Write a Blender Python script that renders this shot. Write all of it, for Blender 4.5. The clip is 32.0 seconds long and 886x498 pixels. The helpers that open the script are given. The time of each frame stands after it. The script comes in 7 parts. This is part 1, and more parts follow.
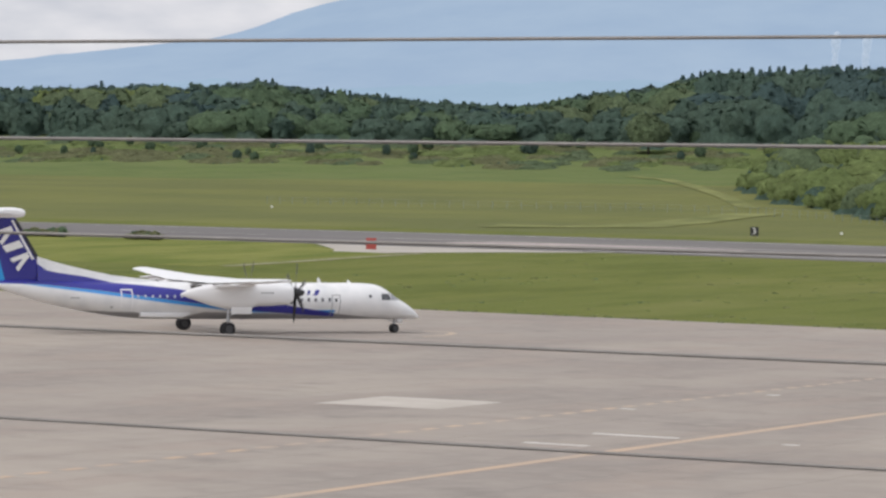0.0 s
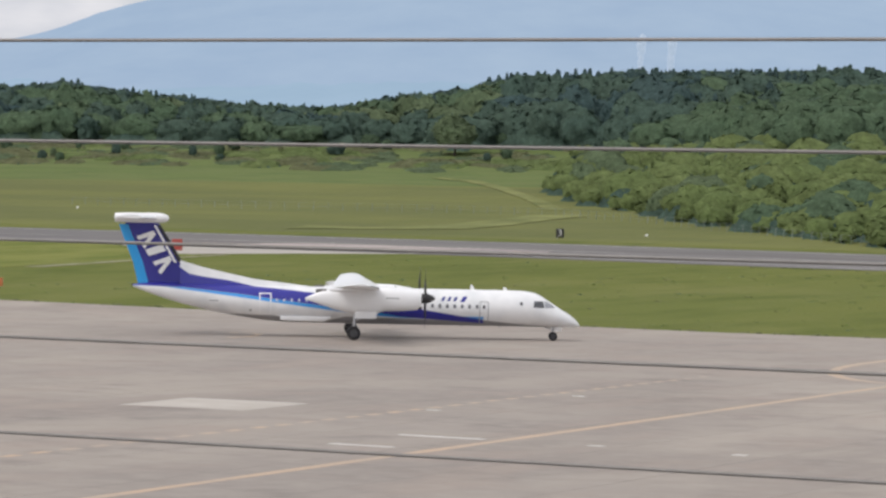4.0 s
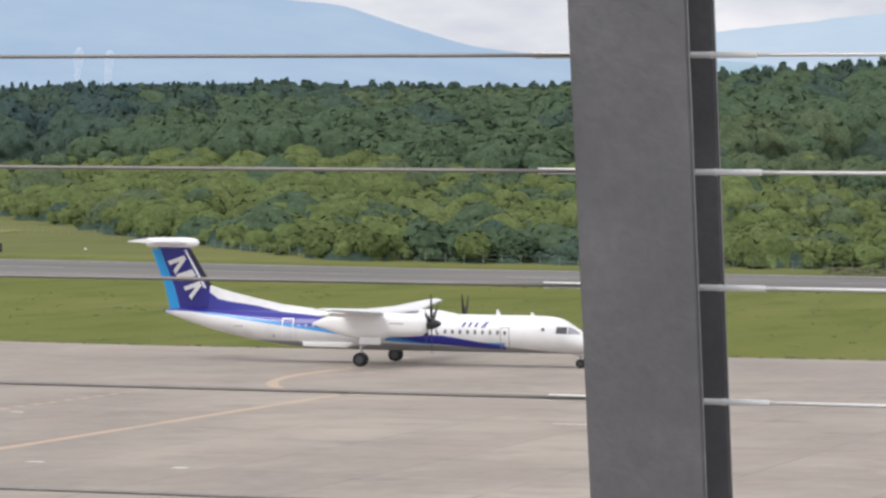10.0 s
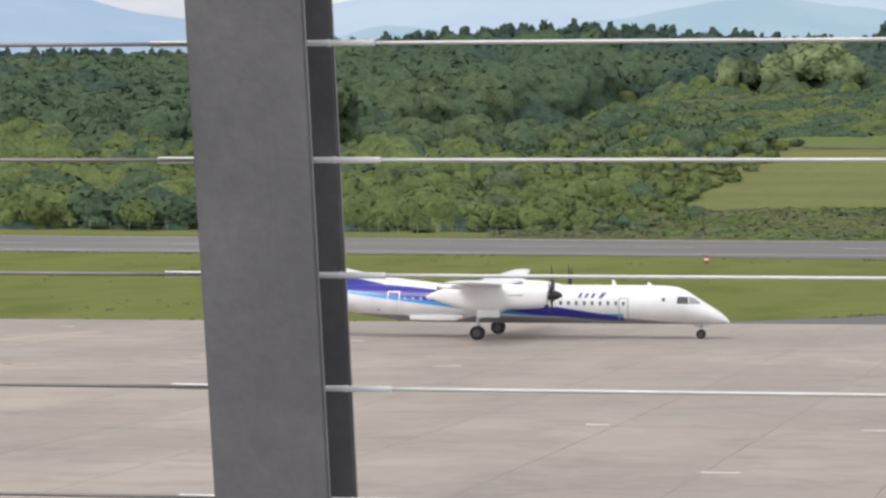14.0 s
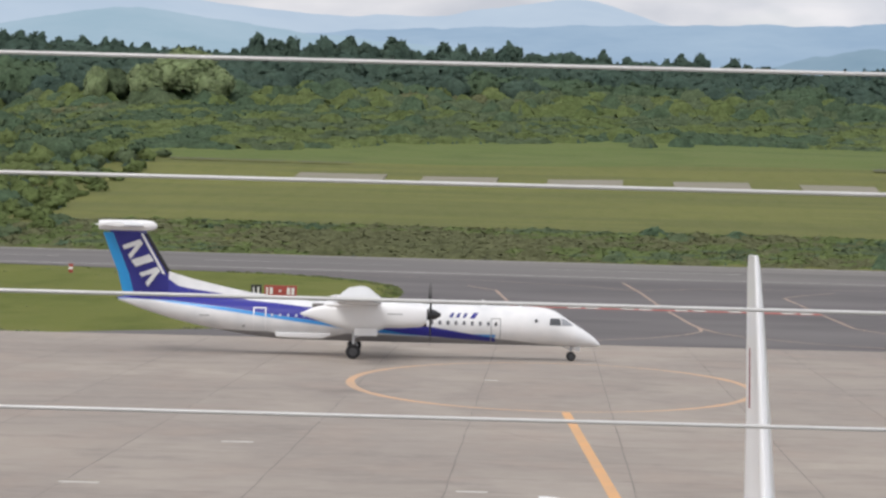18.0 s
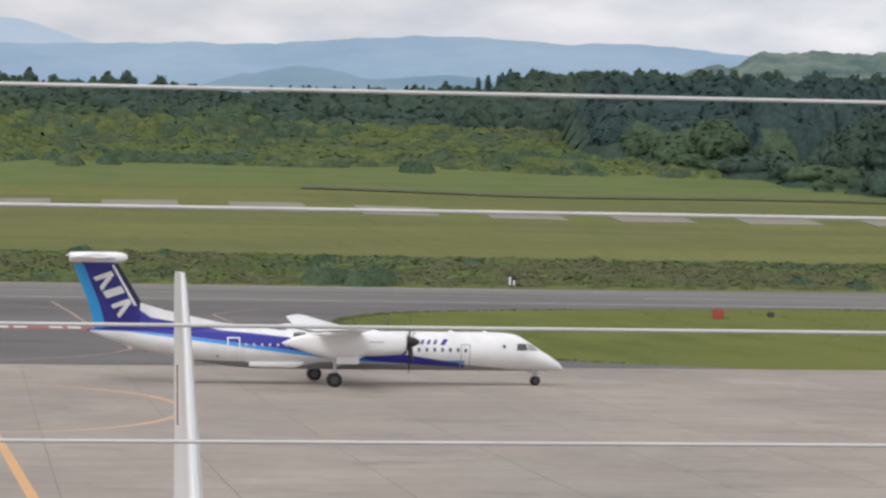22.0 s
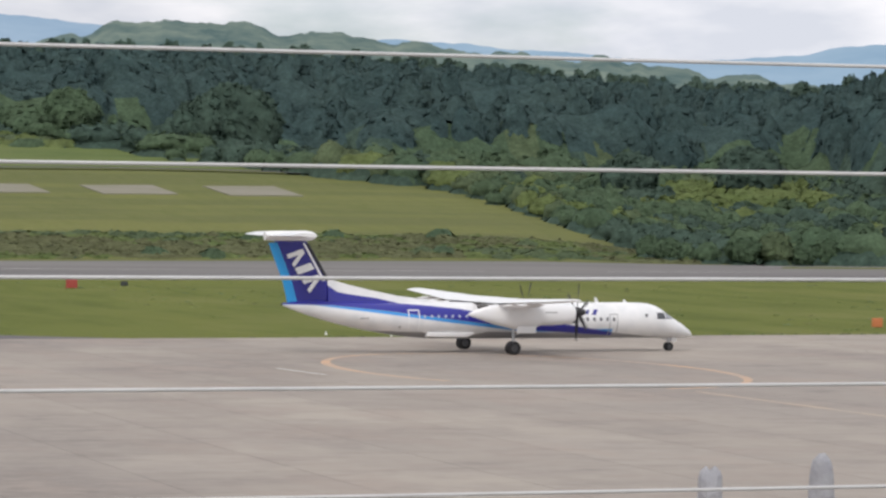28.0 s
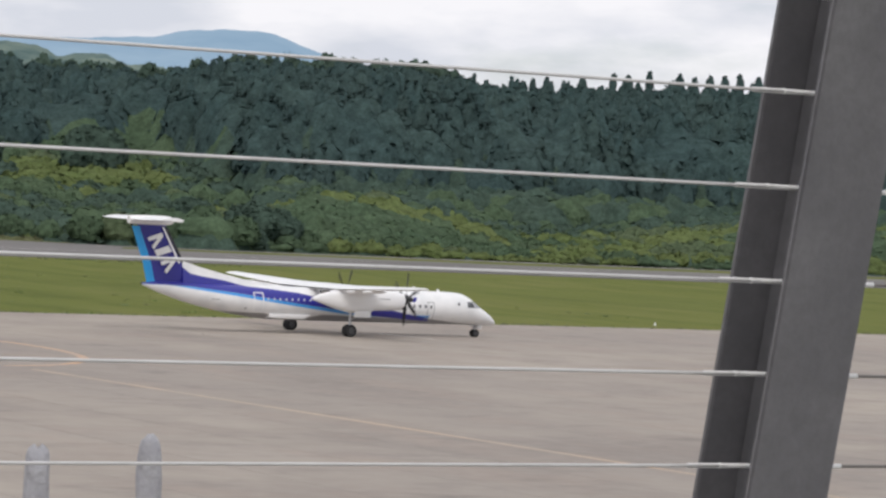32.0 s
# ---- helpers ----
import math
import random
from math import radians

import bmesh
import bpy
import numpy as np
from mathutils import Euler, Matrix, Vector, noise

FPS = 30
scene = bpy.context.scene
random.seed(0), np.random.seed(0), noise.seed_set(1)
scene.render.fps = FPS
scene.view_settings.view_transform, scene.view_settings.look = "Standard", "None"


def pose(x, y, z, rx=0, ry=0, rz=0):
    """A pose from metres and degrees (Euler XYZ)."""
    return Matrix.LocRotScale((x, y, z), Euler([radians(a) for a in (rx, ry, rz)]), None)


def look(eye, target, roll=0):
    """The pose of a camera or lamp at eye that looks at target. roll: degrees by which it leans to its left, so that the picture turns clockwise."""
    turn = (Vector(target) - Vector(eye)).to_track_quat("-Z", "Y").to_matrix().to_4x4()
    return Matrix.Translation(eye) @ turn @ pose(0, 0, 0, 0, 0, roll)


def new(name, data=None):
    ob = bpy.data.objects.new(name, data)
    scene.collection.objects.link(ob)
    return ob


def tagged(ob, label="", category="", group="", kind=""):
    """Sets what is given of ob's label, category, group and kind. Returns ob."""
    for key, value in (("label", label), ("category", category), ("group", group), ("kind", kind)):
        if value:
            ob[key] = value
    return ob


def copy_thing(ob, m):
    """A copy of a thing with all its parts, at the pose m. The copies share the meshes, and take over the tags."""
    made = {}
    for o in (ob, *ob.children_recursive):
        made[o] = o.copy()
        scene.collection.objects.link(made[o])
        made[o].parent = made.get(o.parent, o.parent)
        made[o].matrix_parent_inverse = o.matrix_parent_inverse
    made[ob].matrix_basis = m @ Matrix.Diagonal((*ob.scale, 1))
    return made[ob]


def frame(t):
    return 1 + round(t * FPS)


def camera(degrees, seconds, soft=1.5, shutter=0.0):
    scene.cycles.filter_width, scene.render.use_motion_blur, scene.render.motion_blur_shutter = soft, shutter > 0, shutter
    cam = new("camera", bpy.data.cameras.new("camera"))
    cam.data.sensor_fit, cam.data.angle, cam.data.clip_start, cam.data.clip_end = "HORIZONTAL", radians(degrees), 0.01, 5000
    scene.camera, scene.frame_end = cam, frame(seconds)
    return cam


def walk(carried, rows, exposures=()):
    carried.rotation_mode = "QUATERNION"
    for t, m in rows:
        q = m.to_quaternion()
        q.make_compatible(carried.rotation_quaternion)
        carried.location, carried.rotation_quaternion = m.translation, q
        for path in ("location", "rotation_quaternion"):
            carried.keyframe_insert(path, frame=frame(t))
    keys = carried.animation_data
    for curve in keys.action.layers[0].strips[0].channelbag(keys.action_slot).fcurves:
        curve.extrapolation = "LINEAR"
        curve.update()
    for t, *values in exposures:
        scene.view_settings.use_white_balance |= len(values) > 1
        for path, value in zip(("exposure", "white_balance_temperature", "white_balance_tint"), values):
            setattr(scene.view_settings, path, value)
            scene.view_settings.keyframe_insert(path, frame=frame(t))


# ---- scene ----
EYE = 10.44     # height of the lens over the apron
ARM = 0.39      # the phone is held at arm's length and swings round the body

# seconds, turn to the right, tilt up, lean, rise of the lens
PATH = [
    (0.0, -30.27, -1.09, 0.98, -0.0148),
    (0.5, -30.21, -0.87, 1.03, -0.0147),
    (1.0, -29.71, -0.89, 0.84, -0.0147),
    (1.5, -29.68, -0.74, 0.65, -0.0146),
    (2.0, -29.64, -0.85, 0.64, -0.0146),
    (2.5, -29.26, -0.91, 0.86, -0.0145),
    (3.0, -28.83, -1.07, 0.89, -0.0144),
    (3.5, -27.83, -1.21, 1.10, -0.0144),
    (4.0, -27.06, -1.01, 1.13, -0.0143),
    (4.5, -26.54, -1.07, 1.16, -0.0138),
    (6.5, -24.64, -1.14, 1.02, -0.0120),
    (7.0, -24.16, -1.17, 1.17, -0.0112),
    (7.5, -23.35, -1.25, 1.27, -0.0104),
    (8.0, -22.73, -1.35, 1.06, -0.0096),
    (8.5, -21.52, -1.27, 0.59, -0.0088),
    (9.0, -20.42, -0.94, 0.42, -0.0080),
    (9.5, -18.58, -0.92, 0.70, -0.0078),
    (10.0, -17.78, -0.655, 0.61, -0.0098),
    (10.5, -16.54, -0.56, 0.47, -0.0055),
    (11.0, -15.05, -0.94, 0.68, -0.0002),
    (11.5, -14.49, -0.47, 0.41, 0.0018),
    (12.0, -13.41, -0.92, 0.29, 0.0038),
    (12.5, -12.73, -0.78, 0.04, 0.0057),
    (13.0, -12.89, -0.63, 0.11, 0.0077),
    (13.5, -12.74, -0.89, 0.15, 0.0088),
    (15.5, -8.44, -1.64, -0.22, 0.0134),
    (16.0, -6.82, -1.37, 0.25, 0.0145),
    (16.5, -5.82, -1.03, 0.47, 0.0145),
    (17.0, -3.68, -0.47, 0.79, 0.0145),
    (17.5, -2.34, -0.94, 1.41, 0.0145),
    (18.0, -1.73, -0.90, 1.48, 0.0144),
    (18.5, -1.31, -0.96, 1.54, 0.0144),
    (19.0, -0.04, -0.88, 1.79, 0.0144),
    (19.5, 0.82, -0.91, 1.69, 0.0145),
    (20.0, 1.92, -0.79, 1.60, 0.0146),
    (20.5, 3.14, -0.52, 1.22, 0.0146),
    (21.0, 5.25, -0.62, 0.76, 0.0147),
    (21.5, 6.99, -0.37, 0.53, 0.0142),
    (22.0, 7.72, -0.42, 0.90, 0.0136),
    (22.5, 8.35, -0.64, 0.90, 0.0131),
    (23.0, 8.76, -0.66, 0.73, 0.0126),
    (23.5, 9.44, -0.91, 0.27, 0.0108),
    (24.0, 10.76, -0.97, -0.01, 0.0090),
    (24.5, 12.19, -1.07, -0.00, 0.0072),
    (25.0, 13.60, -0.94, 0.20, 0.0054),
    (25.5, 14.16, -1.15, 0.32, 0.0036),
    (27.5, 16.81, -1.00, -0.18, -0.0037),
    (28.0, 18.42, -0.79, 0.62, -0.0055),
    (28.5, 20.46, -0.68, 1.29, -0.0058),
    (29.0, 21.63, -0.46, 1.54, -0.0060),
    (29.5, 23.21, -0.92, 1.78, -0.0063),
    (30.0, 24.50, -0.82, 1.80, -0.0066),
    (30.5, 26.16, -0.91, 2.12, -0.0068),
    (31.0, 27.34, -0.52, 2.45, -0.0071),
    (31.5, 28.02, -0.60, 2.50, -0.0071),
    (32.0, 29.32, -0.80, 2.80, -0.0070),
]
# seconds, x, y, heading of the taxiing aircraft (its main wheels)
TAXI = [
    (0.0, -132.15, 194.54, 54.15),
    (1.0, -128.29, 198.61, 48.35),
    (2.0, -123.97, 202.56, 42.16),
    (3.0, -119.37, 206.55, 36.04),
    (4.0, -114.29, 210.14, 29.97),
    (4.5, -111.57, 211.75, 26.98),
    (6.5, -99.54, 216.83, 15.07),
    (7.0, -96.05, 217.73, 12.55),
    (8.0, -89.19, 218.80, 8.64),
    (9.0, -82.23, 219.74, 5.77),
    (10.0, -75.16, 220.40, 3.27),
    (11.0, -67.88, 220.98, 2.51),
    (12.0, -60.37, 220.96, 2.62),
    (13.0, -52.72, 221.09, 2.56),
    (13.5, -48.85, 221.08, 2.62),
    (15.5, -32.84, 221.02, 2.64),
    (16.0, -28.77, 221.02, 2.66),
    (17.0, -20.60, 221.22, 2.64),
    (18.0, -12.25, 221.37, 2.63),
    (19.0, -3.76, 221.39, 2.67),
    (20.0, 4.86, 221.61, 2.73),
    (21.0, 13.60, 221.72, 2.71),
    (22.0, 22.49, 222.25, 2.80),
    (23.0, 31.57, 222.99, 2.95),
    (24.0, 40.74, 223.72, 2.80),
    (25.0, 50.09, 224.45, 2.95),
    (25.5, 54.86, 224.87, 3.20),
    (27.5, 74.09, 226.59, 3.53),
    (28.0, 78.99, 227.11, 3.78),
    (29.0, 88.90, 228.04, 4.02),
    (30.0, 98.97, 229.21, 3.69),
    (31.0, 109.14, 230.18, 3.54),
    (32.0, 119.60, 231.40, 3.20),
]


def held(turn, tilt, lean, rise):
    a = radians(turn)
    return (Matrix.Translation((ARM * math.sin(a), ARM * math.cos(a), EYE + rise))
            @ pose(0, 0, 0, 0, 0, -turn) @ pose(0, 0, 0, 90 + tilt) @ pose(0, 0, 0, 0, 0, lean))


# seconds, stops: the phone's own exposure; its white balance stays a little cool
LIGHTNESS = [(0.0, 0.24), (4.0, 0.24), (7.0, 0.31), (10.0, 0.42), (13.0, 0.44), (16.0, 0.46), (17.0, 0.22), (18.0, 0.24), (20.0, 0.22), (21.0, 0.16), (23.0, 0.14), (25.0, 0.20), (28.0, 0.20), (29.0, -0.28), (30.0, 0.06), (31.0, 0.08), (32.0, 0.12)]
cam = camera(14.63, 32.0, soft=2.6, shutter=0.12)
walk(cam, [(t, held(*row)) for t, *row in PATH], [(t, e, 6420, 12.5) for t, e in LIGHTNESS])

# ---- light: a bright sky with broken cloud, sun veiled, high behind the left shoulder ----
SUN_EL, SUN_AZ = 52.0, 215.0     # azimuth clockwise from the view axis


def make_world():
    w = bpy.data.worlds.new("sky")
    scene.world = w
    w.use_nodes = True
    nt = w.node_tree
    nt.nodes.clear()
    N, L = nt.nodes.new, nt.links.new
    out, bg = N("ShaderNodeOutputWorld"), N("ShaderNodeBackground")
    sky = N("ShaderNodeTexSky")
    sky.sky_type = "NISHITA"
    sky.sun_disc = False
    sky.sun_elevation, sky.sun_rotation = radians(SUN_EL), radians(SUN_AZ)
    sky.air_density, sky.dust_density, sky.ozone_density = 1.0, 1.6, 1.0
    gain = N("ShaderNodeMix")
    gain.data_type, gain.blend_type = "RGBA", "MULTIPLY"
    gain.inputs[0].default_value = 1.0
    gain.inputs[7].default_value = (0.094, 0.10, 0.108, 1)
    L(sky.outputs[0], gain.inputs[6])
    # cloud decks, flattened towards the horizon
    tc = N("ShaderNodeTexCoord")
    mp = N("ShaderNodeMapping")
    mp.inputs["Scale"].default_value = (1.0, 1.0, 3.2)
    L(tc.outputs["Generated"], mp.inputs[0])
    no = N("ShaderNodeTexNoise")
    no.inputs["Scale"].default_value, no.inputs["Detail"].default_value, no.inputs["Roughness"].default_value = 6.0, 8.0, 0.58
    L(mp.outputs[0], no.inputs[0])
    no2 = N("ShaderNodeTexNoise")
    no2.inputs["Scale"].default_value, no2.inputs["Detail"].default_value = 19.0, 6.0
    L(mp.outputs[0], no2.inputs[0])
    cover = N("ShaderNodeMapRange")
    cover.inputs[1].default_value, cover.inputs[2].default_value = 0.22, 0.44
    L(no.outputs[0], cover.inputs[0])
    tone = N("ShaderNodeValToRGB")
    tone.color_ramp.elements[0].position, tone.color_ramp.elements[0].color = 0.36, (0.62, 0.65, 0.70, 1)
    tone.color_ramp.elements[1].position, tone.color_ramp.elements[1].color = 0.64, (0.86, 0.86, 0.87, 1)
    L(no2.outputs[0], tone.inputs[0])
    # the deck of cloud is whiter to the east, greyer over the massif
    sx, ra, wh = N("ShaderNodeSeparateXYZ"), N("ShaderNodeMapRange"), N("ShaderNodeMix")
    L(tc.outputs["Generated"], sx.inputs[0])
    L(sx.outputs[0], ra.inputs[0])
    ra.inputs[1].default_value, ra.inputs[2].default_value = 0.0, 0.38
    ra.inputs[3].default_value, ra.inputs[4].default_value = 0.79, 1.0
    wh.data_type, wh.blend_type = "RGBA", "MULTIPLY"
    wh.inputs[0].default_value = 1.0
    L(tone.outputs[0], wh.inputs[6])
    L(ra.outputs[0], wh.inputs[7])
    mix = N("ShaderNodeMix")
    mix.data_type = "RGBA"
    L(cover.outputs[0], mix.inputs[0])
    L(gain.outputs[2], mix.inputs[6])
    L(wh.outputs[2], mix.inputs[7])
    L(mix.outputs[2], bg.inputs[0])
    bg.inputs[1].default_value = 1.0
    L(bg.outputs[0], out.inputs[0])


make_world()
sun = new("sun", bpy.data.lights.new("sun", "SUN"))
sun.data.energy, sun.data.angle, sun.data.color = 1.6, radians(32), (1.0, 0.96, 0.90)
_a, _e = radians(SUN_AZ), radians(SUN_EL)
sun.matrix_world = look((0, 0, 60), (-math.sin(_a) * math.cos(_e), -math.cos(_a) * math.cos(_e), 60 - math.sin(_e)))

# ---- materials ----
def mat(name, base, rough=0.6, metal=0.0, var=0.0, scale=1.0, bump=0.0, bscale=20.0, fine=0.0, fscale=30.0, spec=0.5, coat=0.0, island=0.0, obrand=0.0, tint=None):
    """A surface with a broad (var at scale) and a fine (fine at fscale) change of tone, and relief."""
    m = bpy.data.materials.new(name)
    m.use_nodes = True
    nt = m.node_tree
    N, L = nt.nodes.new, nt.links.new
    b = nt.nodes["Principled BSDF"]
    b.inputs["Roughness"].default_value, b.inputs["Metallic"].default_value = rough, metal
    b.inputs["Specular IOR Level"].default_value = spec
    b.inputs["Coat Weight"].default_value = coat
    b.inputs["Base Color"].default_value = (*base, 1)
    tc = N("ShaderNodeTexCoord")
    col = None
    second = tint or tuple(c * 0.55 for c in base)
    if var or fine or island or obrand:
        rgb = N("ShaderNodeRGB")
        rgb.outputs[0].default_value = (*base, 1)
        col = rgb.outputs[0]

        def blend(fac_out, amount, c2, col):
            mx, mu = N("ShaderNodeMix"), N("ShaderNodeMath")
            mx.data_type, mu.operation = "RGBA", "MULTIPLY"
            mu.inputs[1].default_value = amount
            L(fac_out, mu.inputs[0])
            L(mu.outputs[0], mx.inputs[0])
            L(col, mx.inputs[6])
            mx.inputs[7].default_value = (*c2, 1)
            return mx.outputs[2]
        for amount, sc, rg in ((var, scale, 0.6), (fine, fscale, 0.7)):
            if amount:
                no, ra = N("ShaderNodeTexNoise"), N("ShaderNodeMapRange")
                no.inputs["Scale"].default_value, no.inputs["Detail"].default_value = sc, 5
                no.inputs["Roughness"].default_value = rg
                ra.inputs[1].default_value, ra.inputs[2].default_value = 0.35, 0.65
                L(tc.outputs["Object"], no.inputs[0])
                L(no.outputs[0], ra.inputs[0])
                col = blend(ra.outputs[0], amount, second if amount == var else tuple(c * 0.6 for c in base), col)
        if island:
            g = N("ShaderNodeNewGeometry")
            col = blend(g.outputs["Random Per Island"], island, second, col)
        if obrand:
            g = N("ShaderNodeObjectInfo")
            col = blend(g.outputs["Random"], obrand, second, col)
        L(col, b.inputs["Base Color"])
    if bump:
        no, bu = N("ShaderNodeTexNoise"), N("ShaderNodeBump")
        no.inputs["Scale"].default_value, no.inputs["Detail"].default_value = bscale, 5
        bu.inputs["Strength"].default_value, bu.inputs["Distance"].default_value = bump, 0.6 / bscale
        L(tc.outputs["Object"], no.inputs[0])
        L(no.outputs[0], bu.inputs["Height"])
        L(bu.outputs[0], b.inputs["Normal"])
    return m


def layered(name, base, layers, rough=0.85, spec=0.2, bump=0.0, bscale=5.0, each=None):
    """A ground material: each layer is (colour, amount, (sx, sy, sz), low, high, detail)."""
    m = bpy.data.materials.new(name)
    m.use_nodes = True
    nt = m.node_tree
    N, L = nt.nodes.new, nt.links.new
    b = nt.nodes["Principled BSDF"]
    b.inputs["Roughness"].default_value, b.inputs["Specular IOR Level"].default_value = rough, spec
    geo = N("ShaderNodeNewGeometry")
    rgb = N("ShaderNodeRGB")
    rgb.outputs[0].default_value = (*base, 1)
    col = rgb.outputs[0]
    for k, (c, amount, sc, lo, hi, det) in enumerate(layers):
        mp, no, ra, mx = N("ShaderNodeMapping"), N("ShaderNodeTexNoise"), N("ShaderNodeMapRange"), N("ShaderNodeMix")
        mp.inputs["Scale"].default_value = sc
        mp.inputs["Location"].default_value = (k * 7.3, k * 3.1, 0)
        no.inputs["Scale"].default_value, no.inputs["Detail"].default_value = 1.0, det
        no.inputs["Roughness"].default_value = 0.6
        ra.inputs[1].default_value, ra.inputs[2].default_value, ra.inputs[4].default_value = lo, hi, amount
        mx.data_type = "RGBA"
        mx.inputs[7].default_value = (*c, 1)
        L(geo.outputs["Position"], mp.inputs[0])
        L(mp.outputs[0], no.inputs[0])
        L(no.outputs[0], ra.inputs[0])
        L(ra.outputs[0], mx.inputs[0])
        L(col, mx.inputs[6])
        col = mx.outputs[2]
    if each:
        # every piece has a tone of its own
        oi, mu, mx = N("ShaderNodeObjectInfo"), N("ShaderNodeMath"), N("ShaderNodeMix")
        mu.operation, mx.data_type = "MULTIPLY", "RGBA"
        mu.inputs[1].default_value = each[1]
        mx.inputs[7].default_value = (*each[0], 1)
        L(oi.outputs["Random"], mu.inputs[0])
        L(mu.outputs[0], mx.inputs[0])
        L(col, mx.inputs[6])
        col = mx.outputs[2]
    L(col, b.inputs["Base Color"])
    if bump:
        no, bu = N("ShaderNodeTexNoise"), N("ShaderNodeBump")
        no.inputs["Scale"].default_value, no.inputs["Detail"].default_value = bscale, 5
        bu.inputs["Strength"].default_value, bu.inputs["Distance"].default_value = bump, 0.4
        L(geo.outputs["Position"], no.inputs[0])
        L(no.outputs[0], bu.inputs["Height"])
        L(bu.outputs[0], b.inputs["Normal"])
    return m


CONCRETE = layered("apron_concrete", (0.315, 0.278, 0.245), [
    ((0.41, 0.36, 0.305), 0.8, (0.03, 0.02, 1), 0.42, 0.62, 5),
    ((0.225, 0.196, 0.178), 0.85, (0.08, 0.035, 1), 0.46, 0.66, 7),
    ((0.36, 0.30, 0.255), 0.7, (0.16, 0.07, 1), 0.50, 0.64, 7),
    ((0.155, 0.138, 0.128), 0.6, (0.14, 0.16, 1), 0.57, 0.74, 7),
    ((0.225, 0.198, 0.178), 0.5, (0.22, 0.30, 1), 0.50, 0.70, 7),
    ((0.40, 0.36, 0.315), 0.35, (0.9, 0.9, 1), 0.45, 0.7, 4)], rough=0.8, each=((0.215, 0.186, 0.165), 0.20))
ASPHALT = layered("taxiway_asphalt", (0.130, 0.121, 0.122), [
    ((0.172, 0.161, 0.158), 0.7, (0.03, 0.05, 1), 0.45, 0.65, 4),
    ((0.096, 0.090, 0.091), 0.7, (0.06, 0.10, 1), 0.5, 0.72, 6)], rough=0.85)
RUNWAY = layered("runway_asphalt", (0.160, 0.151, 0.148), [
    ((0.215, 0.203, 0.19), 0.6, (0.006, 0.03, 1), 0.45, 0.62, 5),
    ((0.105, 0.10, 0.097), 0.75, (0.008, 0.10, 1), 0.5, 0.68, 6)], rough=0.85)
PALE = layered("old_concrete", (0.43, 0.40, 0.36), [((0.33, 0.30, 0.26), 0.7, (0.05, 0.2, 1), 0.45, 0.65, 4)])
RESURFACED = layered("resurfaced_runway", (0.48, 0.42, 0.385), [((0.23, 0.205, 0.20), 0.95, (0.03, 0.28, 1), 0.42, 0.58, 4)])
MEADOW = layered("unmown_meadow", (0.185, 0.198, 0.052), [((0.110, 0.140, 0.028), 0.9, (0.12, 0.03, 1), 0.42, 0.62, 6), ((0.26, 0.25, 0.085), 0.5, (0.8, 0.10, 1), 0.5, 0.7, 6)], rough=0.95, spec=0.1, bump=0.4, bscale=1.6)
# pale path grass, the slope's sunlight put into its colour
SUNPALE = layered("sunlit_pale_grass", (0.215, 0.225, 0.085), [((0.125, 0.142, 0.05), 0.95, (0.10, 0.05, 1), 0.40, 0.60, 6)], rough=0.95, spec=0.1)
TRACK = layered("worn_track_earth", (0.27, 0.25, 0.17), [((0.16, 0.165, 0.07), 0.9, (0.3, 0.3, 1), 0.42, 0.6, 4)])
GRASS = layered("mown_grass", (0.128, 0.148, 0.036), [
    ((0.150, 0.162, 0.040), 0.5, (0.05, 0.012, 1), 0.44, 0.62, 4),
    ((0.078, 0.104, 0.020), 0.7, (0.16, 0.045, 1), 0.46, 0.68, 8),
    ((0.190, 0.190, 0.066), 0.5, (0.07, 0.03, 1), 0.50, 0.70, 8),
    ((0.142, 0.148, 0.042), 0.45, (1.0, 0.3, 1), 0.5, 0.72, 6)], rough=0.95, spec=0.1, bump=0.35, bscale=1.6)
FIELD = layered("field_grass", (0.126, 0.138, 0.051), [
    ((0.190, 0.196, 0.060), 0.6, (0.014, 0.004, 1), 0.42, 0.64, 3),
    ((0.092, 0.116, 0.032), 0.35, (0.4, 0.03, 1), 0.47, 0.70, 6),
    ((0.150, 0.148, 0.058), 0.5, (0.7, 0.2, 1), 0.5, 0.72, 6)], rough=0.95, spec=0.1, bump=0.4, bscale=1.2)
SCRUBLAND = layered("rough_scrub_ground", (0.118, 0.156, 0.050), [
    ((0.136, 0.165, 0.060), 0.7, (0.03, 0.05, 1), 0.42, 0.62, 5),
    ((0.086, 0.122, 0.040), 0.7, (0.06, 0.10, 1), 0.48, 0.66, 6),
    ((0.140, 0.148, 0.062), 0.5, (0.25, 0.4, 1), 0.5, 0.72, 6)], rough=0.95, spec=0.1, bump=0.6, bscale=0.6)
YELLOW = mat("orange_yellow_marking", (0.70, 0.38, 0.16), 0.75, var=0.5, scale=0.25, tint=(0.50, 0.34, 0.21), fine=0.2, fscale=4)
FADED = mat("faded_orange_marking", (0.51, 0.375, 0.265), 0.8, var=0.8, scale=0.15, tint=(0.40, 0.33, 0.265), fine=0.2, fscale=3)
LOOPY = mat("pale_orange_marking", (0.62, 0.38, 0.22), 0.8, var=0.7, scale=0.10, tint=(0.44, 0.33, 0.24), fine=0.2, fscale=3)
WHITEMARK = mat("white_marking", (0.64, 0.61, 0.57), 0.75, var=0.6, scale=0.7, tint=(0.38, 0.35, 0.31))
JOINT = mat("joint_sealant", (0.215, 0.192, 0.172), 0.9, var=0.5, scale=0.4)

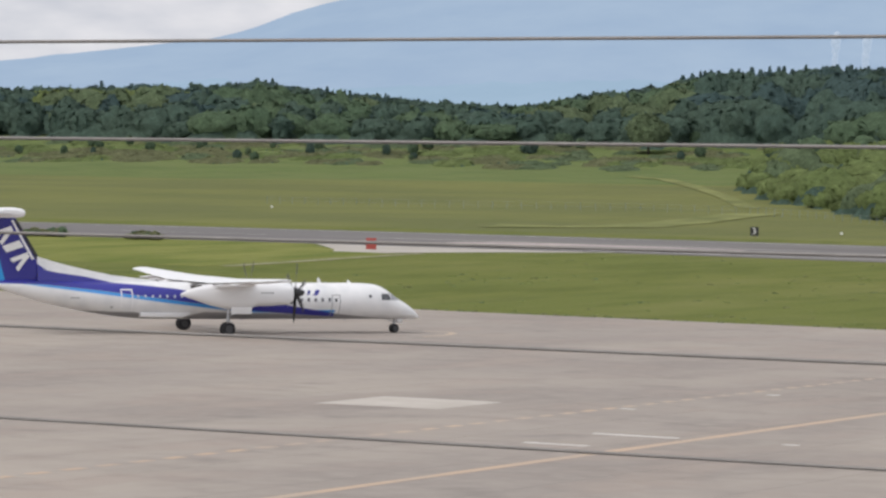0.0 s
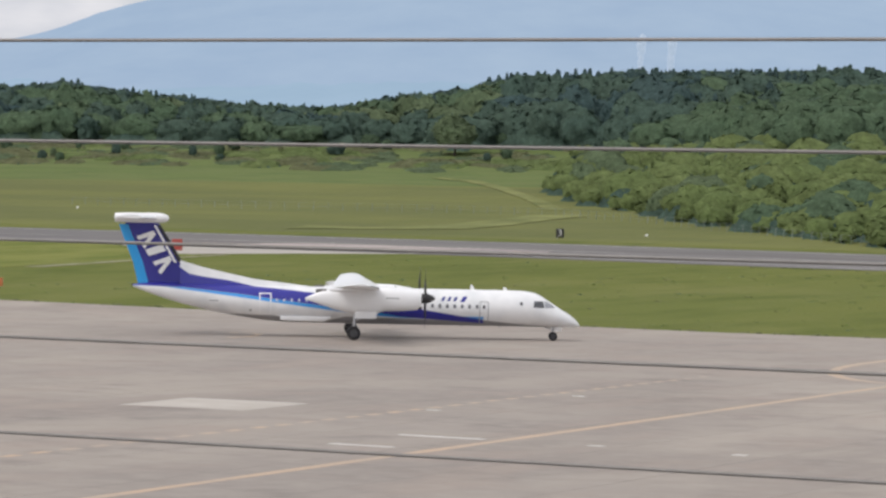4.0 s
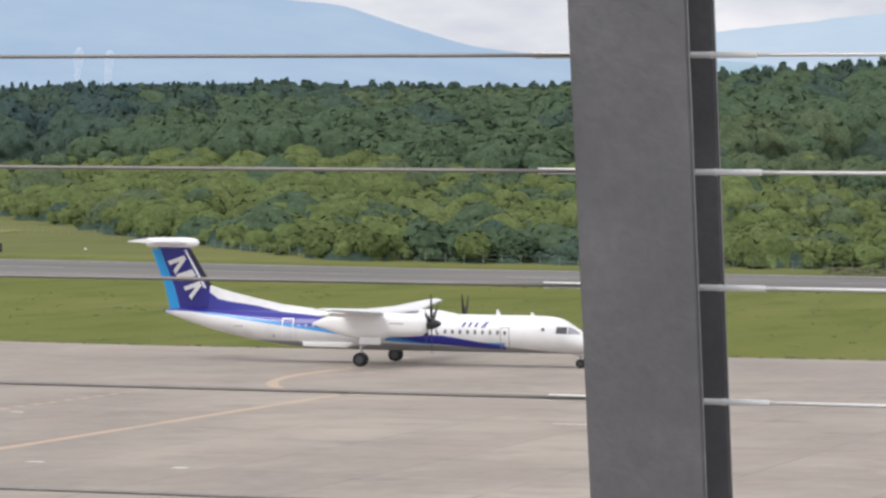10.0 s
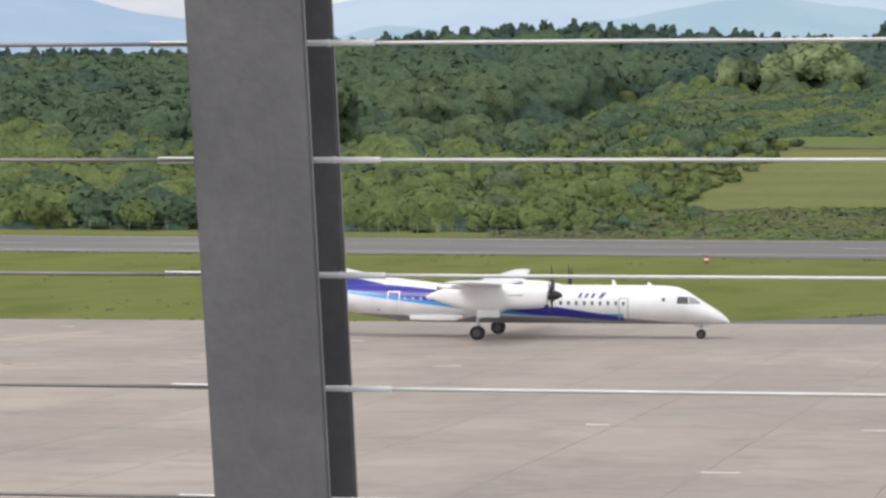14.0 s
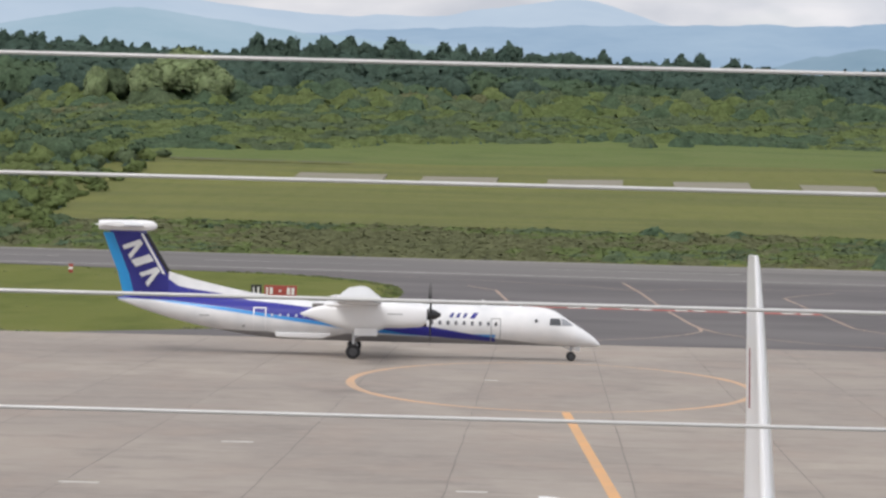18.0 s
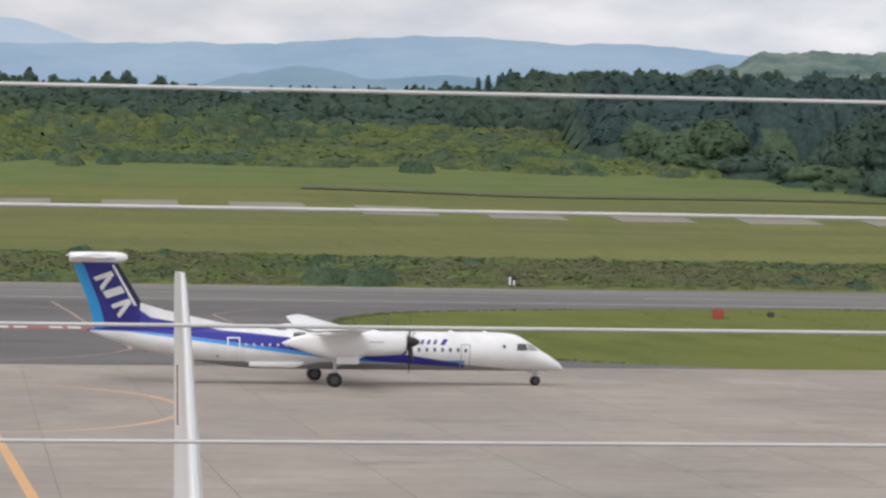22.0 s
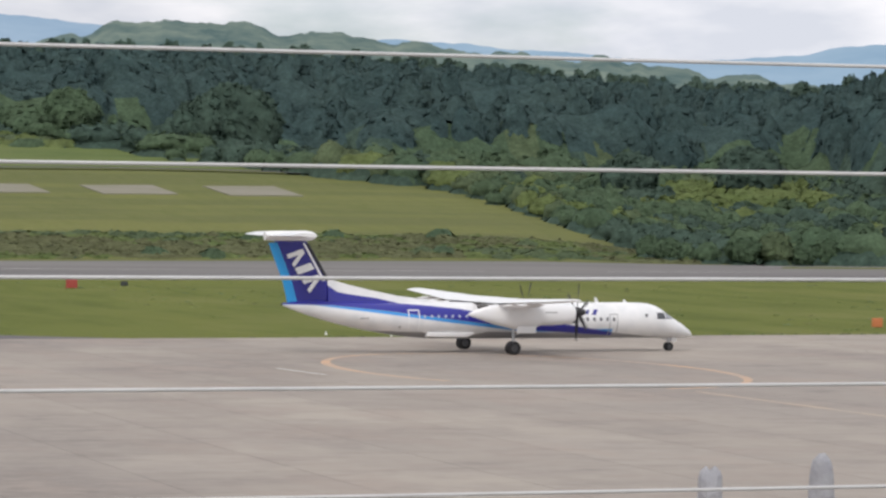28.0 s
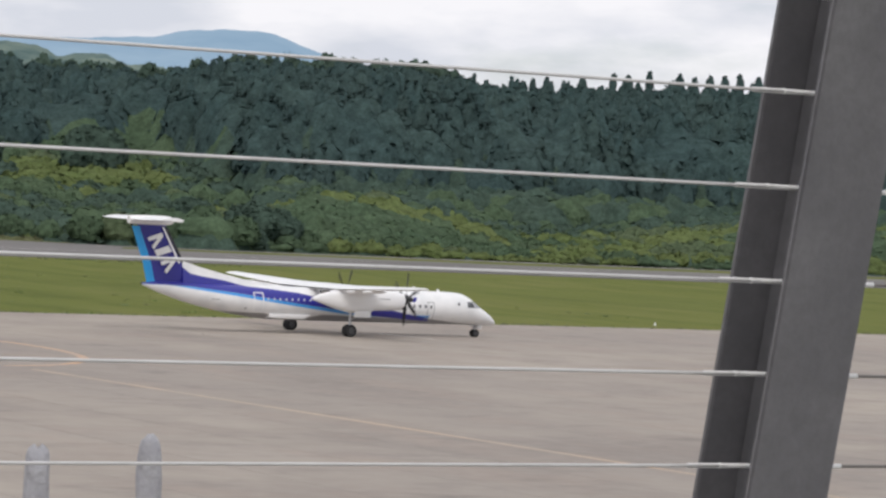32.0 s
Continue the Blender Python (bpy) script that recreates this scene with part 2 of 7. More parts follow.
# ---- helpers for meshes ----
def box(bm, x0, x1, y0, y1, z0, z1, bevel=0.0):
    r = bmesh.ops.create_cube(bm, size=1)
    bmesh.ops.scale(bm, vec=(x1 - x0, y1 - y0, z1 - z0), verts=r["verts"])
    bmesh.ops.translate(bm, vec=((x0 + x1) / 2, (y0 + y1) / 2, (z0 + z1) / 2), verts=r["verts"])
    if bevel:
        es = list({e for v in r["verts"] for e in v.link_edges})
        bmesh.ops.bevel(bm, geom=es, offset=bevel, segments=2, affect="EDGES", profile=0.7)


def tube(bm, a, b, r0, r1=None, n=12, caps=True):
    a, b = Vector(a), Vector(b)
    r1 = r0 if r1 is None else r1
    d = b - a
    q = d.to_track_quat("Z", "Y").to_matrix().to_4x4()
    bmesh.ops.create_cone(bm, cap_ends=caps, segments=n, radius1=r0, radius2=r1, depth=d.length,
                          matrix=Matrix.Translation((a + b) / 2) @ q)


def loft(bm, rings, cap0=True, cap1=True, closed=True):
    """Skins rings of points, in order."""
    vs = [[bm.verts.new(p) for p in r] for r in rings]
    n = len(rings[0])
    for a, b in zip(vs, vs[1:]):
        for i in range(n if closed else n - 1):
            j = (i + 1) % n
            bm.faces.new((a[i], a[j], b[j], b[i]))
    if cap0:
        bm.faces.new(vs[0][::-1])
    if cap1:
        bm.faces.new(vs[-1])
    return vs


def mesh_of(name, bm, material, smooth=True):
    bmesh.ops.recalc_face_normals(bm, faces=bm.faces)
    me = bpy.data.meshes.new(name)
    bm.to_mesh(me)
    bm.free()
    me.materials.append(material)
    if smooth:
        me.shade_smooth()
    return me


def part(name, bm, material, parent, label="", smooth=True, at=None, sharp=35):
    me = mesh_of(name, bm, material, smooth)
    if smooth:
        me.set_sharp_from_angle(angle=radians(sharp))
    ob = new(name, me)
    ob.parent = parent
    if at is not None:
        ob.matrix_basis = at
    if label:
        ob["label"] = label
    return ob


def lerp(x, pts):
    if x <= pts[0][0]:
        return pts[0][1]
    for (a, u), (b, v) in zip(pts, pts[1:]):
        if x <= b:
            return u + (v - u) * (x - a) / (b - a)
    return pts[-1][1]


def step(a, b, x):
    t = min(1, max(0, (x - a) / (b - a)))
    return t * t * (3 - 2 * t)

# ---- the ground: flat apron, a gentle rise to the runway, hills behind ----
LEFT = [(436, 2.94), (520, 6.0), (650, 13.2), (715, 20.0), (760, 21.5), (900, 23), (1500, 30), (4500, 40)]
MIDDLE = [(436, 2.94), (450, 4.6), (472, 6.6), (520, 9.6), (572, 13.2), (640, 19.2), (700, 25), (760, 30), (860, 31.5), (1500, 36), (4500, 40)]
BUSHY = [(436, 2.94), (480, 4.4), (560, 9), (650, 15), (740, 21), (900, 31), (1000, 33), (1500, 34), (4500, 40)]
RIGHT = [(436, 2.94), (500, 3.2), (560, 5), (640, 10), (720, 15), (860, 20), (1000, 25), (1500, 32), (4500, 40)]


def span(a, b, n):
    return [a + (b - a) * i / n for i in range(n + 1)]


FALL = [(-320, 0.95), (-250, 0.74), (-190, 0.46), (-140, 0.06), (-60, -0.28), (80, -0.72), (180, -1.0), (260, -1.15)]


def apron_y(x):
    return lerp(x, [(-420, 262), (-168, 247), (-140, 243), (-100, 240.4), (0, 245.2), (420, 266.2)])


def run_0(x):
    return 379.0 + 0.05 * max(-600, min(600, x))


def run_1(x):
    return 432.0 + 0.05 * max(-600, min(600, x))


def terrain(x, y):
    """Height of the land: flat apron, a rise to the runway that falls to the right, hills behind."""
    return land(x, y) + lerp(x, FALL) * lerp(y, [(258, 0.0), (350, 1.0), (470, 1.0), (560, 0.35)])


def land(x, y):
    if y <= 240:
        return 0.0
    if y <= 436:
        return 0.015 * (y - 240)
    az = math.degrees(math.atan2(x, y))
    edge = lerp(y, [(560, 19), (680, 11)])
    wl = 1 - step(-26, -21.5, az)
    wr = step(edge, edge + 5, az)
    wb = step(-26, -21.5, az) * (1 - step(-10.5, -7, az))
    wm = max(0.0, 1 - wl - wr - wb)
    z = wl * lerp(y, LEFT) + wr * lerp(y, RIGHT) + wb * lerp(y, BUSHY) + wm * lerp(y, MIDDLE)
    if y > 480:
        z += min(1, (y - 480) / 150) * 1.6 * noise.noise((x * 0.011, y * 0.013, 3.0))
    return z


def sheet(name, xs, ys, lift, material, label, category):
    bm = bmesh.new()
    grid = [[bm.verts.new((x, y, terrain(x, y) + lift)) for x in xs] for y in ys]
    for j in range(len(ys) - 1):
        for i in range(len(xs) - 1):
            bm.faces.new((grid[j][i], grid[j][i + 1], grid[j + 1][i + 1], grid[j + 1][i]))
    return tagged(new(name, mesh_of(name, bm, material)), label, category, kind="structure")


def strip(bm, ys, left, right, lift, cols=1):
    """A strip of pavement between two edges given as (y, x) lines."""
    rows = []
    for y in ys:
        a, b = soft(y, left, 4), soft(y, right, 4)
        rows.append([bm.verts.new((a + (b - a) * k / cols, y, terrain(a + (b - a) * k / cols, y) + lift)) for k in range(cols + 1)])
    for p, q in zip(rows, rows[1:]):
        for k in range(cols):
            bm.faces.new((p[k], p[k + 1], q[k + 1], q[k]))


def ribbon(bm, pts, width, lift=0.006, close=False, wobble=0.0):
    """A painted line along ground points (x, y)."""
    pts = [Vector((*p, 0)) for p in pts]
    n = len(pts)
    rows = []
    for i, p in enumerate(pts):
        a, b = (pts[i - 1], pts[(i + 1) % n]) if close else (pts[max(0, i - 1)], pts[min(n - 1, i + 1)])
        d = (b - a).normalized()
        s = Vector((-d.y, d.x, 0)) * width / 2 * (1 + wobble * noise.noise(p * 0.7))
        rows.append([bm.verts.new((*(p + k * s).xy, terrain(*(p + k * s).xy) + lift)) for k in (-1, 1)])
    pairs = list(zip(rows, rows[1:])) + ([(rows[-1], rows[0])] if close else [])
    for p, q in pairs:
        bm.faces.new((p[0], p[1], q[1], q[0]))


def soft(x, pts, w=0.3):
    return sum(lerp(x + w * (k - 2) / 2, pts) for k in range(5)) / 5


gx = [-4200, -3000, -2200, -1600, -1200, -1000] + span(-900, 900, 180) + [1000, 1200, 1600, 2200, 3000, 4200]
gy = [-400, -100, 0, 100, 200, 240] + span(250, 430, 18) + span(436, 900, 116) + [950, 1000, 1100, 1300, 1600, 2200, 3000, 4500]
ground = sheet("ground", gx, gy, -0.04, GRASS, "mown green grass rising to rough hills", "ground")
ground.data.materials.append(FIELD)
ground.data.materials.append(SCRUBLAND)
for poly in ground.data.polygons:
    if poly.center.y > 434:
        poly.material_index = 2 if poly.center.y > 604 else 1


def paved(name, xs, rows, material, label):
    """A sheet of pavement whose rows are lines y(x)."""
    bm = bmesh.new()
    grid = [[bm.verts.new((x, row(x), terrain(x, row(x)))) for x in xs] for row in rows]
    for p, q in zip(grid, grid[1:]):
        for i in range(len(xs) - 1):
            bm.faces.new((p[i], p[i + 1], q[i + 1], q[i]))
    return tagged(new(name, mesh_of(name, bm, material)), label, name, kind="structure")


apron = paved("apron", span(-420, 420, 42), [lambda x: 8.0, lambda x: 100.0, lambda x: 200.0, lambda x: min(240.0, apron_y(x) - 0.5), apron_y], CONCRETE, "pale worn concrete apron with tyre stains")
runway = paved("runway", span(-900, 900, 90), [run_0, lambda x: (run_0(x) + run_1(x)) / 2, run_1], RUNWAY, "grey asphalt runway with worn shoulders")


def pavements():
    bm = bmesh.new()
    strip(bm, span(242.6, 384.0, 96),
          [(244, -36), (251, -26), (264, -17), (290, -13.6), (328, -13.6), (345, -14.6), (356, -18), (370, -27), (373.5, -46), (376, -75)],
          [(244, 68), (251, 52), (259, 41.5), (276, 35.2), (300, 34), (328, 33.8), (340, 35.5), (357, 42.7), (366, 53), (376, 70), (384, 96)], -0.012, 8)
    tagged(new("taxiway", mesh_of("taxiway", bm, ASPHALT)), "dark grey asphalt taxiway joining apron and runway", "taxiway", kind="structure")
    bm = bmesh.new()
    strip(bm, span(347, 371, 12), [(347, -217), (354, -222), (371, -236)], [(347, -211), (354, -206), (362, -201), (371, -191)], -0.010, 6)
    tagged(new("stub_pavement", mesh_of("stub_pavement", bm, PALE)), "pale old concrete stub beside the runway", "pavement", kind="structure")
    bm = bmesh.new()
    strip(bm, span(377, 394, 4), [(377, -226), (394, -222)], [(377, -180), (394, -186)], 0.006, 6)
    tagged(new("touchdown_patch", mesh_of("touchdown_patch", bm, RESURFACED)), "pale resurfaced patch on the runway", "pavement", kind="structure")
    bm = bmesh.new()
    strip(bm, span(304, 367, 30), [(304, -330), (367, -330)], [(304, -207.5), (332, -205), (347, -207), (349, -218), (354, -223), (367, -234)], -0.018, 24)
    tagged(new("meadow", mesh_of("meadow", bm, MEADOW)), "unmown yellow-green meadow beside the service track", "grass", kind="structure")
    bm = bmesh.new()
    ribbon(bm, [(-205.5 + 1.2 * math.sin(y * 0.05), y) for y in span(306, 349, 16)], 1.7, -0.01, wobble=0.5)
    tagged(new("service_track", mesh_of("service_track", bm, TRACK)), "pale narrow service track across the grass", "track", kind="structure")


pavements()


def slope_paths():
    """Pale paths on the far slope's crest and foot, sunlight painted into the colour."""
    def at(az, el):
        y = 440.0
        while y < 700:
            x = y * math.tan(radians(az))
            if EYE + math.hypot(x, y) * math.tan(radians(el)) <= terrain(x, y):
                break
            y += 2.0
        return (y * math.tan(radians(az)), y)
    bm = bmesh.new()
    ribbon(bm, [at(*p) for p in ((-27.2, 0.16), (-26.6, 0.12), (-26.1, 0.0), (-25.6, -0.16), (-25.2, -0.34))], 3.4, 0.05, wobble=0.9)
    ribbon(bm, [at(*p) for p in ((-29.5, -0.70), (-28.3, -0.70), (-27.2, -0.67), (-26.4, -0.60), (-25.7, -0.50), (-25.1, -0.42))], 9.0, 0.05, wobble=0.9)
    tagged(new("pale_path", mesh_of("pale_path", bm, SUNPALE)), "pale path along the far slope with sunlight painted in", "path", kind="structure")


slope_paths()


def marking(name, label, make, material):
    bm = bmesh.new()
    make(bm)
    return tagged(new(name, mesh_of(name, bm, material)), label, "marking", kind="structure")


def loop_of(cx, cy, a, b, n=96):
    return [(cx + a * math.cos(math.tau * k / n), cy + b * math.sin(math.tau * k / n)) for k in range(n)]


def arc_of(cx, cy, a, b, t0, t1, n=40):
    return [(cx + a * math.cos(radians(t0 + (t1 - t0) * k / n)), cy + b * math.sin(radians(t0 + (t1 - t0) * k / n))) for k in range(n + 1)]


WORN = mat("worn_orange_marking", (0.57, 0.36, 0.22), 0.8, var=0.8, scale=0.12, tint=(0.335, 0.29, 0.25))
GUIDE = mat("guide_marking", (0.44, 0.31, 0.23), 0.8, var=0.8, scale=0.2, tint=(0.26, 0.22, 0.19))
PANEL = mat("worn_pale_paint", (0.50, 0.46, 0.41), 0.8, var=0.8, scale=0.35, tint=(0.39, 0.35, 0.30))
DASHY = mat("dash_marking", (0.50, 0.36, 0.25), 0.8, var=0.9, scale=0.08, tint=(0.35, 0.295, 0.25))


EDGEWHITE = mat("worn_edge_white", (0.50, 0.48, 0.46), 0.8, var=0.9, scale=0.05, tint=(0.22, 0.21, 0.20))


def paint():
    # the middle stand: a turning loop and its lead-in line
    marking("turning_loop", "orange painted loop at the middle stand", lambda bm: ribbon(bm, loop_of(0.42, 193.5, 11.2, 24.5), 0.52, close=True, wobble=0.3), LOOPY)
    marking("stand_line", "orange lead-in line of the middle stand", lambda bm: ribbon(bm, [(1.1 + (168.6 - y) * 0.0315, y) for y in span(168.6, 60, 40)], 0.44), YELLOW)
    # the stands on either side
    marking("turning_loop", "faded orange loop at the first stand", lambda bm: (ribbon(bm, arc_of(-63.3, 207.5, 11.4, 24.5, 140, 272), 0.70, wobble=0.4)), FADED)
    marking("stand_line", "orange lead-in line of the first stand", lambda bm: ribbon(bm, [(-64.6 + (184 - y) * 0.0305, y) for y in span(184, 60, 40)], 0.6, wobble=0.3), FADED)
    marking("turning_loop", "faded orange loop at the last stand", lambda bm: (ribbon(bm, arc_of(73.3, 203.0, 11.5, 22.0, -88, 215), 0.60, wobble=0.4)), WORN)
    marking("stand_line", "faded orange lead-in line of the last stand", lambda bm: ribbon(bm, [(74.6 + (170 - y) * 0.040, y) for y in span(178, 60, 40)], 0.45, wobble=0.6), FADED)

    def dashes(bm):
        for k in range(43):
            y = 88.4 + 2.2 * k
            x = -73.4 - 0.0306 * (y - 97)
            ribbon(bm, [(x, y), (x - 0.03, y + 1.2)], 0.5 + 0.1 * noise.noise((k * 0.7, 0, 0)))
    marking("dashed_line", "faded orange dashes along the first stand", dashes, DASHY)
    marking("short_arc", "short orange arc on the apron before the first stand", lambda bm: ribbon(bm, arc_of(-122.5, 203, 3.2, 6.5, -10, 110), 0.5, wobble=0.4), FADED)
    marking("pale_panel", "pale repainted rectangle on the apron", lambda bm: ribbon(bm, [(-83.7, 137.4), (-84.0, 144.2)], 6.5), PANEL)

    def bars(bm):
        for x0, x1, y in ((-67.8, -63.8, 129), (-67.6, -64.7, 122.6), (-74.4, -73.7, 144.3), (-73.9, -73.2, 159.4), (-59.0, -58.3, 128.9), (-52.4, -51.8, 128.4), (-77.2, -76.1, 229.9), (-40.9, -39.4, 186.5), (-25.0, -24.0, 143.8), (-54.2, -51.5, 214), (-13.3, -12.0, 143), (-17.0, -15.6, 121.5), (-3.0, -1.9, 122.0), (-3.4, -2.6, 196)):
            ribbon(bm, [(x0, y), (x1, y)], 0.55)
        ribbon(bm, [(57.9, 206.2), (58.6, 197.9)], 0.28)
        ribbon(bm, [(126.2, 234), (127.1, 227)], 0.28)
        ribbon(bm, [(-46.5, 163), (-44.5, 163)], 0.4)
    marking("position_marks", "short white position marks on the apron", bars, WHITEMARK)

    # taxiway guide lines
    def guides(bm):
        ribbon(bm, [(8.2, 372), (9.0, 356), (9.5, 345), (10.4, 312), (11.8, 280), (12.2, 274)], 0.30)
        ribbon(bm, [(12.2, 274), (12.1, 268), (10.5, 262), (7.7, 256), (2.5, 250), (-6, 246)], 0.28)
        ribbon(bm, [(12.2, 274), (13.2, 267), (15.2, 261), (20, 254), (28, 248)], 0.28)
        ribbon(bm, [(30, 360), (26, 352), (23.6, 344), (24.1, 318), (25.0, 280), (27, 272), (32, 263)], 0.28)
        ribbon(bm, [(-8, 352), (-5.0, 343), (-3.6, 318), (-2.6, 285), (-2.5, 275), (-5, 266), (-10, 258)], 0.32)
        ribbon(bm, [(9.3, 352), (4, 360), (-8, 368), (-26, 373)], 0.26)
        ribbon(bm, [(9.3, 352), (15, 360), (30, 368), (52, 374)], 0.26)
    marking("guide_lines", "thin faded orange guide lines on the taxiway", guides, GUIDE)

    def runway_lines(bm):
        ribbon(bm, [(x, run_0(x) + 5.5) for x in span(-600, 600, 60)], 0.9, 0.012)
        ribbon(bm, [(x, run_1(x) - 3.5) for x in span(-600, 600, 60)], 0.9, 0.012)
        for k in range(30):
            ribbon(bm, [(x, (run_0(x) + run_1(x)) / 2) for x in span(-600 + 40 * k, -577 + 40 * k, 4)], 0.6, 0.012)
    marking("runway_lines", "worn white runway edge and centre lines", runway_lines, EDGEWHITE)
    marking("touchdown_line", "faded pink line across the pale runway patch", lambda bm: ribbon(bm, [(-236, 382), (-211, 386), (-186, 389)], 0.7, 0.014), FADED)

    def hold_red(bm):
        ribbon(bm, [(10.6, 304.2), (10.6, 309.0), (10.6, 314.6)], 27.5, 0.008)
    HOLDRED = mat("painted_red", (0.36, 0.10, 0.08), 0.8, var=0.6, scale=0.8, tint=(0.22, 0.10, 0.09))
    marking("hold_panel", "worn red holding panel across the taxiway", hold_red, HOLDRED)

    def hold_white(bm):
        for k in range(5):
            for x in (2.5 + 4.75 * k, 4.1 + 4.75 * k):
                ribbon(bm, [(x, 305.2), (x, 309.0), (x, 313.4)], 1.15, 0.013)
    marking("hold_bars", "white bars on the red holding panel", hold_white, WHITEMARK)

    def joints(bm):
        for k in range(-18, 24):
            x = -3.4 + 6.75 * k
            ribbon(bm, [(x + 0.10 * noise.noise((y * 0.2, k, 0)), y) for y in span(66, apron_y(x) - 0.4, 60)], 0.046, 0.003, wobble=0.8)
    tagged(marking("slab_joints", "dark sealed joints between concrete slabs", joints, JOINT), kind="stuff")

    def cracks(bm):
        rng = random.Random(4)
        for k in range(9):
            x, y = rng.uniform(-110, 120), rng.uniform(95, 225)
            a = rng.uniform(-0.7, 0.7) + (math.pi / 2 if rng.random() < 0.4 else 0)
            pts = []
            for s in range(rng.randint(8, 22)):
                pts.append((x, y))
                a += rng.uniform(-0.3, 0.3)
                x += math.cos(a) * 0.9
                y += math.sin(a) * 1.6
            ribbon(bm, pts, rng.uniform(0.04, 0.08), 0.0055, wobble=0.9)
    tagged(marking("apron_cracks", "dark tar-filled cracks in the concrete", cracks, JOINT), kind="stuff")


paint()

# concrete pads on the far field, in a row
PADMAT = layered("weathered_pad", (0.25, 0.232, 0.185), [((0.20, 0.20, 0.13), 0.8, (0.12, 0.2, 1), 0.45, 0.68, 5)])


def field_pads():
    for k in range(10):
        x = -42.0 + 20.75 * k
        bm = bmesh.new()
        w = 12.4 if k else 14.5
        y0 = 559.0 - 1.6 * k
        g = [[(x + 0.3, y0 + 19), (x + w + 0.4, y0 + 19.4)], [(x, y0), (x + w, y0)]]
        vs = [[bm.verts.new((px, py, terrain(px, py) + 0.12)) for px, py in row] for row in g]
        lo = [[bm.verts.new((px, py, terrain(px, py) - 0.3)) for px, py in row] for row in g]
        bm.faces.new((vs[0][0], vs[0][1], vs[1][1], vs[1][0]))
        for (a, b), (c, d) in (((vs[0][0], vs[0][1]), (lo[0][0], lo[0][1])), ((vs[0][1], vs[1][1]), (lo[0][1], lo[1][1])), ((vs[1][1], vs[1][0]), (lo[1][1], lo[1][0])), ((vs[1][0], vs[0][0]), (lo[1][0], lo[0][0]))):
            bm.faces.new((a, b, d, c))
        tagged(new("concrete_pad", mesh_of("concrete_pad", bm, PADMAT, False)), "pale concrete pad set in the far field", "pad", group="pads on the far field")
    bm = bmesh.new()
    ribbon(bm, [(x, 600 + 0.02 * x) for x in span(-66, -34, 12)], 1.1, 0.3, wobble=0.8)
    ribbon(bm, [(x, 600 + 0.03 * (x - 60) - 0.0042 * max(0, x - 120) ** 2) for x in span(56, 205, 40)], 2.6, 0.35)
    tagged(new("drain_edge", mesh_of("drain_edge", bm, mat("wet_dark_concrete", (0.07, 0.065, 0.06), 0.8, var=0.5, scale=0.3))), "dark drain edge behind the far field", "drain", kind="structure")


field_pads()

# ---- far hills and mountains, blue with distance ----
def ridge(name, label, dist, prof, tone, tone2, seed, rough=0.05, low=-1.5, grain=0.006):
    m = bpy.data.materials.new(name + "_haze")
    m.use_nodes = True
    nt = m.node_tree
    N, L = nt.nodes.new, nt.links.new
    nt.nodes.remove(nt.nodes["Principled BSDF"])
    # flat emission: daylight and distance haze are put into the two tones
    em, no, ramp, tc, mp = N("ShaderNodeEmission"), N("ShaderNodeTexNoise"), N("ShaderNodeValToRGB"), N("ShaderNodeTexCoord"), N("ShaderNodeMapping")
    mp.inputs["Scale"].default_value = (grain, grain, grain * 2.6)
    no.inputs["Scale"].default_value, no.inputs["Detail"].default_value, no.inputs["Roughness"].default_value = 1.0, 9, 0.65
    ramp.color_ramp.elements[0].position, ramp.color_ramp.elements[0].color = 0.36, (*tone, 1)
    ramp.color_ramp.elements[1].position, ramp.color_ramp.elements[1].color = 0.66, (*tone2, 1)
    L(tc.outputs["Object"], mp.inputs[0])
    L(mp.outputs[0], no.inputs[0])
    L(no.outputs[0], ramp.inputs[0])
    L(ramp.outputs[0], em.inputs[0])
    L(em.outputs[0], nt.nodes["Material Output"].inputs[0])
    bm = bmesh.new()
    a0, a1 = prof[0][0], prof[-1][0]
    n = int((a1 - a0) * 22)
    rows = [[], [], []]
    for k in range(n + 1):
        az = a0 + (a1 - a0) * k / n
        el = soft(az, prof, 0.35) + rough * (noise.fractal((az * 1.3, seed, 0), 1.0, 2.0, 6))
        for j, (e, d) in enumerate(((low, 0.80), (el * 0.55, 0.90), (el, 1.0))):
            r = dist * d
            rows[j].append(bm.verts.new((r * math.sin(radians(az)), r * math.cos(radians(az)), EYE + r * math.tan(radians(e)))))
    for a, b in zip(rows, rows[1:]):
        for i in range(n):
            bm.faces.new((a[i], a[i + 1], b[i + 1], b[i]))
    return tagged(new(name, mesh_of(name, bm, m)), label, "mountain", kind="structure")


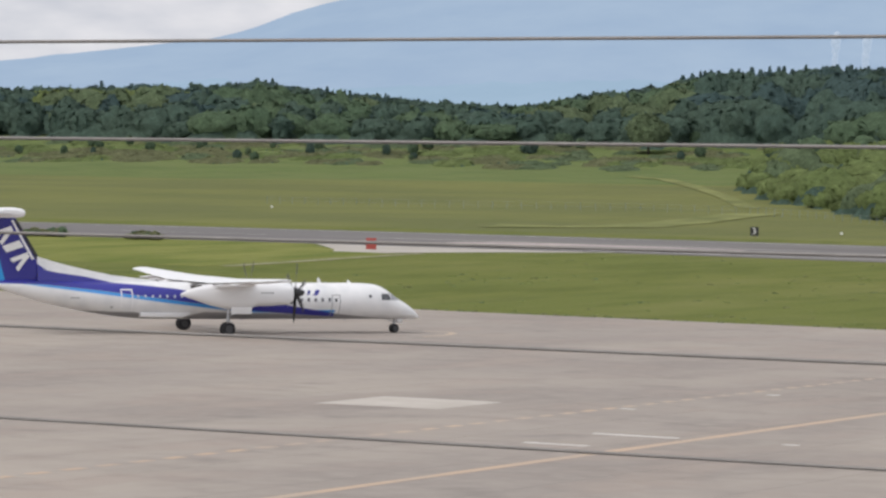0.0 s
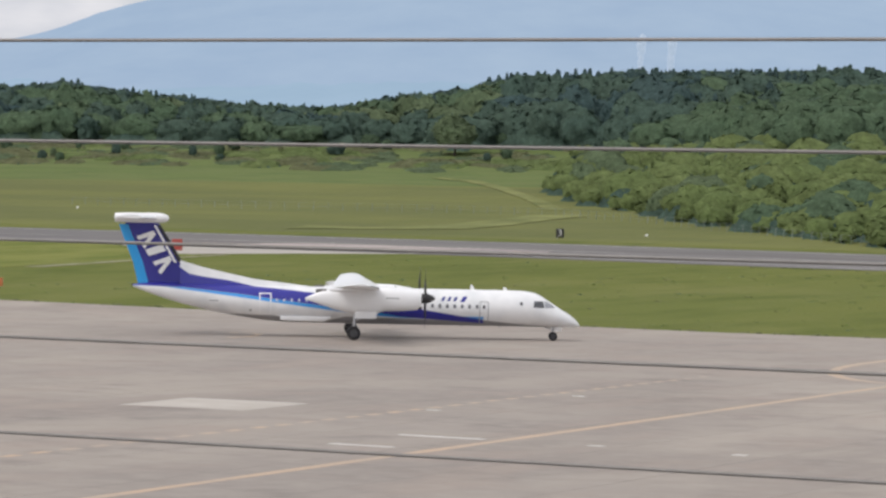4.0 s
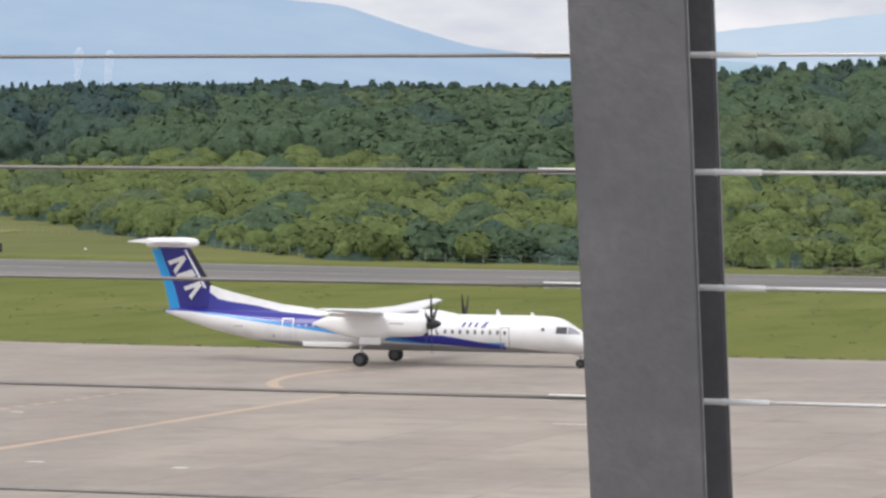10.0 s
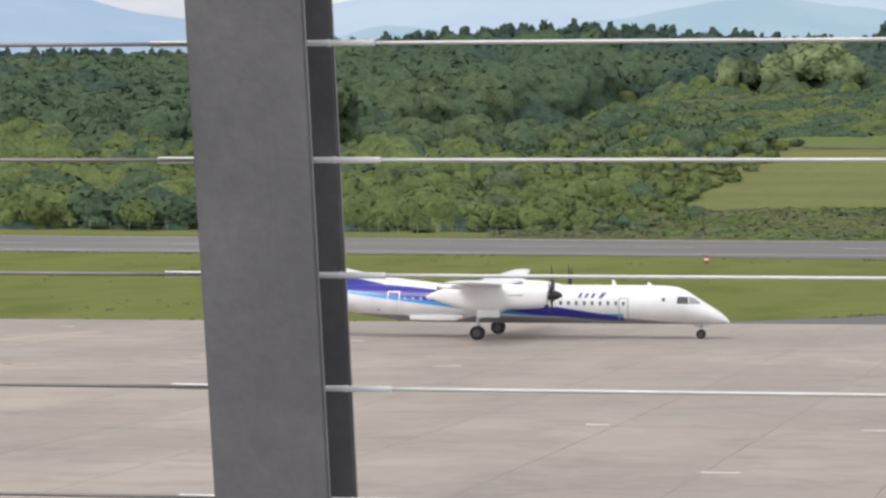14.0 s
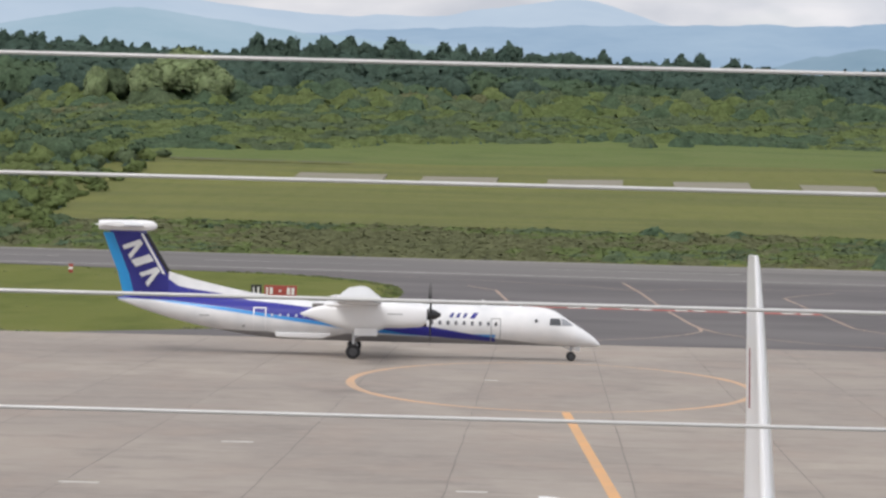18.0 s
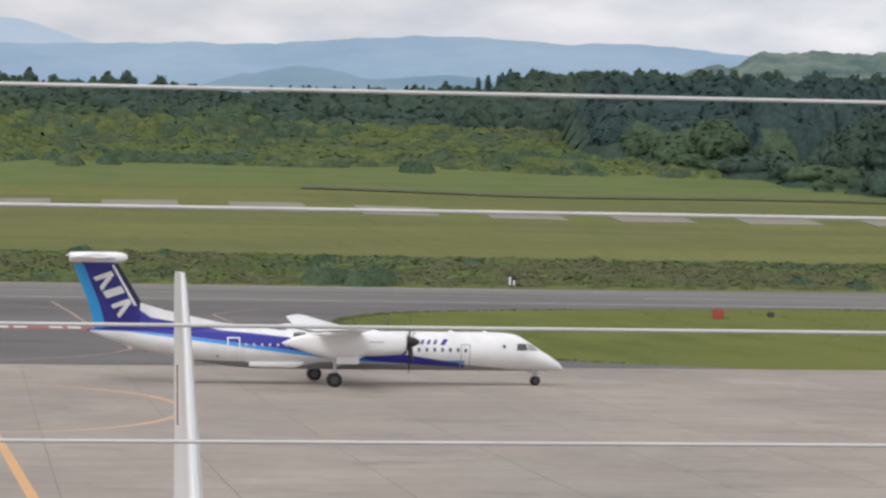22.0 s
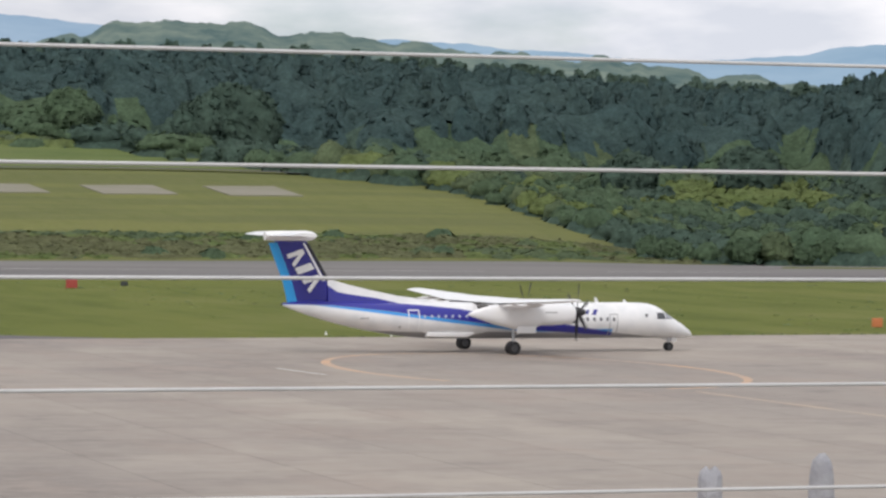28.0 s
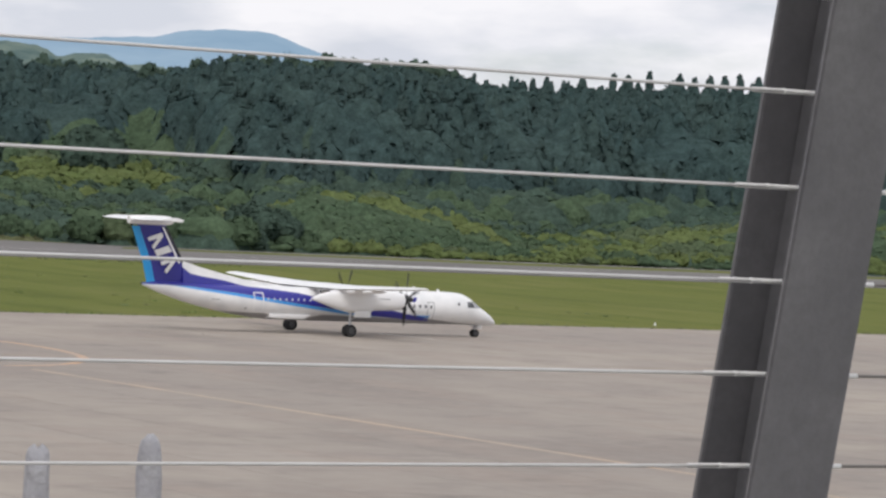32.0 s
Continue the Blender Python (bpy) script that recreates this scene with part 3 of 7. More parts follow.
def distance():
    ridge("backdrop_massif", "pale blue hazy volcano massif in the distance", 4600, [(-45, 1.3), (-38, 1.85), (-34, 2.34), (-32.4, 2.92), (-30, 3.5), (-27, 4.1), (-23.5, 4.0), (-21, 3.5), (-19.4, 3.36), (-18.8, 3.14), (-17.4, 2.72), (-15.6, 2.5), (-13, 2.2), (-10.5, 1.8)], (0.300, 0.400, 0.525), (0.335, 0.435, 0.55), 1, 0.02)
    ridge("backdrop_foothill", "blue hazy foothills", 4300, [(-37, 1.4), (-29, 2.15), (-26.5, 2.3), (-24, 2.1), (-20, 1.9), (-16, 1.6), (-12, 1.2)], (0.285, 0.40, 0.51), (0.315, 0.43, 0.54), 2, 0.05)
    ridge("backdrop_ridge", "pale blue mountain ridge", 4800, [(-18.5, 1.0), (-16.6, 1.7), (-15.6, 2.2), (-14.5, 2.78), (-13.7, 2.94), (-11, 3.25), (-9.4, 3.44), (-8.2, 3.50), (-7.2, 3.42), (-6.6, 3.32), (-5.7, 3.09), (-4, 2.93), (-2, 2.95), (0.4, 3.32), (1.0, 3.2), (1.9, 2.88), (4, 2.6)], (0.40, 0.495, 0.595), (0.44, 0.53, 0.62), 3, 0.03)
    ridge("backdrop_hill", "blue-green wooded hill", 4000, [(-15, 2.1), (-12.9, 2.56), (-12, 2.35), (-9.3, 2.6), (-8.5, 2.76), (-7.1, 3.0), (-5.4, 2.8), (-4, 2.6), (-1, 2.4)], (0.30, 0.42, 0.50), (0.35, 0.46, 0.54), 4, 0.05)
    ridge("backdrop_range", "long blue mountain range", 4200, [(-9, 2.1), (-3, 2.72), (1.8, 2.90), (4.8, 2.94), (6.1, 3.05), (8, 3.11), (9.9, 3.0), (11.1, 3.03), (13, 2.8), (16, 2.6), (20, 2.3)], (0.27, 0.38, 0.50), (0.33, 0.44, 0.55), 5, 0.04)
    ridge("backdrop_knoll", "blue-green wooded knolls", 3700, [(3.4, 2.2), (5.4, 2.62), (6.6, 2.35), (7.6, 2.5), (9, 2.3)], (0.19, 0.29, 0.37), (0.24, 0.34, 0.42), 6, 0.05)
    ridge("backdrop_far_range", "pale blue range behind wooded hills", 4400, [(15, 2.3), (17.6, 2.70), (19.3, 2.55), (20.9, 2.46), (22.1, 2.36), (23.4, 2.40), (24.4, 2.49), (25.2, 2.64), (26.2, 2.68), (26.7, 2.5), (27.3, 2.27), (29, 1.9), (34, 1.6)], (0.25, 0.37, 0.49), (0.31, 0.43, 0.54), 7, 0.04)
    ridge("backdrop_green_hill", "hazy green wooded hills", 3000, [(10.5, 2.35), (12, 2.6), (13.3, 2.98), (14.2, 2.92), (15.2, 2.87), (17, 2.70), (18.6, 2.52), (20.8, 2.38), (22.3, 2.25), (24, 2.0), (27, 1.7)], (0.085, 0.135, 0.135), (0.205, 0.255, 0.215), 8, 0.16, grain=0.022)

    # two thin columns of steam far off
    m = bpy.data.materials.new("far_steam")
    m.use_nodes = True
    b = m.node_tree.nodes["Principled BSDF"]
    b.inputs["Base Color"].default_value = (0.04, 0.04, 0.04, 1)
    # daylight on the steam is put in as a faint glow
    b.inputs["Emission Color"].default_value, b.inputs["Emission Strength"].default_value = (0.36, 0.455, 0.565, 1), 0.9
    rng = random.Random(3)
    for az, lo, hi in ((-23.86, 2.0, 2.52), (-23.36, 2.0, 2.46)):
        plume = tagged(new("steam_plume"), "thin white steam column far beyond the woods", "steam", group="steam columns")
        plume.location = (3900 * math.sin(radians(az)), 3900 * math.cos(radians(az)), 0)
        for k in range(16):
            t = k / 15
            bm = bmesh.new()
            r = 2.2 + 2.4 * t + rng.uniform(-0.9, 0.9)
            bmesh.ops.create_icosphere(bm, subdivisions=2, radius=r, matrix=Matrix.Translation((rng.uniform(-1.5, 1.5) + 3.0 * t * t, rng.uniform(-1, 1), EYE + 3900 * math.tan(radians(lo + (hi - lo) * t)))) @ Matrix.Diagonal((1, 1, 1.5, 1)))
            part("puff", bm, m, plume)


distance()


def slabs():
    """Concrete slabs of the middle of the apron, with recessed joints between them."""
    w, d = 6.75, 9.0
    me = bpy.data.meshes.new("slab")
    x0, x1, y0, y1, z0, z1 = 0.03, w - 0.03, 0.025, d - 0.025, -0.02, 0.004
    me.from_pydata([(x0, y0, z0), (x1, y0, z0), (x1, y1, z0), (x0, y1, z0), (x0 + 0.01, y0 + 0.01, z1), (x1 - 0.01, y0 + 0.01, z1), (x1 - 0.01, y1 - 0.01, z1), (x0 + 0.01, y1 - 0.01, z1)], [],
                   [(4, 5, 6, 7), (0, 1, 5, 4), (1, 2, 6, 5), (2, 3, 7, 6), (3, 0, 4, 7)])
    me.materials.append(CONCRETE)
    for i in range(-11, 12):
        for j in range(13):
            ob = new("slab", me)
            ob.parent = apron
            ob.location = (-3.4 + w * i, 119.0 + d * j, 0)


slabs()

# ---- the taxiing turboprop: origin on the ground between the main wheels, nose towards +x ----
def livery():
    """Paint scheme by place on the hull: white, grey belly, dark blue sweep with a light blue lower edge."""
    m = bpy.data.materials.new("hull_paint")
    m.use_nodes = True
    nt = m.node_tree
    N, L = nt.nodes.new, nt.links.new
    b = nt.nodes["Principled BSDF"]
    b.inputs["Roughness"].default_value = 0.32
    b.inputs["Coat Weight"].default_value = 0.25
    tc, sep = N("ShaderNodeTexCoord"), N("ShaderNodeSeparateXYZ")
    L(tc.outputs["Object"], sep.inputs[0])
    pos = N("ShaderNodeMapRange")
    pos.inputs[1].default_value, pos.inputs[2].default_value = -17, 17
    L(sep.outputs[0], pos.inputs[0])

    def line(pts):
        r = N("ShaderNodeValToRGB")
        e = r.color_ramp.elements
        while len(e) < len(pts):
            e.new(0.5)
        for k, (x, z) in enumerate(pts):
            e[k].position = (x + 17) / 34
            e[k].color = (z / 6, z / 6, z / 6, 1)
        L(pos.outputs[0], r.inputs[0])
        mu = N("ShaderNodeMath")
        mu.operation = "MULTIPLY"
        mu.inputs[1].default_value = 6
        L(r.outputs[0], mu.inputs[0])
        return mu.outputs[0]

    def above(pts, soft=0.025):
        d, ra = N("ShaderNodeMath"), N("ShaderNodeMapRange")
        d.operation = "SUBTRACT"
        L(sep.outputs[2], d.inputs[0])
        L(line(pts), d.inputs[1])
        ra.inputs[1].default_value, ra.inputs[2].default_value = -soft, soft
        L(d.outputs[0], ra.inputs[0])
        return ra.outputs[0]

    def both(a, c, invert=False):
        mu = N("ShaderNodeMath")
        mu.operation = "MULTIPLY"
        L(a, mu.inputs[0])
        if invert:
            su = N("ShaderNodeMath")
            su.operation = "SUBTRACT"
            su.inputs[0].default_value = 1
            L(c, su.inputs[1])
            L(su.outputs[0], mu.inputs[1])
        else:
            L(c, mu.inputs[1])
        return mu.outputs[0]

    def over(col, fac, c):
        mx = N("ShaderNodeMix")
        mx.data_type = "RGBA"
        L(fac, mx.inputs[0])
        L(col, mx.inputs[6])
        mx.inputs[7].default_value = (*c, 1)
        return mx.outputs[2]

    def ahead(x, soft=0.03):
        ra = N("ShaderNodeMapRange")
        ra.inputs[1].default_value, ra.inputs[2].default_value = x - soft, x + soft
        L(sep.outputs[0], ra.inputs[0])
        return ra.outputs[0]
    no = N("ShaderNodeTexNoise")
    no.inputs["Scale"].default_value, no.inputs["Detail"].default_value = 0.9, 6
    L(tc.outputs["Object"], no.inputs[0])
    base = N("ShaderNodeValToRGB")
    base.color_ramp.elements[0].position, base.color_ramp.elements[0].color = 0.3, (0.72, 0.73, 0.74, 1)
    base.color_ramp.elements[1].position, base.color_ramp.elements[1].color = 0.6, (0.83, 0.83, 0.83, 1)
    L(no.outputs[0], base.inputs[0])
    col = base.outputs[0]
    GREYLINE = [(-16, 0.5), (-10, 1.5), (-8, 1.50), (-6.8, 1.46), (-5.4, 1.45), (-4.4, 1.2), (-1.8, 1.12), (-0.5, 1.45), (2, 1.4), (6, 1.34), (9, 1.36), (12, 1.06), (15.2, 0.9)]
    LOW = [(-16, 3.36), (-11.7, 3.26), (-8, 2.9), (-4.4, 2.45), (-0.7, 2.0), (1.8, 1.78), (3.2, 1.6)]
    LOW2 = [(-13.2, 3.30), (-8, 2.68), (-3.6, 2.12), (-0.5, 1.76), (1.8, 1.52), (3.5, 1.42)]
    TOP = [(-16, 5.2), (-11.9, 4.6), (-11.3, 4.18), (-10.4, 4.02), (-8.58, 3.78), (-6.76, 3.40), (-5.0, 3.27), (-2.5, 3.02), (0.5, 2.5), (2.6, 2.12), (4.8, 2.03), (8.9, 1.40), (9.4, 1.3)]
    grey = above(GREYLINE)
    inv = N("ShaderNodeMath")
    inv.operation = "SUBTRACT"
    inv.inputs[0].default_value = 1
    L(grey, inv.inputs[1])
    col = over(col, inv.outputs[0], (0.30, 0.30, 0.31))
    top = above(TOP)
    front = ahead(9.02)
    pale = both(both(above(LOW2, 0.05), above(LOW), True), front, True)
    col = over(col, pale, (0.03, 0.30, 0.72))
    low_all = above([(-16, 3.36), (-11.7, 3.26), (-8, 2.9), (-4.4, 2.45), (-0.7, 2.0), (1.6, 1.80), (3.2, 1.52), (4.8, 1.40), (9, 1.14)])
    blue = both(both(low_all, top, True), front, True)
    col = over(col, blue, (0.024, 0.024, 0.28))
    L(col, b.inputs["Base Color"])
    return m


HULL = livery()
WHITE = mat("white_aircraft_paint", (0.86, 0.86, 0.86), 0.33, var=0.14, scale=0.8, tint=(0.70, 0.71, 0.73), coat=0.2)
BLUE = mat("dark_blue_paint", (0.022, 0.022, 0.25), 0.32, coat=0.25, var=0.2, scale=0.6, tint=(0.032, 0.036, 0.32))
SKYBLUE = mat("light_blue_paint", (0.02, 0.33, 0.74), 0.35, coat=0.2, var=0.15, scale=0.8)
BOOT = mat("black_rubber_boot", (0.02, 0.02, 0.024), 0.55, var=0.3, scale=3)
TYRE = mat("tyre_rubber", (0.018, 0.018, 0.02), 0.85, bump=0.3, bscale=40)
STEEL = mat("gear_metal", (0.55, 0.56, 0.58), 0.35, metal=0.6, var=0.4, scale=5)
HUB = mat("dark_hub_metal", (0.085, 0.085, 0.09), 0.6, metal=0.3, var=0.4, scale=6)
GLASS = mat("dark_cabin_glass", (0.075, 0.078, 0.085), 0.10, spec=0.7)
CABINGLASS = mat("grey_cabin_glass", (0.15, 0.155, 0.17), 0.12, spec=0.7)
# the sky's reflection is put into the windshield's pale base colour
PALEGLASS = mat("pale_sky_glass", (0.30, 0.31, 0.33), 0.10, spec=0.8)
BLADE = mat("propeller_black", (0.028, 0.028, 0.03), 0.42)
SEAM = mat("seam_grey", (0.36, 0.37, 0.38), 0.5)
PANELWHITE = mat("door_white", (0.76, 0.77, 0.78), 0.35)
DUCT = mat("exhaust_metal", (0.16, 0.15, 0.14), 0.5, metal=0.7)
TITLEBLUE = mat("title_blue", (0.05, 0.06, 0.25), 0.4)

H_BOT = [(-15.15, 3.22), (-14.5, 2.98), (-13.5, 2.62), (-11.6, 2.06), (-9.8, 1.66), (-8, 1.34), (-6.2, 1.08), (-4.5, 0.96), (0, 0.93), (11, 0.93), (13.5, 0.93), (14.6, 0.92), (15.4, 0.93), (15.72, 1.0)]
H_TOP = [(-15.15, 3.42), (-13.5, 3.58), (-10, 3.52), (-6, 3.46), (0, 3.44), (10.6, 3.44), (11.7, 3.42), (12.4, 3.34), (12.87, 3.20), (13.42, 2.84), (14.04, 2.42), (15.05, 1.82), (15.5, 1.46), (15.7, 1.22), (15.77, 1.12)]
H_WID = [(-15.15, 0.08), (-13.5, 0.45), (-11.6, 0.82), (-9, 1.15), (-6.2, 1.32), (-4, 1.345), (10.8, 1.345), (12, 1.28), (13.3, 1.12), (14.4, 0.86), (15.2, 0.56), (15.6, 0.32), (15.77, 0.08)]


def hull_section(x):
    w = min(0.3, max(0.02, (15.77 - x) * 0.5), max(0.02, (x + 15.15) * 0.5))
    z0, z1 = soft(x, H_BOT, w), soft(x, H_TOP, w)
    return (z0 + z1) / 2, max(0.03, (z1 - z0) / 2), max(0.03, soft(x, H_WID, w))


def hull_point(x, z, side, off=0.0):
    zc, hz, w = hull_section(x)
    s = max(-0.999, min(0.999, (z - zc) / hz))
    c = math.sqrt(1 - s * s)
    n = Vector((0, c / w, s / hz)).normalized()
    return (x, side * (w * c + n.y * off), z + n.z * off)


def skin_patch(bm, corners, side, off=0.012, n=6, m=6):
    """A patch on the hull; corners as (x, z): bottom rear, bottom front, top front, top rear."""
    a, b, c, d = [Vector(p) for p in corners]
    vs = []
    for j in range(m + 1):
        v = j / m
        row = []
        for i in range(n + 1):
            u = i / n
            p = (a * (1 - u) + b * u) * (1 - v) + (d * (1 - u) + c * u) * v
            row.append(bm.verts.new(hull_point(p.x, p.y, side, off)))
        vs.append(row)
    for j in range(m):
        for i in range(n):
            bm.faces.new((vs[j][i], vs[j][i + 1], vs[j + 1][i + 1], vs[j + 1][i]))


def skin_oval(bm, x, z, rx, rz, side, off=0.012, n=16, power=3.0):
    vs = []
    for i in range(n):
        a = math.tau * i / n
        c, s = math.cos(a), math.sin(a)
        vs.append(bm.verts.new(hull_point(x + rx * math.copysign(abs(c) ** (2 / power), c), z + rz * math.copysign(abs(s) ** (2 / power), s), side, off)))
    mid = bm.verts.new(hull_point(x, z, side, off))
    for i in range(n):
        bm.faces.new((vs[i], vs[(i + 1) % n], mid))


def frame_on_skin(bm, x0, x1, z0, z1, side, t=0.07, off=0.014):
    for c in (((x0, z0), (x0 + t, z0), (x0 + t, z1), (x0, z1)), ((x1 - t, z0), (x1, z0), (x1, z1), (x1 - t, z1)),
              ((x0 + t, z1 - t), (x1 - t, z1 - t), (x1 - t, z1), (x0 + t, z1))):
        skin_patch(bm, c, side, off, 2, 10)


def airfoil(chord, thick, n=12):
    """Points of a section, leading edge at x = 0, running aft to -chord."""
    up, lo = [], []
    for i in range(n + 1):
        t = 0.5 - 0.5 * math.cos(math.pi * i / n)
        h = 5 * thick * chord * (0.2969 * math.sqrt(t) - 0.126 * t - 0.3516 * t * t + 0.2843 * t ** 3 - 0.1015 * t ** 4)
        camber = 0.03 * chord * math.sin(math.pi * t)
        up.append((-t * chord, h + camber))
        lo.append((-t * chord, -h * 0.8 + camber))
    return up + lo[-2:0:-1]


def surface(bm, stations, thick, vertical=False):
    """stations: (span, leading x, chord, z). Skins an aerofoil surface along the span."""
    rings = []
    for s, lx, c, z in stations:
        if vertical:
            rings.append([(lx + px, pz, z) for px, pz in airfoil(c, thick)])
        else:
            rings.append([(lx + px, s, z + pz) for px, pz in airfoil(c, thick)])
    loft(bm, rings)


airliner = tagged(new("airliner"), "white and dark blue twin-turboprop airliner taxiing on the apron", "aircraft")


def hull():
    bm = bmesh.new()
    xs = [-15.15, -15.05, -14.8] + span(-14.5, 11, 52) + span(11.2, 15.4, 26) + [15.52, 15.62, 15.7, 15.75, 15.77]
    rings = []
    for x in xs:
        zc, hz, w = hull_section(x)
        rings.append([(x, w * math.cos(i * math.tau / 40), zc + hz * math.sin(i * math.tau / 40)) for i in range(40)])
    loft(bm, rings)
    fus = part("fuselage", bm, HULL, airliner, "white hull with a dark blue sweep and grey belly")
    for side in (-1, 1):
        bm = bmesh.new()
        skin_patch(bm, ((12.46, 2.30), (13.22, 2.28), (13.16, 2.72), (12.52, 2.73)), side, 0.015)
        part("cockpit_window", bm, GLASS, fus)
        bm = bmesh.new()
        skin_patch(bm, ((13.26, 2.28), (14.05, 2.25), (13.62, 2.60), (13.22, 2.74)), side, 0.015)
        part("windshield", bm, PALEGLASS, fus, "windshield with a pale sky reflection painted in")
        for k in range(8):
            bm = bmesh.new()
            skin_oval(bm, 4.95 + 0.515 * k, 2.30, 0.095, 0.14, side)
            part("cabin_window", bm, CABINGLASS, fus)
        for k in range(8):
            bm = bmesh.new()
            skin_oval(bm, -5.25 + 0.515 * k, 2.52, 0.075, 0.095, side)
            part("cabin_window", bm, mat_rear_window, fus)
        bm = bmesh.new()
        skin_oval(bm, 11.62, 2.55, 0.10, 0.11, side)
        part("cockpit_porthole", bm, GLASS, fus)
        bm = bmesh.new()
        frame_on_skin(bm, 8.72, 9.36, 1.12, 2.66, side, 0.06)
        d = part("front_door_frame", bm, SEAM, fus)
        bm = bmesh.new()
        skin_oval(bm, 9.04, 2.28, 0.085, 0.13, side, 0.016)
        part("door_window", bm, GLASS, fus)
        bm = bmesh.new()
        frame_on_skin(bm, -6.45, -5.62, 1.52, 2.98, side, 0.075)
        part("rear_door_frame", bm, WHITE, fus, "white outlined rear door")
        # the maker's titles, as plain shapes
        bm = bmesh.new()
        for k in range(3):
            x = 6.05 + 0.42 * k
            skin_patch(bm, ((x, 2.64), (x + 0.20, 2.64), (x + 0.34, 2.93), (x + 0.14, 2.93)), side, 0.014, 2, 3)
        part("title_bars", bm, TITLEBLUE, fus)
        bm = bmesh.new()
        skin_patch(bm, ((7.36, 2.60), (7.66, 2.60), (7.92, 2.97), (7.62, 2.97)), side, 0.014, 3, 3)
        part("title_emblem", bm, BLUE, fus)
        bm = bmesh.new()
        skin_patch(bm, ((-9.9, 2.36), (-9.25, 2.36), (-9.25, 2.43), (-9.9, 2.43)), side, 0.014, 3, 1)
        part("registration_bar", bm, SEAM, fus)
        bm = bmesh.new()
        skin_oval(bm, -7.05, 1.78, 0.09, 0.07, side)
        part("vent", bm, SEAM, fus)
    bm = bmesh.new()
    rings = []
    for x, w, z0 in ((-5.0, 1.12, 1.10), (-4.0, 1.16, 1.07), (-2.0, 1.16, 1.05), (-1.5, 1.10, 1.24)):
        rings.append([(x, -w, 1.42), (x, -w - 0.02, 1.32), (x, -w + 0.03, z0 + 0.05), (x, -w + 0.16, z0), (x, w - 0.16, z0), (x, w - 0.03, z0 + 0.05), (x, w + 0.02, 1.32), (x, w, 1.42)])
    loft(bm, rings)
    part("belly_fairing", bm, WHITE, airliner, "white belly fairing")
    for x, h, y in ((8.3, 0.34, 0), (3.0, 0.22, 0), (10.6, 0.18, 0.2)):
        bm = bmesh.new()
        loft(bm, [[(x + 0.16, y - 0.015, 3.42), (x + 0.16, y + 0.015, 3.42), (x - 0.16, y + 0.015, 3.42), (x - 0.16, y - 0.015, 3.42)],
                  [(x - 0.02, y - 0.01, 3.44 + h), (x - 0.02, y + 0.01, 3.44 + h), (x - 0.16, y + 0.01, 3.44 + h), (x - 0.16, y - 0.01, 3.44 + h)]])
        part("blade_antenna", bm, WHITE, airliner)
    for x in (7.6, 2.6, 10.2):
        bm = bmesh.new()
        tube(bm, (x, 0, 0.82), (x, 0, 0.95), 0.03)
        part("belly_antenna", bm, SEAM, airliner)


mat_rear_window = mat("pale_cabin_glass", (0.50, 0.54, 0.66), 0.10, spec=0.7)


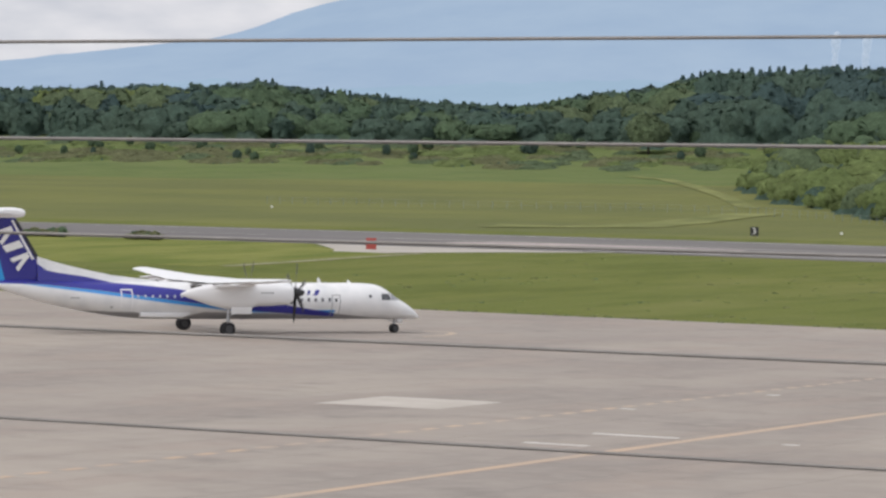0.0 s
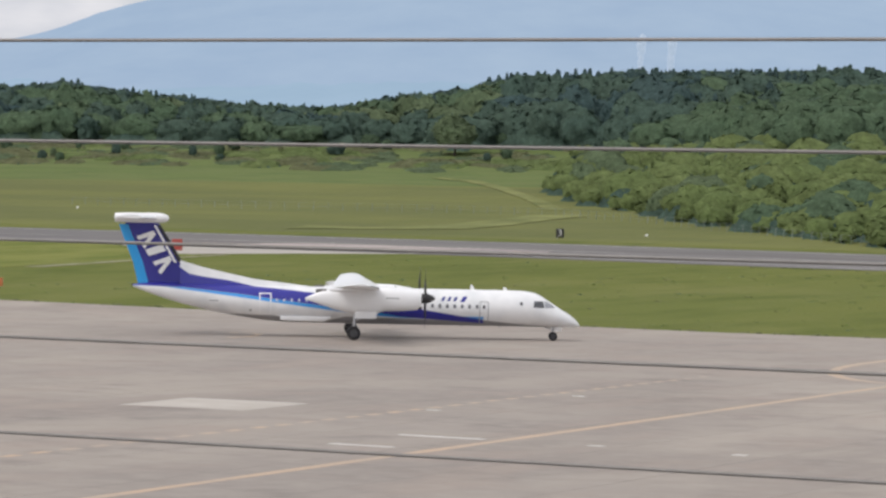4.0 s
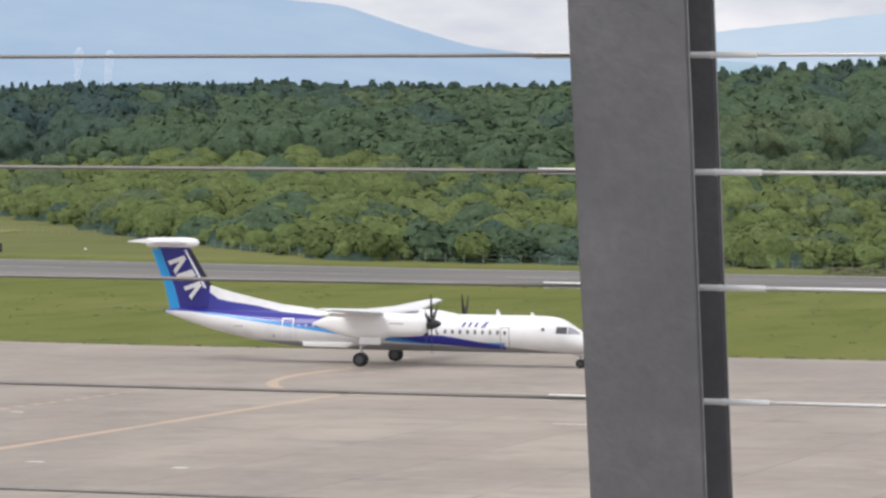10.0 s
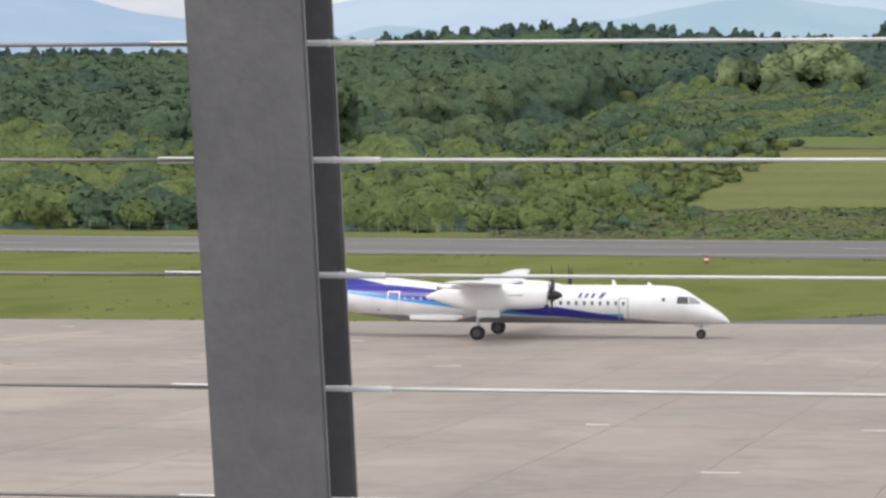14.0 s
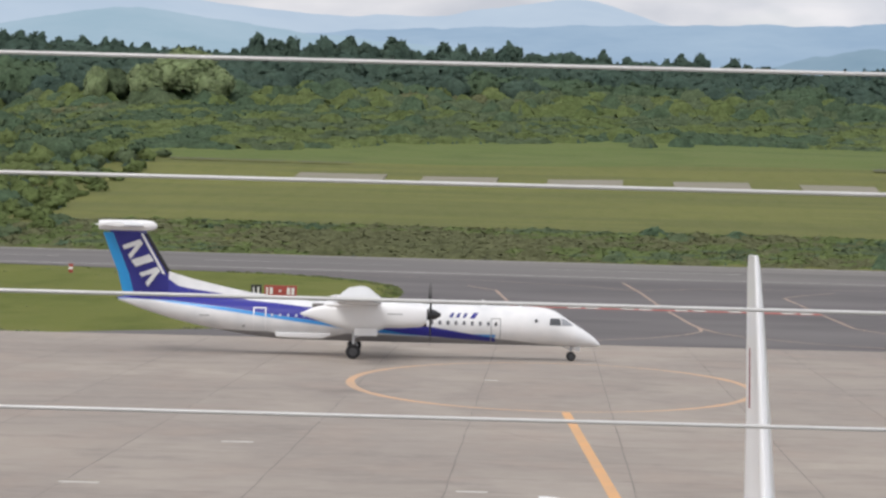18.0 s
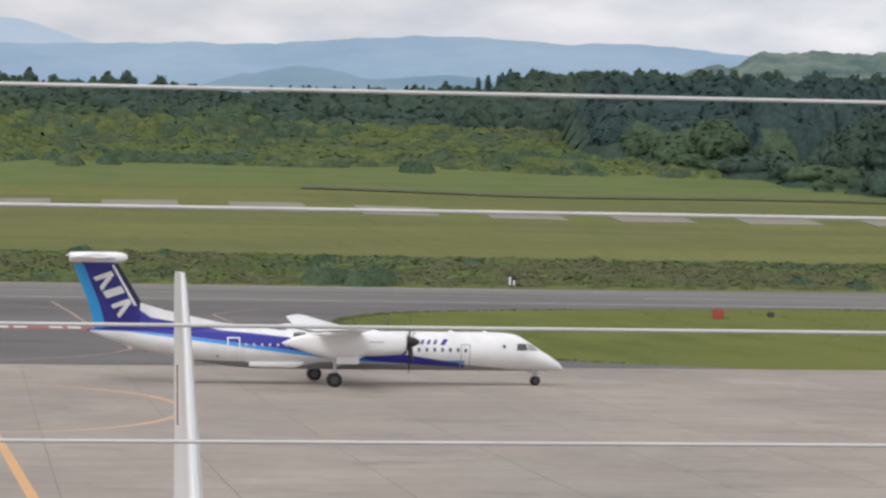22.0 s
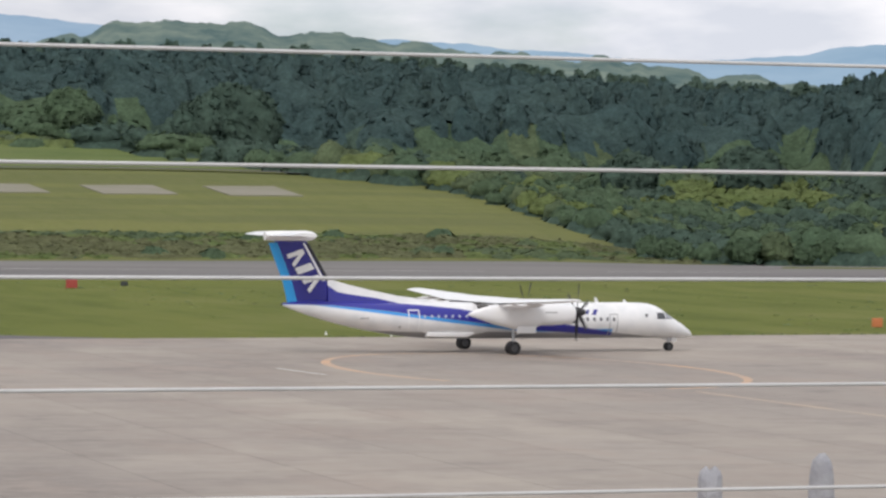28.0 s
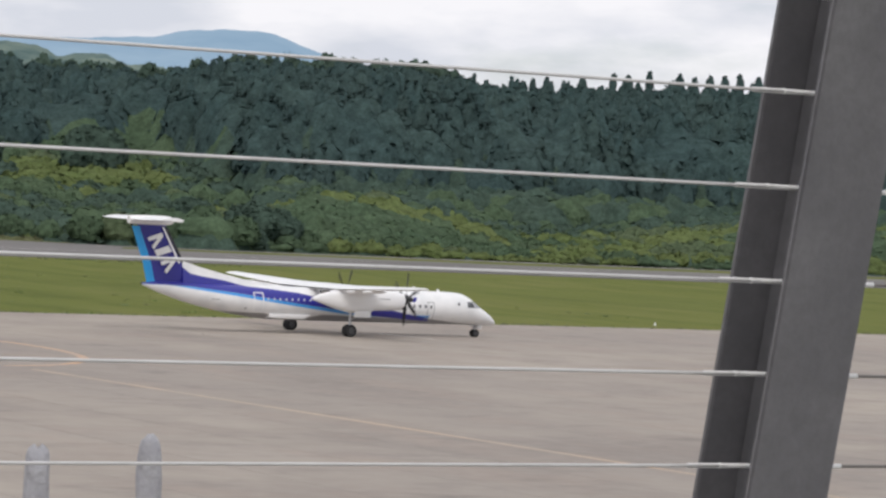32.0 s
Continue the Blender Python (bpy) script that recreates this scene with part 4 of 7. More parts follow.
def tail():
    # fin from the hull up to the tailplane
    bm = bmesh.new()
    surface(bm, [(0, -11.20, 3.05, 3.42), (0, -11.55, 2.95, 4.4), (0, -11.86, 2.82, 4.95), (0, -12.75, 2.52, 6.4), (0, -13.52, 2.30, 7.72)], 0.11, True)
    fin = part("fin", bm, BLUE, airliner, "dark blue fin with white slanted shapes")
    bm = bmesh.new()
    surface(bm, [(0, -14.10, 0.72, 3.45), (0, -14.52, 0.68, 4.95), (0, -15.12, 0.66, 6.4), (0, -15.58, 0.64, 7.52)], 0.10, True)
    part("rudder", bm, SKYBLUE, fin, "light blue rudder")
    bm = bmesh.new()
    surface(bm, [(0, -11.74, 0.50, 4.92), (0, -12.64, 0.48, 6.40), (0, -13.33, 0.42, 7.5)], 0.52, True)
    part("leading_edge_boot", bm, BOOT, fin, "black leading edge")
    bm = bmesh.new()
    for side in (-1, 1):
        bm.faces.new([bm.verts.new((x, side * 0.178, z)) for x, z in ((-12.17, 4.92), (-12.36, 4.92), (-13.82, 7.5), (-13.66, 7.5))])
    part("white_edge_stripe", bm, WHITE, fin)
    # dorsal fillet
    bm = bmesh.new()
    rings = []
    for x, h, w in ((-3.0, 3.46, 0.05), (-5.0, 3.70, 0.10), (-6.8, 3.90, 0.13), (-8.6, 4.26, 0.15), (-10.4, 4.66, 0.17), (-11.4, 4.94, 0.18), (-11.95, 5.10, 0.17)):
        rings.append([(x, -w * 2.2, 3.34), (x, -w, 3.34 + (h - 3.34) * 0.6), (x, -w * 0.5, h), (x, w * 0.5, h), (x, w, 3.34 + (h - 3.34) * 0.6), (x, w * 2.2, 3.34)])
    loft(bm, rings)
    part("dorsal_fillet", bm, HULL, fin, "white dorsal fillet over blue")
    # white slanted shapes on both sides of the fin
    for side in (-1, 1):
        # along runs down and forward, across runs up and forward
        al, ac = Vector((0.55, -0.83)), Vector((0.80, 0.60))
        chevron = ((-0.52, -0.60), (-0.22, -0.60), (0.0, 0.10), (0.22, -0.60), (0.52, -0.60), (0.16, 0.60), (-0.16, 0.60))
        slab = ((-0.46, -0.60), (0.06, -0.60), (0.46, 0.60), (-0.06, 0.60))
        for cx, cz, shape in ((-14.22, 6.62, chevron), (-13.66, 5.76, slab), (-13.08, 4.88, chevron)):
            c = Vector((cx, cz))
            bm = bmesh.new()
            bm.faces.new([bm.verts.new((q.x, side * 0.172, q.y)) for q in [c + al * u + ac * v for u, v in shape]])
            part("fin_emblem", bm, WHITE, fin, "white painted slanted shape")
    # tailplane on top
    for side in (-1, 1):
        bm = bmesh.new()
        surface(bm, [(0, -13.55, 2.85, 7.98), (side * 2.4, -13.95, 2.45, 8.01), (side * 4.45, -14.32, 2.12, 8.04), (side * 4.64, -14.45, 1.9, 8.04)], 0.15)
        part("tailplane", bm, WHITE, airliner)
    bm = bmesh.new()
    rings = []
    for x, r in ((-12.78, 0.05), (-12.85, 0.18), (-13.1, 0.30), (-13.6, 0.36), (-15.8, 0.34), (-16.5, 0.30)):
        rings.append([(x, r * 0.8 * math.cos(a), 7.98 + r * math.sin(a)) for a in [i * math.tau / 16 for i in range(16)]])
    loft(bm, rings)
    part("tail_bullet", bm, WHITE, airliner)
    bm = bmesh.new()
    bmesh.ops.create_uvsphere(bm, u_segments=12, v_segments=8, radius=0.09, matrix=Matrix.Translation((-15.2, 0, 3.34)))
    part("tail_light", bm, GLASS, airliner)


def wing():
    for side in (-1, 1):
        bm = bmesh.new()
        surface(bm, [(0, 1.72, 3.05, 3.52), (side * 4.4, 1.70, 3.0, 3.52), (side * 9.4, 1.25, 2.2, 3.74), (side * 13.9, 0.82, 1.42, 3.95), (side * 14.18, 0.62, 1.05, 3.97)], 0.15)
        w = part("wing", bm, WHITE, airliner)
        bm = bmesh.new()
        surface(bm, [(side * 5.3, 1.70, 0.24, 3.555), (side * 9.4, 1.27, 0.20, 3.755), (side * 13.8, 0.84, 0.16, 3.957)], 0.5)
        part("wing_boot", bm, SEAM, w, "grey leading edge")
        for y, x0, z in ((2.6, -0.6, 3.36), (6.6, -0.5, 3.46), (8.8, -0.42, 3.56)):
            bm = bmesh.new()
            rings = []
            for x, r in ((x0 + 0.75, 0.03), (x0 + 0.4, 0.10), (x0 - 0.3, 0.13), (x0 - 1.0, 0.09), (x0 - 1.35, 0.02)):
                rings.append([(x, side * y + r * 0.7 * math.cos(a), z - 0.05 + r * math.sin(a)) for a in [i * math.tau / 10 for i in range(10)]])
            loft(bm, rings)
            part("flap_fairing", bm, WHITE, w)


def engine(side):
    y = 4.4 * side
    bm = bmesh.new()
    TOPS = [(-3.35, 2.80), (-2.3, 3.30), (0, 3.66), (3, 3.56), (4.2, 3.36), (4.55, 3.24)]
    BOTS = [(-3.35, 2.70), (-1.3, 2.04), (-0.1, 1.76), (1.5, 1.74), (1.9, 1.98), (3, 2.0), (4.3, 2.10), (4.55, 2.3)]
    WIDS = [(-3.35, 0.04), (-2.2, 0.36), (-0.5, 0.60), (2, 0.66), (3.6, 0.62), (4.3, 0.52), (4.55, 0.42)]
    rings = []
    for x in span(-3.35, 4.55, 34):
        z0, z1, w = lerp(x, BOTS), lerp(x, TOPS), lerp(x, WIDS)
        ring = []
        for i in range(28):
            a = i * math.tau / 28
            c, s = math.cos(a), math.sin(a)
            ring.append((x, y + w * math.copysign(abs(c) ** 0.8, c), (z0 + z1) / 2 + (z1 - z0) / 2 * math.copysign(abs(s) ** 0.8, s)))
        rings.append(ring)
    loft(bm, rings)
    nac = part("nacelle", bm, WHITE, airliner, "white engine nacelle")
    bm = bmesh.new()
    rings = []
    for x, r, z in ((-2.62, 0.13, 3.30), (-2.3, 0.15, 3.30), (-1.9, 0.16, 3.28)):
        rings.append([(x, y + r * 1.2 * math.cos(a), z + r * math.sin(a)) for a in [i * math.tau / 14 for i in range(14)]])
    loft(bm, rings)
    part("exhaust", bm, DUCT, nac)
    bm = bmesh.new()
    box(bm, 2.1, 3.05, y + side * 0.648 - 0.006, y + side * 0.648 + 0.012, 2.86, 2.93)
    part("nacelle_bar", bm, SEAM, nac)
    bm = bmesh.new()
    box(bm, 4.2, 4.58, y - 0.26, y + 0.26, 2.14, 2.34, 0.05)
    part("air_intake", bm, BOOT, nac)
    # propeller, turning about its own axis
    prop = part("propeller", prop_hub(), BLADE, airliner, "black six-bladed propeller", at=pose(4.72, y, 2.90))
    for k in range(6):
        bm = bmesh.new()
        rings = []
        for r, c, tw in ((0.22, 0.15, 52), (0.5, 0.22, 40), (0.9, 0.30, 24), (1.35, 0.32, 11), (1.75, 0.27, 5), (2.0, 0.15, 2), (2.055, 0.05, 1)):
            t = radians(tw)
            sweep = -0.10 * (r / 2.05) ** 2
            pts = [(-c / 2, 0), (-c / 4, 0.055 * c), (c / 6, 0.06 * c), (c / 2, 0), (c / 6, -0.03 * c), (-c / 4, -0.03 * c)]
            rings.append([((q + 0) * math.cos(t) + p * math.sin(t), (p + sweep) * math.cos(t) - q * math.sin(t), r) for p, q in pts])
        loft(bm, rings)
        b = part("blade", bm, BLADE, prop, at=pose(0.10, 0, 0, 60 * k))
    return prop


def prop_hub():
    bm = bmesh.new()
    rings = []
    for x, r in ((-0.14, 0.33), (0.0, 0.36), (0.2, 0.345), (0.42, 0.28), (0.62, 0.18), (0.74, 0.08), (0.77, 0.02)):
        rings.append([(x, r * math.cos(a), r * math.sin(a)) for a in [i * math.tau / 24 for i in range(24)]])
    loft(bm, rings)
    return bm


def wheel(parent, x, y, r, width):
    """Tyre and hub as a part that turns."""
    bm = bmesh.new()
    prof = [(-0.5, 0.58), (-0.5, 0.82), (-0.40, 0.95), (-0.22, 1.0), (0.22, 1.0), (0.40, 0.95), (0.5, 0.82), (0.5, 0.58)]
    rings = []
    for i in range(28):
        a = i * math.tau / 28
        rings.append([(r * q * math.cos(a), width * p, r * q * math.sin(a)) for p, q in prof])
    rings.append(rings[0])
    loft(bm, rings, cap0=False, cap1=False, closed=False)
    bmesh.ops.remove_doubles(bm, verts=bm.verts, dist=1e-5)
    w = part("wheel", bm, TYRE, parent, at=pose(x, y, r))
    bm = bmesh.new()
    tube(bm, (0, -width * 0.34, 0), (0, width * 0.34, 0), r * 0.60, n=20)
    for s in (-1, 1):
        tube(bm, (0, s * width * 0.34, 0), (0, s * width * 0.44, 0), r * 0.22, r * 0.14, n=12)
    part("hub", bm, HUB, w)
    return w


def gear():
    out = []
    for side in (-1, 1):
        y = 4.4 * side
        bm = bmesh.new()
        tube(bm, (0.05, y, 1.95), (0.0, y, 0.95), 0.10, 0.09)
        tube(bm, (0.0, y, 0.98), (0.0, y, 0.42), 0.06)
        tube(bm, (0, y - 0.34, 0.46), (0, y + 0.34, 0.46), 0.05)
        tube(bm, (0.02, y, 1.25), (1.15, y, 1.86), 0.045)
        tube(bm, (0.02, y, 0.60), (0.28, y, 0.85), 0.03)
        tube(bm, (0.28, y, 0.85), (0.06, y, 1.15), 0.03)
        leg = part("main_gear_leg", bm, STEEL, airliner)
        for s in (-1, 1):
            bm = bmesh.new()
            box(bm, 0.05, 1.50, y + s * 0.52 - 0.012, y + s * 0.52 + 0.012, 1.48, 1.95, 0.01)
            if s == side:
                part("gear_door", bm, WHITE, leg)
            else:
                bm.free()
            out.append((wheel(leg, 0, y + s * 0.24, 0.46, 0.27), 0.46))
    bm = bmesh.new()
    tube(bm, (13.90, 0, 1.1), (13.94, 0, 0.62), 0.07)
    tube(bm, (13.94, 0, 0.66), (13.94, 0, 0.29), 0.045)
    tube(bm, (13.94, -0.22, 0.30), (13.94, 0.22, 0.30), 0.035)
    tube(bm, (13.9, 0, 0.72), (13.2, 0, 1.02), 0.035)
    leg = part("nose_gear_leg", bm, STEEL, airliner)
    bm = bmesh.new()
    box(bm, 14.12, 14.5, -0.17, 0.17, 0.66, 1.0, 0.02)
    part("nose_gear_door", bm, WHITE, leg)
    bm = bmesh.new()
    tube(bm, (14.0, 0, 0.80), (14.08, 0, 0.80), 0.07)
    part("taxi_lamp", bm, PANELWHITE, leg)
    for s in (-1, 1):
        out.append((wheel(leg, 13.94, 0.17 * s, 0.30, 0.20), 0.30))
    return out


hull()
tail()
wing()
props = [engine(-1), engine(1)]
wheels = gear()

# ---- the viewing deck's cable fence, leaning in towards the deck ----
FENCE_Y, LEAN_T, WIRE_Z, WIRE_S, SKEW = 3.19, 0.214, 0.120, 0.0964, 0.0206
DECK_Z = EYE - 1.52
GALV = mat("galvanised_steel", (0.255, 0.25, 0.262), 0.5, metal=0.6, var=0.75, scale=7, tint=(0.17, 0.168, 0.18), fine=0.35, fscale=60, bump=0.15, bscale=120)
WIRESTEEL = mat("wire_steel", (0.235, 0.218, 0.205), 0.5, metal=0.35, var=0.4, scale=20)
WIREPALE = mat("pale_wire_steel", (0.66, 0.65, 0.64), 0.42, metal=0.3, var=0.35, scale=20, tint=(0.44, 0.43, 0.42))
SLEEVE = mat("white_sleeve", (0.80, 0.80, 0.79), 0.4)
DECKMAT = mat("deck_concrete", (0.30, 0.29, 0.27), 0.85, var=0.5, scale=1.5, fine=0.3, fscale=20)


def on_fence(x, z, out=0.0):
    """A point in the leaning plane of the fence; z over the lens's height, out away from the deck."""
    return (x, FENCE_Y + SKEW * x - LEAN_T * z + out, EYE + z)


def fence():
    outw = Vector((0, 1, LEAN_T)).normalized()
    for x in (-3.917, -0.836, 2.245, 5.326):
        post = tagged(new("fence_post"), "grey galvanised steel H-beam fence post leaning inwards", "post", group="posts of the deck fence")
        foot, top = DECK_Z - EYE, 0.62
        base = Vector(on_fence(x, foot))
        post.location = base

        def beam(name, u0, u1, v0, v1, z1=top):
            bm = bmesh.new()
            vs = []
            for z in (foot, z1):
                c = Vector(on_fence(x, z)) - base
                vs.append([c + Vector((u, 0, 0)) + outw * v for u, v in ((u0, v0), (u1, v0), (u1, v1), (u0, v1))])
            loft(bm, vs)
            bmesh.ops.bevel(bm, geom=bm.edges[:], offset=0.0016, segments=2, affect="EDGES")
            part(name, bm, GALV, post, smooth=True)
        beam("front_flange", -0.05, 0.05, -0.05, -0.042)
        beam("rear_flange", -0.05, 0.05, 0.042, 0.05)
        beam("web", -0.003, 0.003, -0.042, 0.042)
        bm = bmesh.new()
        box(bm, -0.09, 0.09, -0.09, 0.09, 0.0, 0.012, 0.003)
        part("base_plate", bm, GALV, post)
        for k in range(-4, 15):
            z = WIRE_Z - k * WIRE_S
            for s in (-1, 1):
                bm = bmesh.new()
                c = Vector(on_fence(x, z)) - base
                tube(bm, c + Vector((s * 0.004, 0, 0)), c + Vector((s * 0.096, 0, 0)), 0.0026, n=10)
                tube(bm, c + Vector((s * 0.056, 0, 0)), c + Vector((s * 0.058, 0, 0)), 0.0032, n=10)
                if -2 <= k <= 7:
                    part("cable_sleeve", bm, SLEEVE, post)
                else:
                    bm.free()
    # cables are pale in the middle bay, dark in the outer bays
    bays = ((-5.0, -0.836, WIRESTEEL, "taut dark steel cable of the deck fence"), (-0.836, 2.245, WIREPALE, "taut pale steel cable of the deck fence"), (2.245, 6.4, WIRESTEEL, "taut dark steel cable of the deck fence"))
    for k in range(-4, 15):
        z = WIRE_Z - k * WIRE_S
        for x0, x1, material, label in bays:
            bm = bmesh.new()
            a, b = Vector(on_fence(x0, z)), Vector(on_fence(x1, z))
            n = 24
            rings = []
            for i in range(n + 1):
                p = a.lerp(b, i / n)
                rings.append([(p.x, p.y + 0.00165 * math.cos(t), p.z + 0.00165 * math.sin(t)) for t in [j * math.tau / 8 for j in range(8)]])
            loft(bm, rings)
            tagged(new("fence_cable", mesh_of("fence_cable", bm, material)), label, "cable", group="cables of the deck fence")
    bm = bmesh.new()
    box(bm, -8, 9, -6, FENCE_Y + LEAN_T * 1.52 + 0.3, DECK_Z - 0.35, DECK_Z, 0.02)
    tagged(new("deck_floor", mesh_of("deck_floor", bm, DECKMAT)), "grey concrete floor of the viewing deck", "floor", kind="structure")
    bm = bmesh.new()
    box(bm, -8, 9, -6, 3.0, -0.05, DECK_Z - 0.35)
    tagged(new("terminal_wall", mesh_of("terminal_wall", bm, DECKMAT)), "plain wall under the viewing deck", "wall", kind="structure")


fence()

# ---- the parked jet below the deck, of which tail and tips show ----
def parked_jet():
    jet = tagged(new("parked_jet"), "white regional jet parked nose-in on the apron", "aircraft")
    bm = bmesh.new()
    rings = []
    for x, zc, r in ((0, 2.6, 0.1), (0.5, 2.62, 0.62), (1.5, 2.75, 1.05), (3.2, 2.9, 1.42), (5, 2.95, 1.52), (19, 2.95, 1.52), (23, 2.85, 1.2), (26.5, 2.75, 0.6), (29, 2.8, 0.2), (29.6, 2.82, 0.1)):
        rings.append([(-x, r * math.cos(a), zc + r * math.sin(a)) for a in [i * math.tau / 28 for i in range(28)]])
    loft(bm, rings)
    fus = part("fuselage", bm, WHITE, jet)
    for side in (-1, 1):
        bm = bmesh.new()
        loft(bm, [[(-2.0, side * 1.18, 3.25), (-2.9, side * 1.36, 3.30), (-2.9, side * 1.30, 3.72), (-2.3, side * 1.10, 3.66)],
                  [(-2.0, side * 1.21, 3.25), (-2.9, side * 1.40, 3.30), (-2.9, side * 1.34, 3.74), (-2.3, side * 1.13, 3.68)]])
        part("cockpit_window", bm, GLASS, fus)
        for k in range(18):
            bm = bmesh.new()
            tube(bm, (-5.5 - 0.8 * k, side * 1.47, 3.25), (-5.5 - 0.8 * k, side * 1.53, 3.25), 0.15, n=12)
            part("cabin_window", bm, GLASS, fus)
    bm = bmesh.new()
    surface(bm, [(0, -22.6, 6.6, 2.9), (0, -23.6, 5.7, 3.9), (0, -24.6, 4.7, 5.4), (0, -26.6, 3.3, 7.9), (0, -27.6, 2.4, 9.0), (0, -27.9, 1.9, 9.25)], 0.076, True)
    fin = part("fin", bm, WHITE, jet)
    for s in (-1, 1):
        bm = bmesh.new()
        tube(bm, (-27.2, s * 0.1, 8.05), (-27.2, s * 0.30, 8.05), 0.016)
        part("fin_antenna", bm, SEAM, fin)
    bm = bmesh.new()
    loft(bm, [[(-26.2, -0.192, 5.9), (-26.4, -0.190, 5.9), (-26.4, -0.17, 5.9), (-26.2, -0.17, 5.9)], [(-26.9, -0.160, 7.2), (-27.1, -0.157, 7.2), (-27.1, -0.14, 7.2), (-26.9, -0.14, 7.2)]])
    part("fin_mark", bm, mat("red_mark", (0.20, 0.04, 0.05), 0.4), fin)
    for side in (-1, 1):
        bm = bmesh.new()
        tip = 3.72 if side > 0 else 3.56     # the jet leans a little on its gear
        surface(bm, [(0, -25.0, 3.1, 3.05), (side * 4.55, -27.5, 1.5, tip - 0.02), (side * 4.75, -27.75, 1.1, tip)], 0.10)
        part("tailplane", bm, WHITE, jet)
        bm = bmesh.new()
        surface(bm, [(0, -9.2, 6.2, 2.0), (side * 4.5, -11.6, 3.7, 2.2), (side * 12.2, -15.2, 1.5, 2.85), (side * 12.8, -16.4, 0.8, 3.4), (side * 13.0, -17.0, 0.5, 4.0)], 0.12)
        part("wing", bm, WHITE, jet)
        bm = bmesh.new()
        rings = []
        for x, r in ((-8.4, 0.62), (-8.3, 0.74), (-9.2, 0.82), (-10.6, 0.76), (-11.8, 0.52), (-12.2, 0.36)):
            rings.append([(x, side * 4.3 + r * math.cos(a), 1.45 + r * math.sin(a)) for a in [i * math.tau / 20 for i in range(20)]])
        loft(bm, rings)
        eng = part("engine", bm, WHITE, jet)
        bm = bmesh.new()
        box(bm, -11.5, -8.9, side * 4.3 - 0.12, side * 4.3 + 0.12, 1.9, 2.5, 0.05)
        part("pylon", bm, WHITE, eng)
        bm = bmesh.new()
        tube(bm, (-14.0, side * 2.6, 1.9), (-14.0, side * 2.6, 0.5), 0.12)
        leg = part("main_gear_leg", bm, STEEL, jet)
        for s in (-1, 1):
            wheel(leg, -14.0, side * 2.6 + 0.3 * s, 0.5, 0.32)
    bm = bmesh.new()
    tube(bm, (-3.0, 0, 1.7), (-3.0, 0, 0.35), 0.09)
    leg = part("nose_gear_leg", bm, STEEL, jet)
    for s in (-1, 1):
        wheel(leg, -3.0, 0.2 * s, 0.33, 0.2)
    # nose towards the terminal
    a = radians(-88.6)
    tail_at = Vector((4.72, 78.0))
    d = Vector((math.cos(a), math.sin(a)))
    org = tail_at + d * 27.2
    jet.matrix_basis = pose(org.x, org.y, 0, 0, 0, math.degrees(a))


parked_jet()

# ---- two round-topped poles in front of the deck ----
POLEMAT = mat("weathered_grey_cover", (0.44, 0.44, 0.46), 0.85, var=0.7, scale=2.2, tint=(0.28, 0.28, 0.31), fine=0.4, fscale=14, bump=0.5, bscale=9)


def pole(x, y, top, seed, label):
    bm = bmesh.new()
    rings = []
    H = [(0, 0.16), (top - 1.2, 0.155), (top - 0.6, 0.155), (top - 0.25, 0.150), (top - 0.10, 0.135), (top - 0.03, 0.10), (top, 0.05)]
    zs = [0, top * 0.5] + span(top - 1.4, top, 22)
    for z in zs:
        r = lerp(z, H)
        rings.append([((r + 0.02 * noise.noise((math.cos(a) * 2.2 + seed, math.sin(a) * 2.2, z * 2.4))) * math.cos(a), (r + 0.02 * noise.noise((math.cos(a) * 2.2 + seed, math.sin(a) * 2.2, z * 2.4))) * math.sin(a), z + 0.03 * math.cos(a * 2 + seed) * (z > top - 0.2)) for a in [i * math.tau / 26 for i in range(26)]])
    loft(bm, rings)
    ob = tagged(new("pole"), label, "pole", group="poles before the deck")
    ob.location = (x, y, 0)
    part("shaft", bm, POLEMAT, ob)
    bm = bmesh.new()
    tube(bm, (0, 0, 0), (0, 0, 0.06), 0.26, n=24)
    for k in range(4):
        tube(bm, (0.21 * math.cos(k * math.pi / 2 + 0.7), 0.21 * math.sin(k * math.pi / 2 + 0.7), 0.05), (0.21 * math.cos(k * math.pi / 2 + 0.7), 0.21 * math.sin(k * math.pi / 2 + 0.7), 0.10), 0.02, n=6)
    part("base_plate", bm, STEEL, ob)
    bm = bmesh.new()
    tube(bm, (0, 0, top - 1.35), (0, 0, top - 1.28), 0.172, n=26)
    part("band", bm, STEEL, ob)


pole(16.25, 38.56, 7.27, 1.0, "weathered grey pole with a rumpled round top")
pole(18.1, 39.4, 7.34, 5.0, "taller weathered grey pole with a round top")

# ---- signs and markers of the airfield ----
SIGNRED = mat("sign_red", (0.40, 0.07, 0.055), 0.45, var=0.3, scale=2)
SIGNBLACK = mat("sign_black", (0.02, 0.02, 0.022), 0.5)
SIGNWHITE = mat("sign_white", (0.78, 0.78, 0.76), 0.5)
ORANGE = mat("marker_orange", (0.56, 0.19, 0.07), 0.5, var=0.25, scale=2)
DARKBOX = mat("dark_metal_box", (0.05, 0.055, 0.055), 0.6, var=0.3, scale=3)


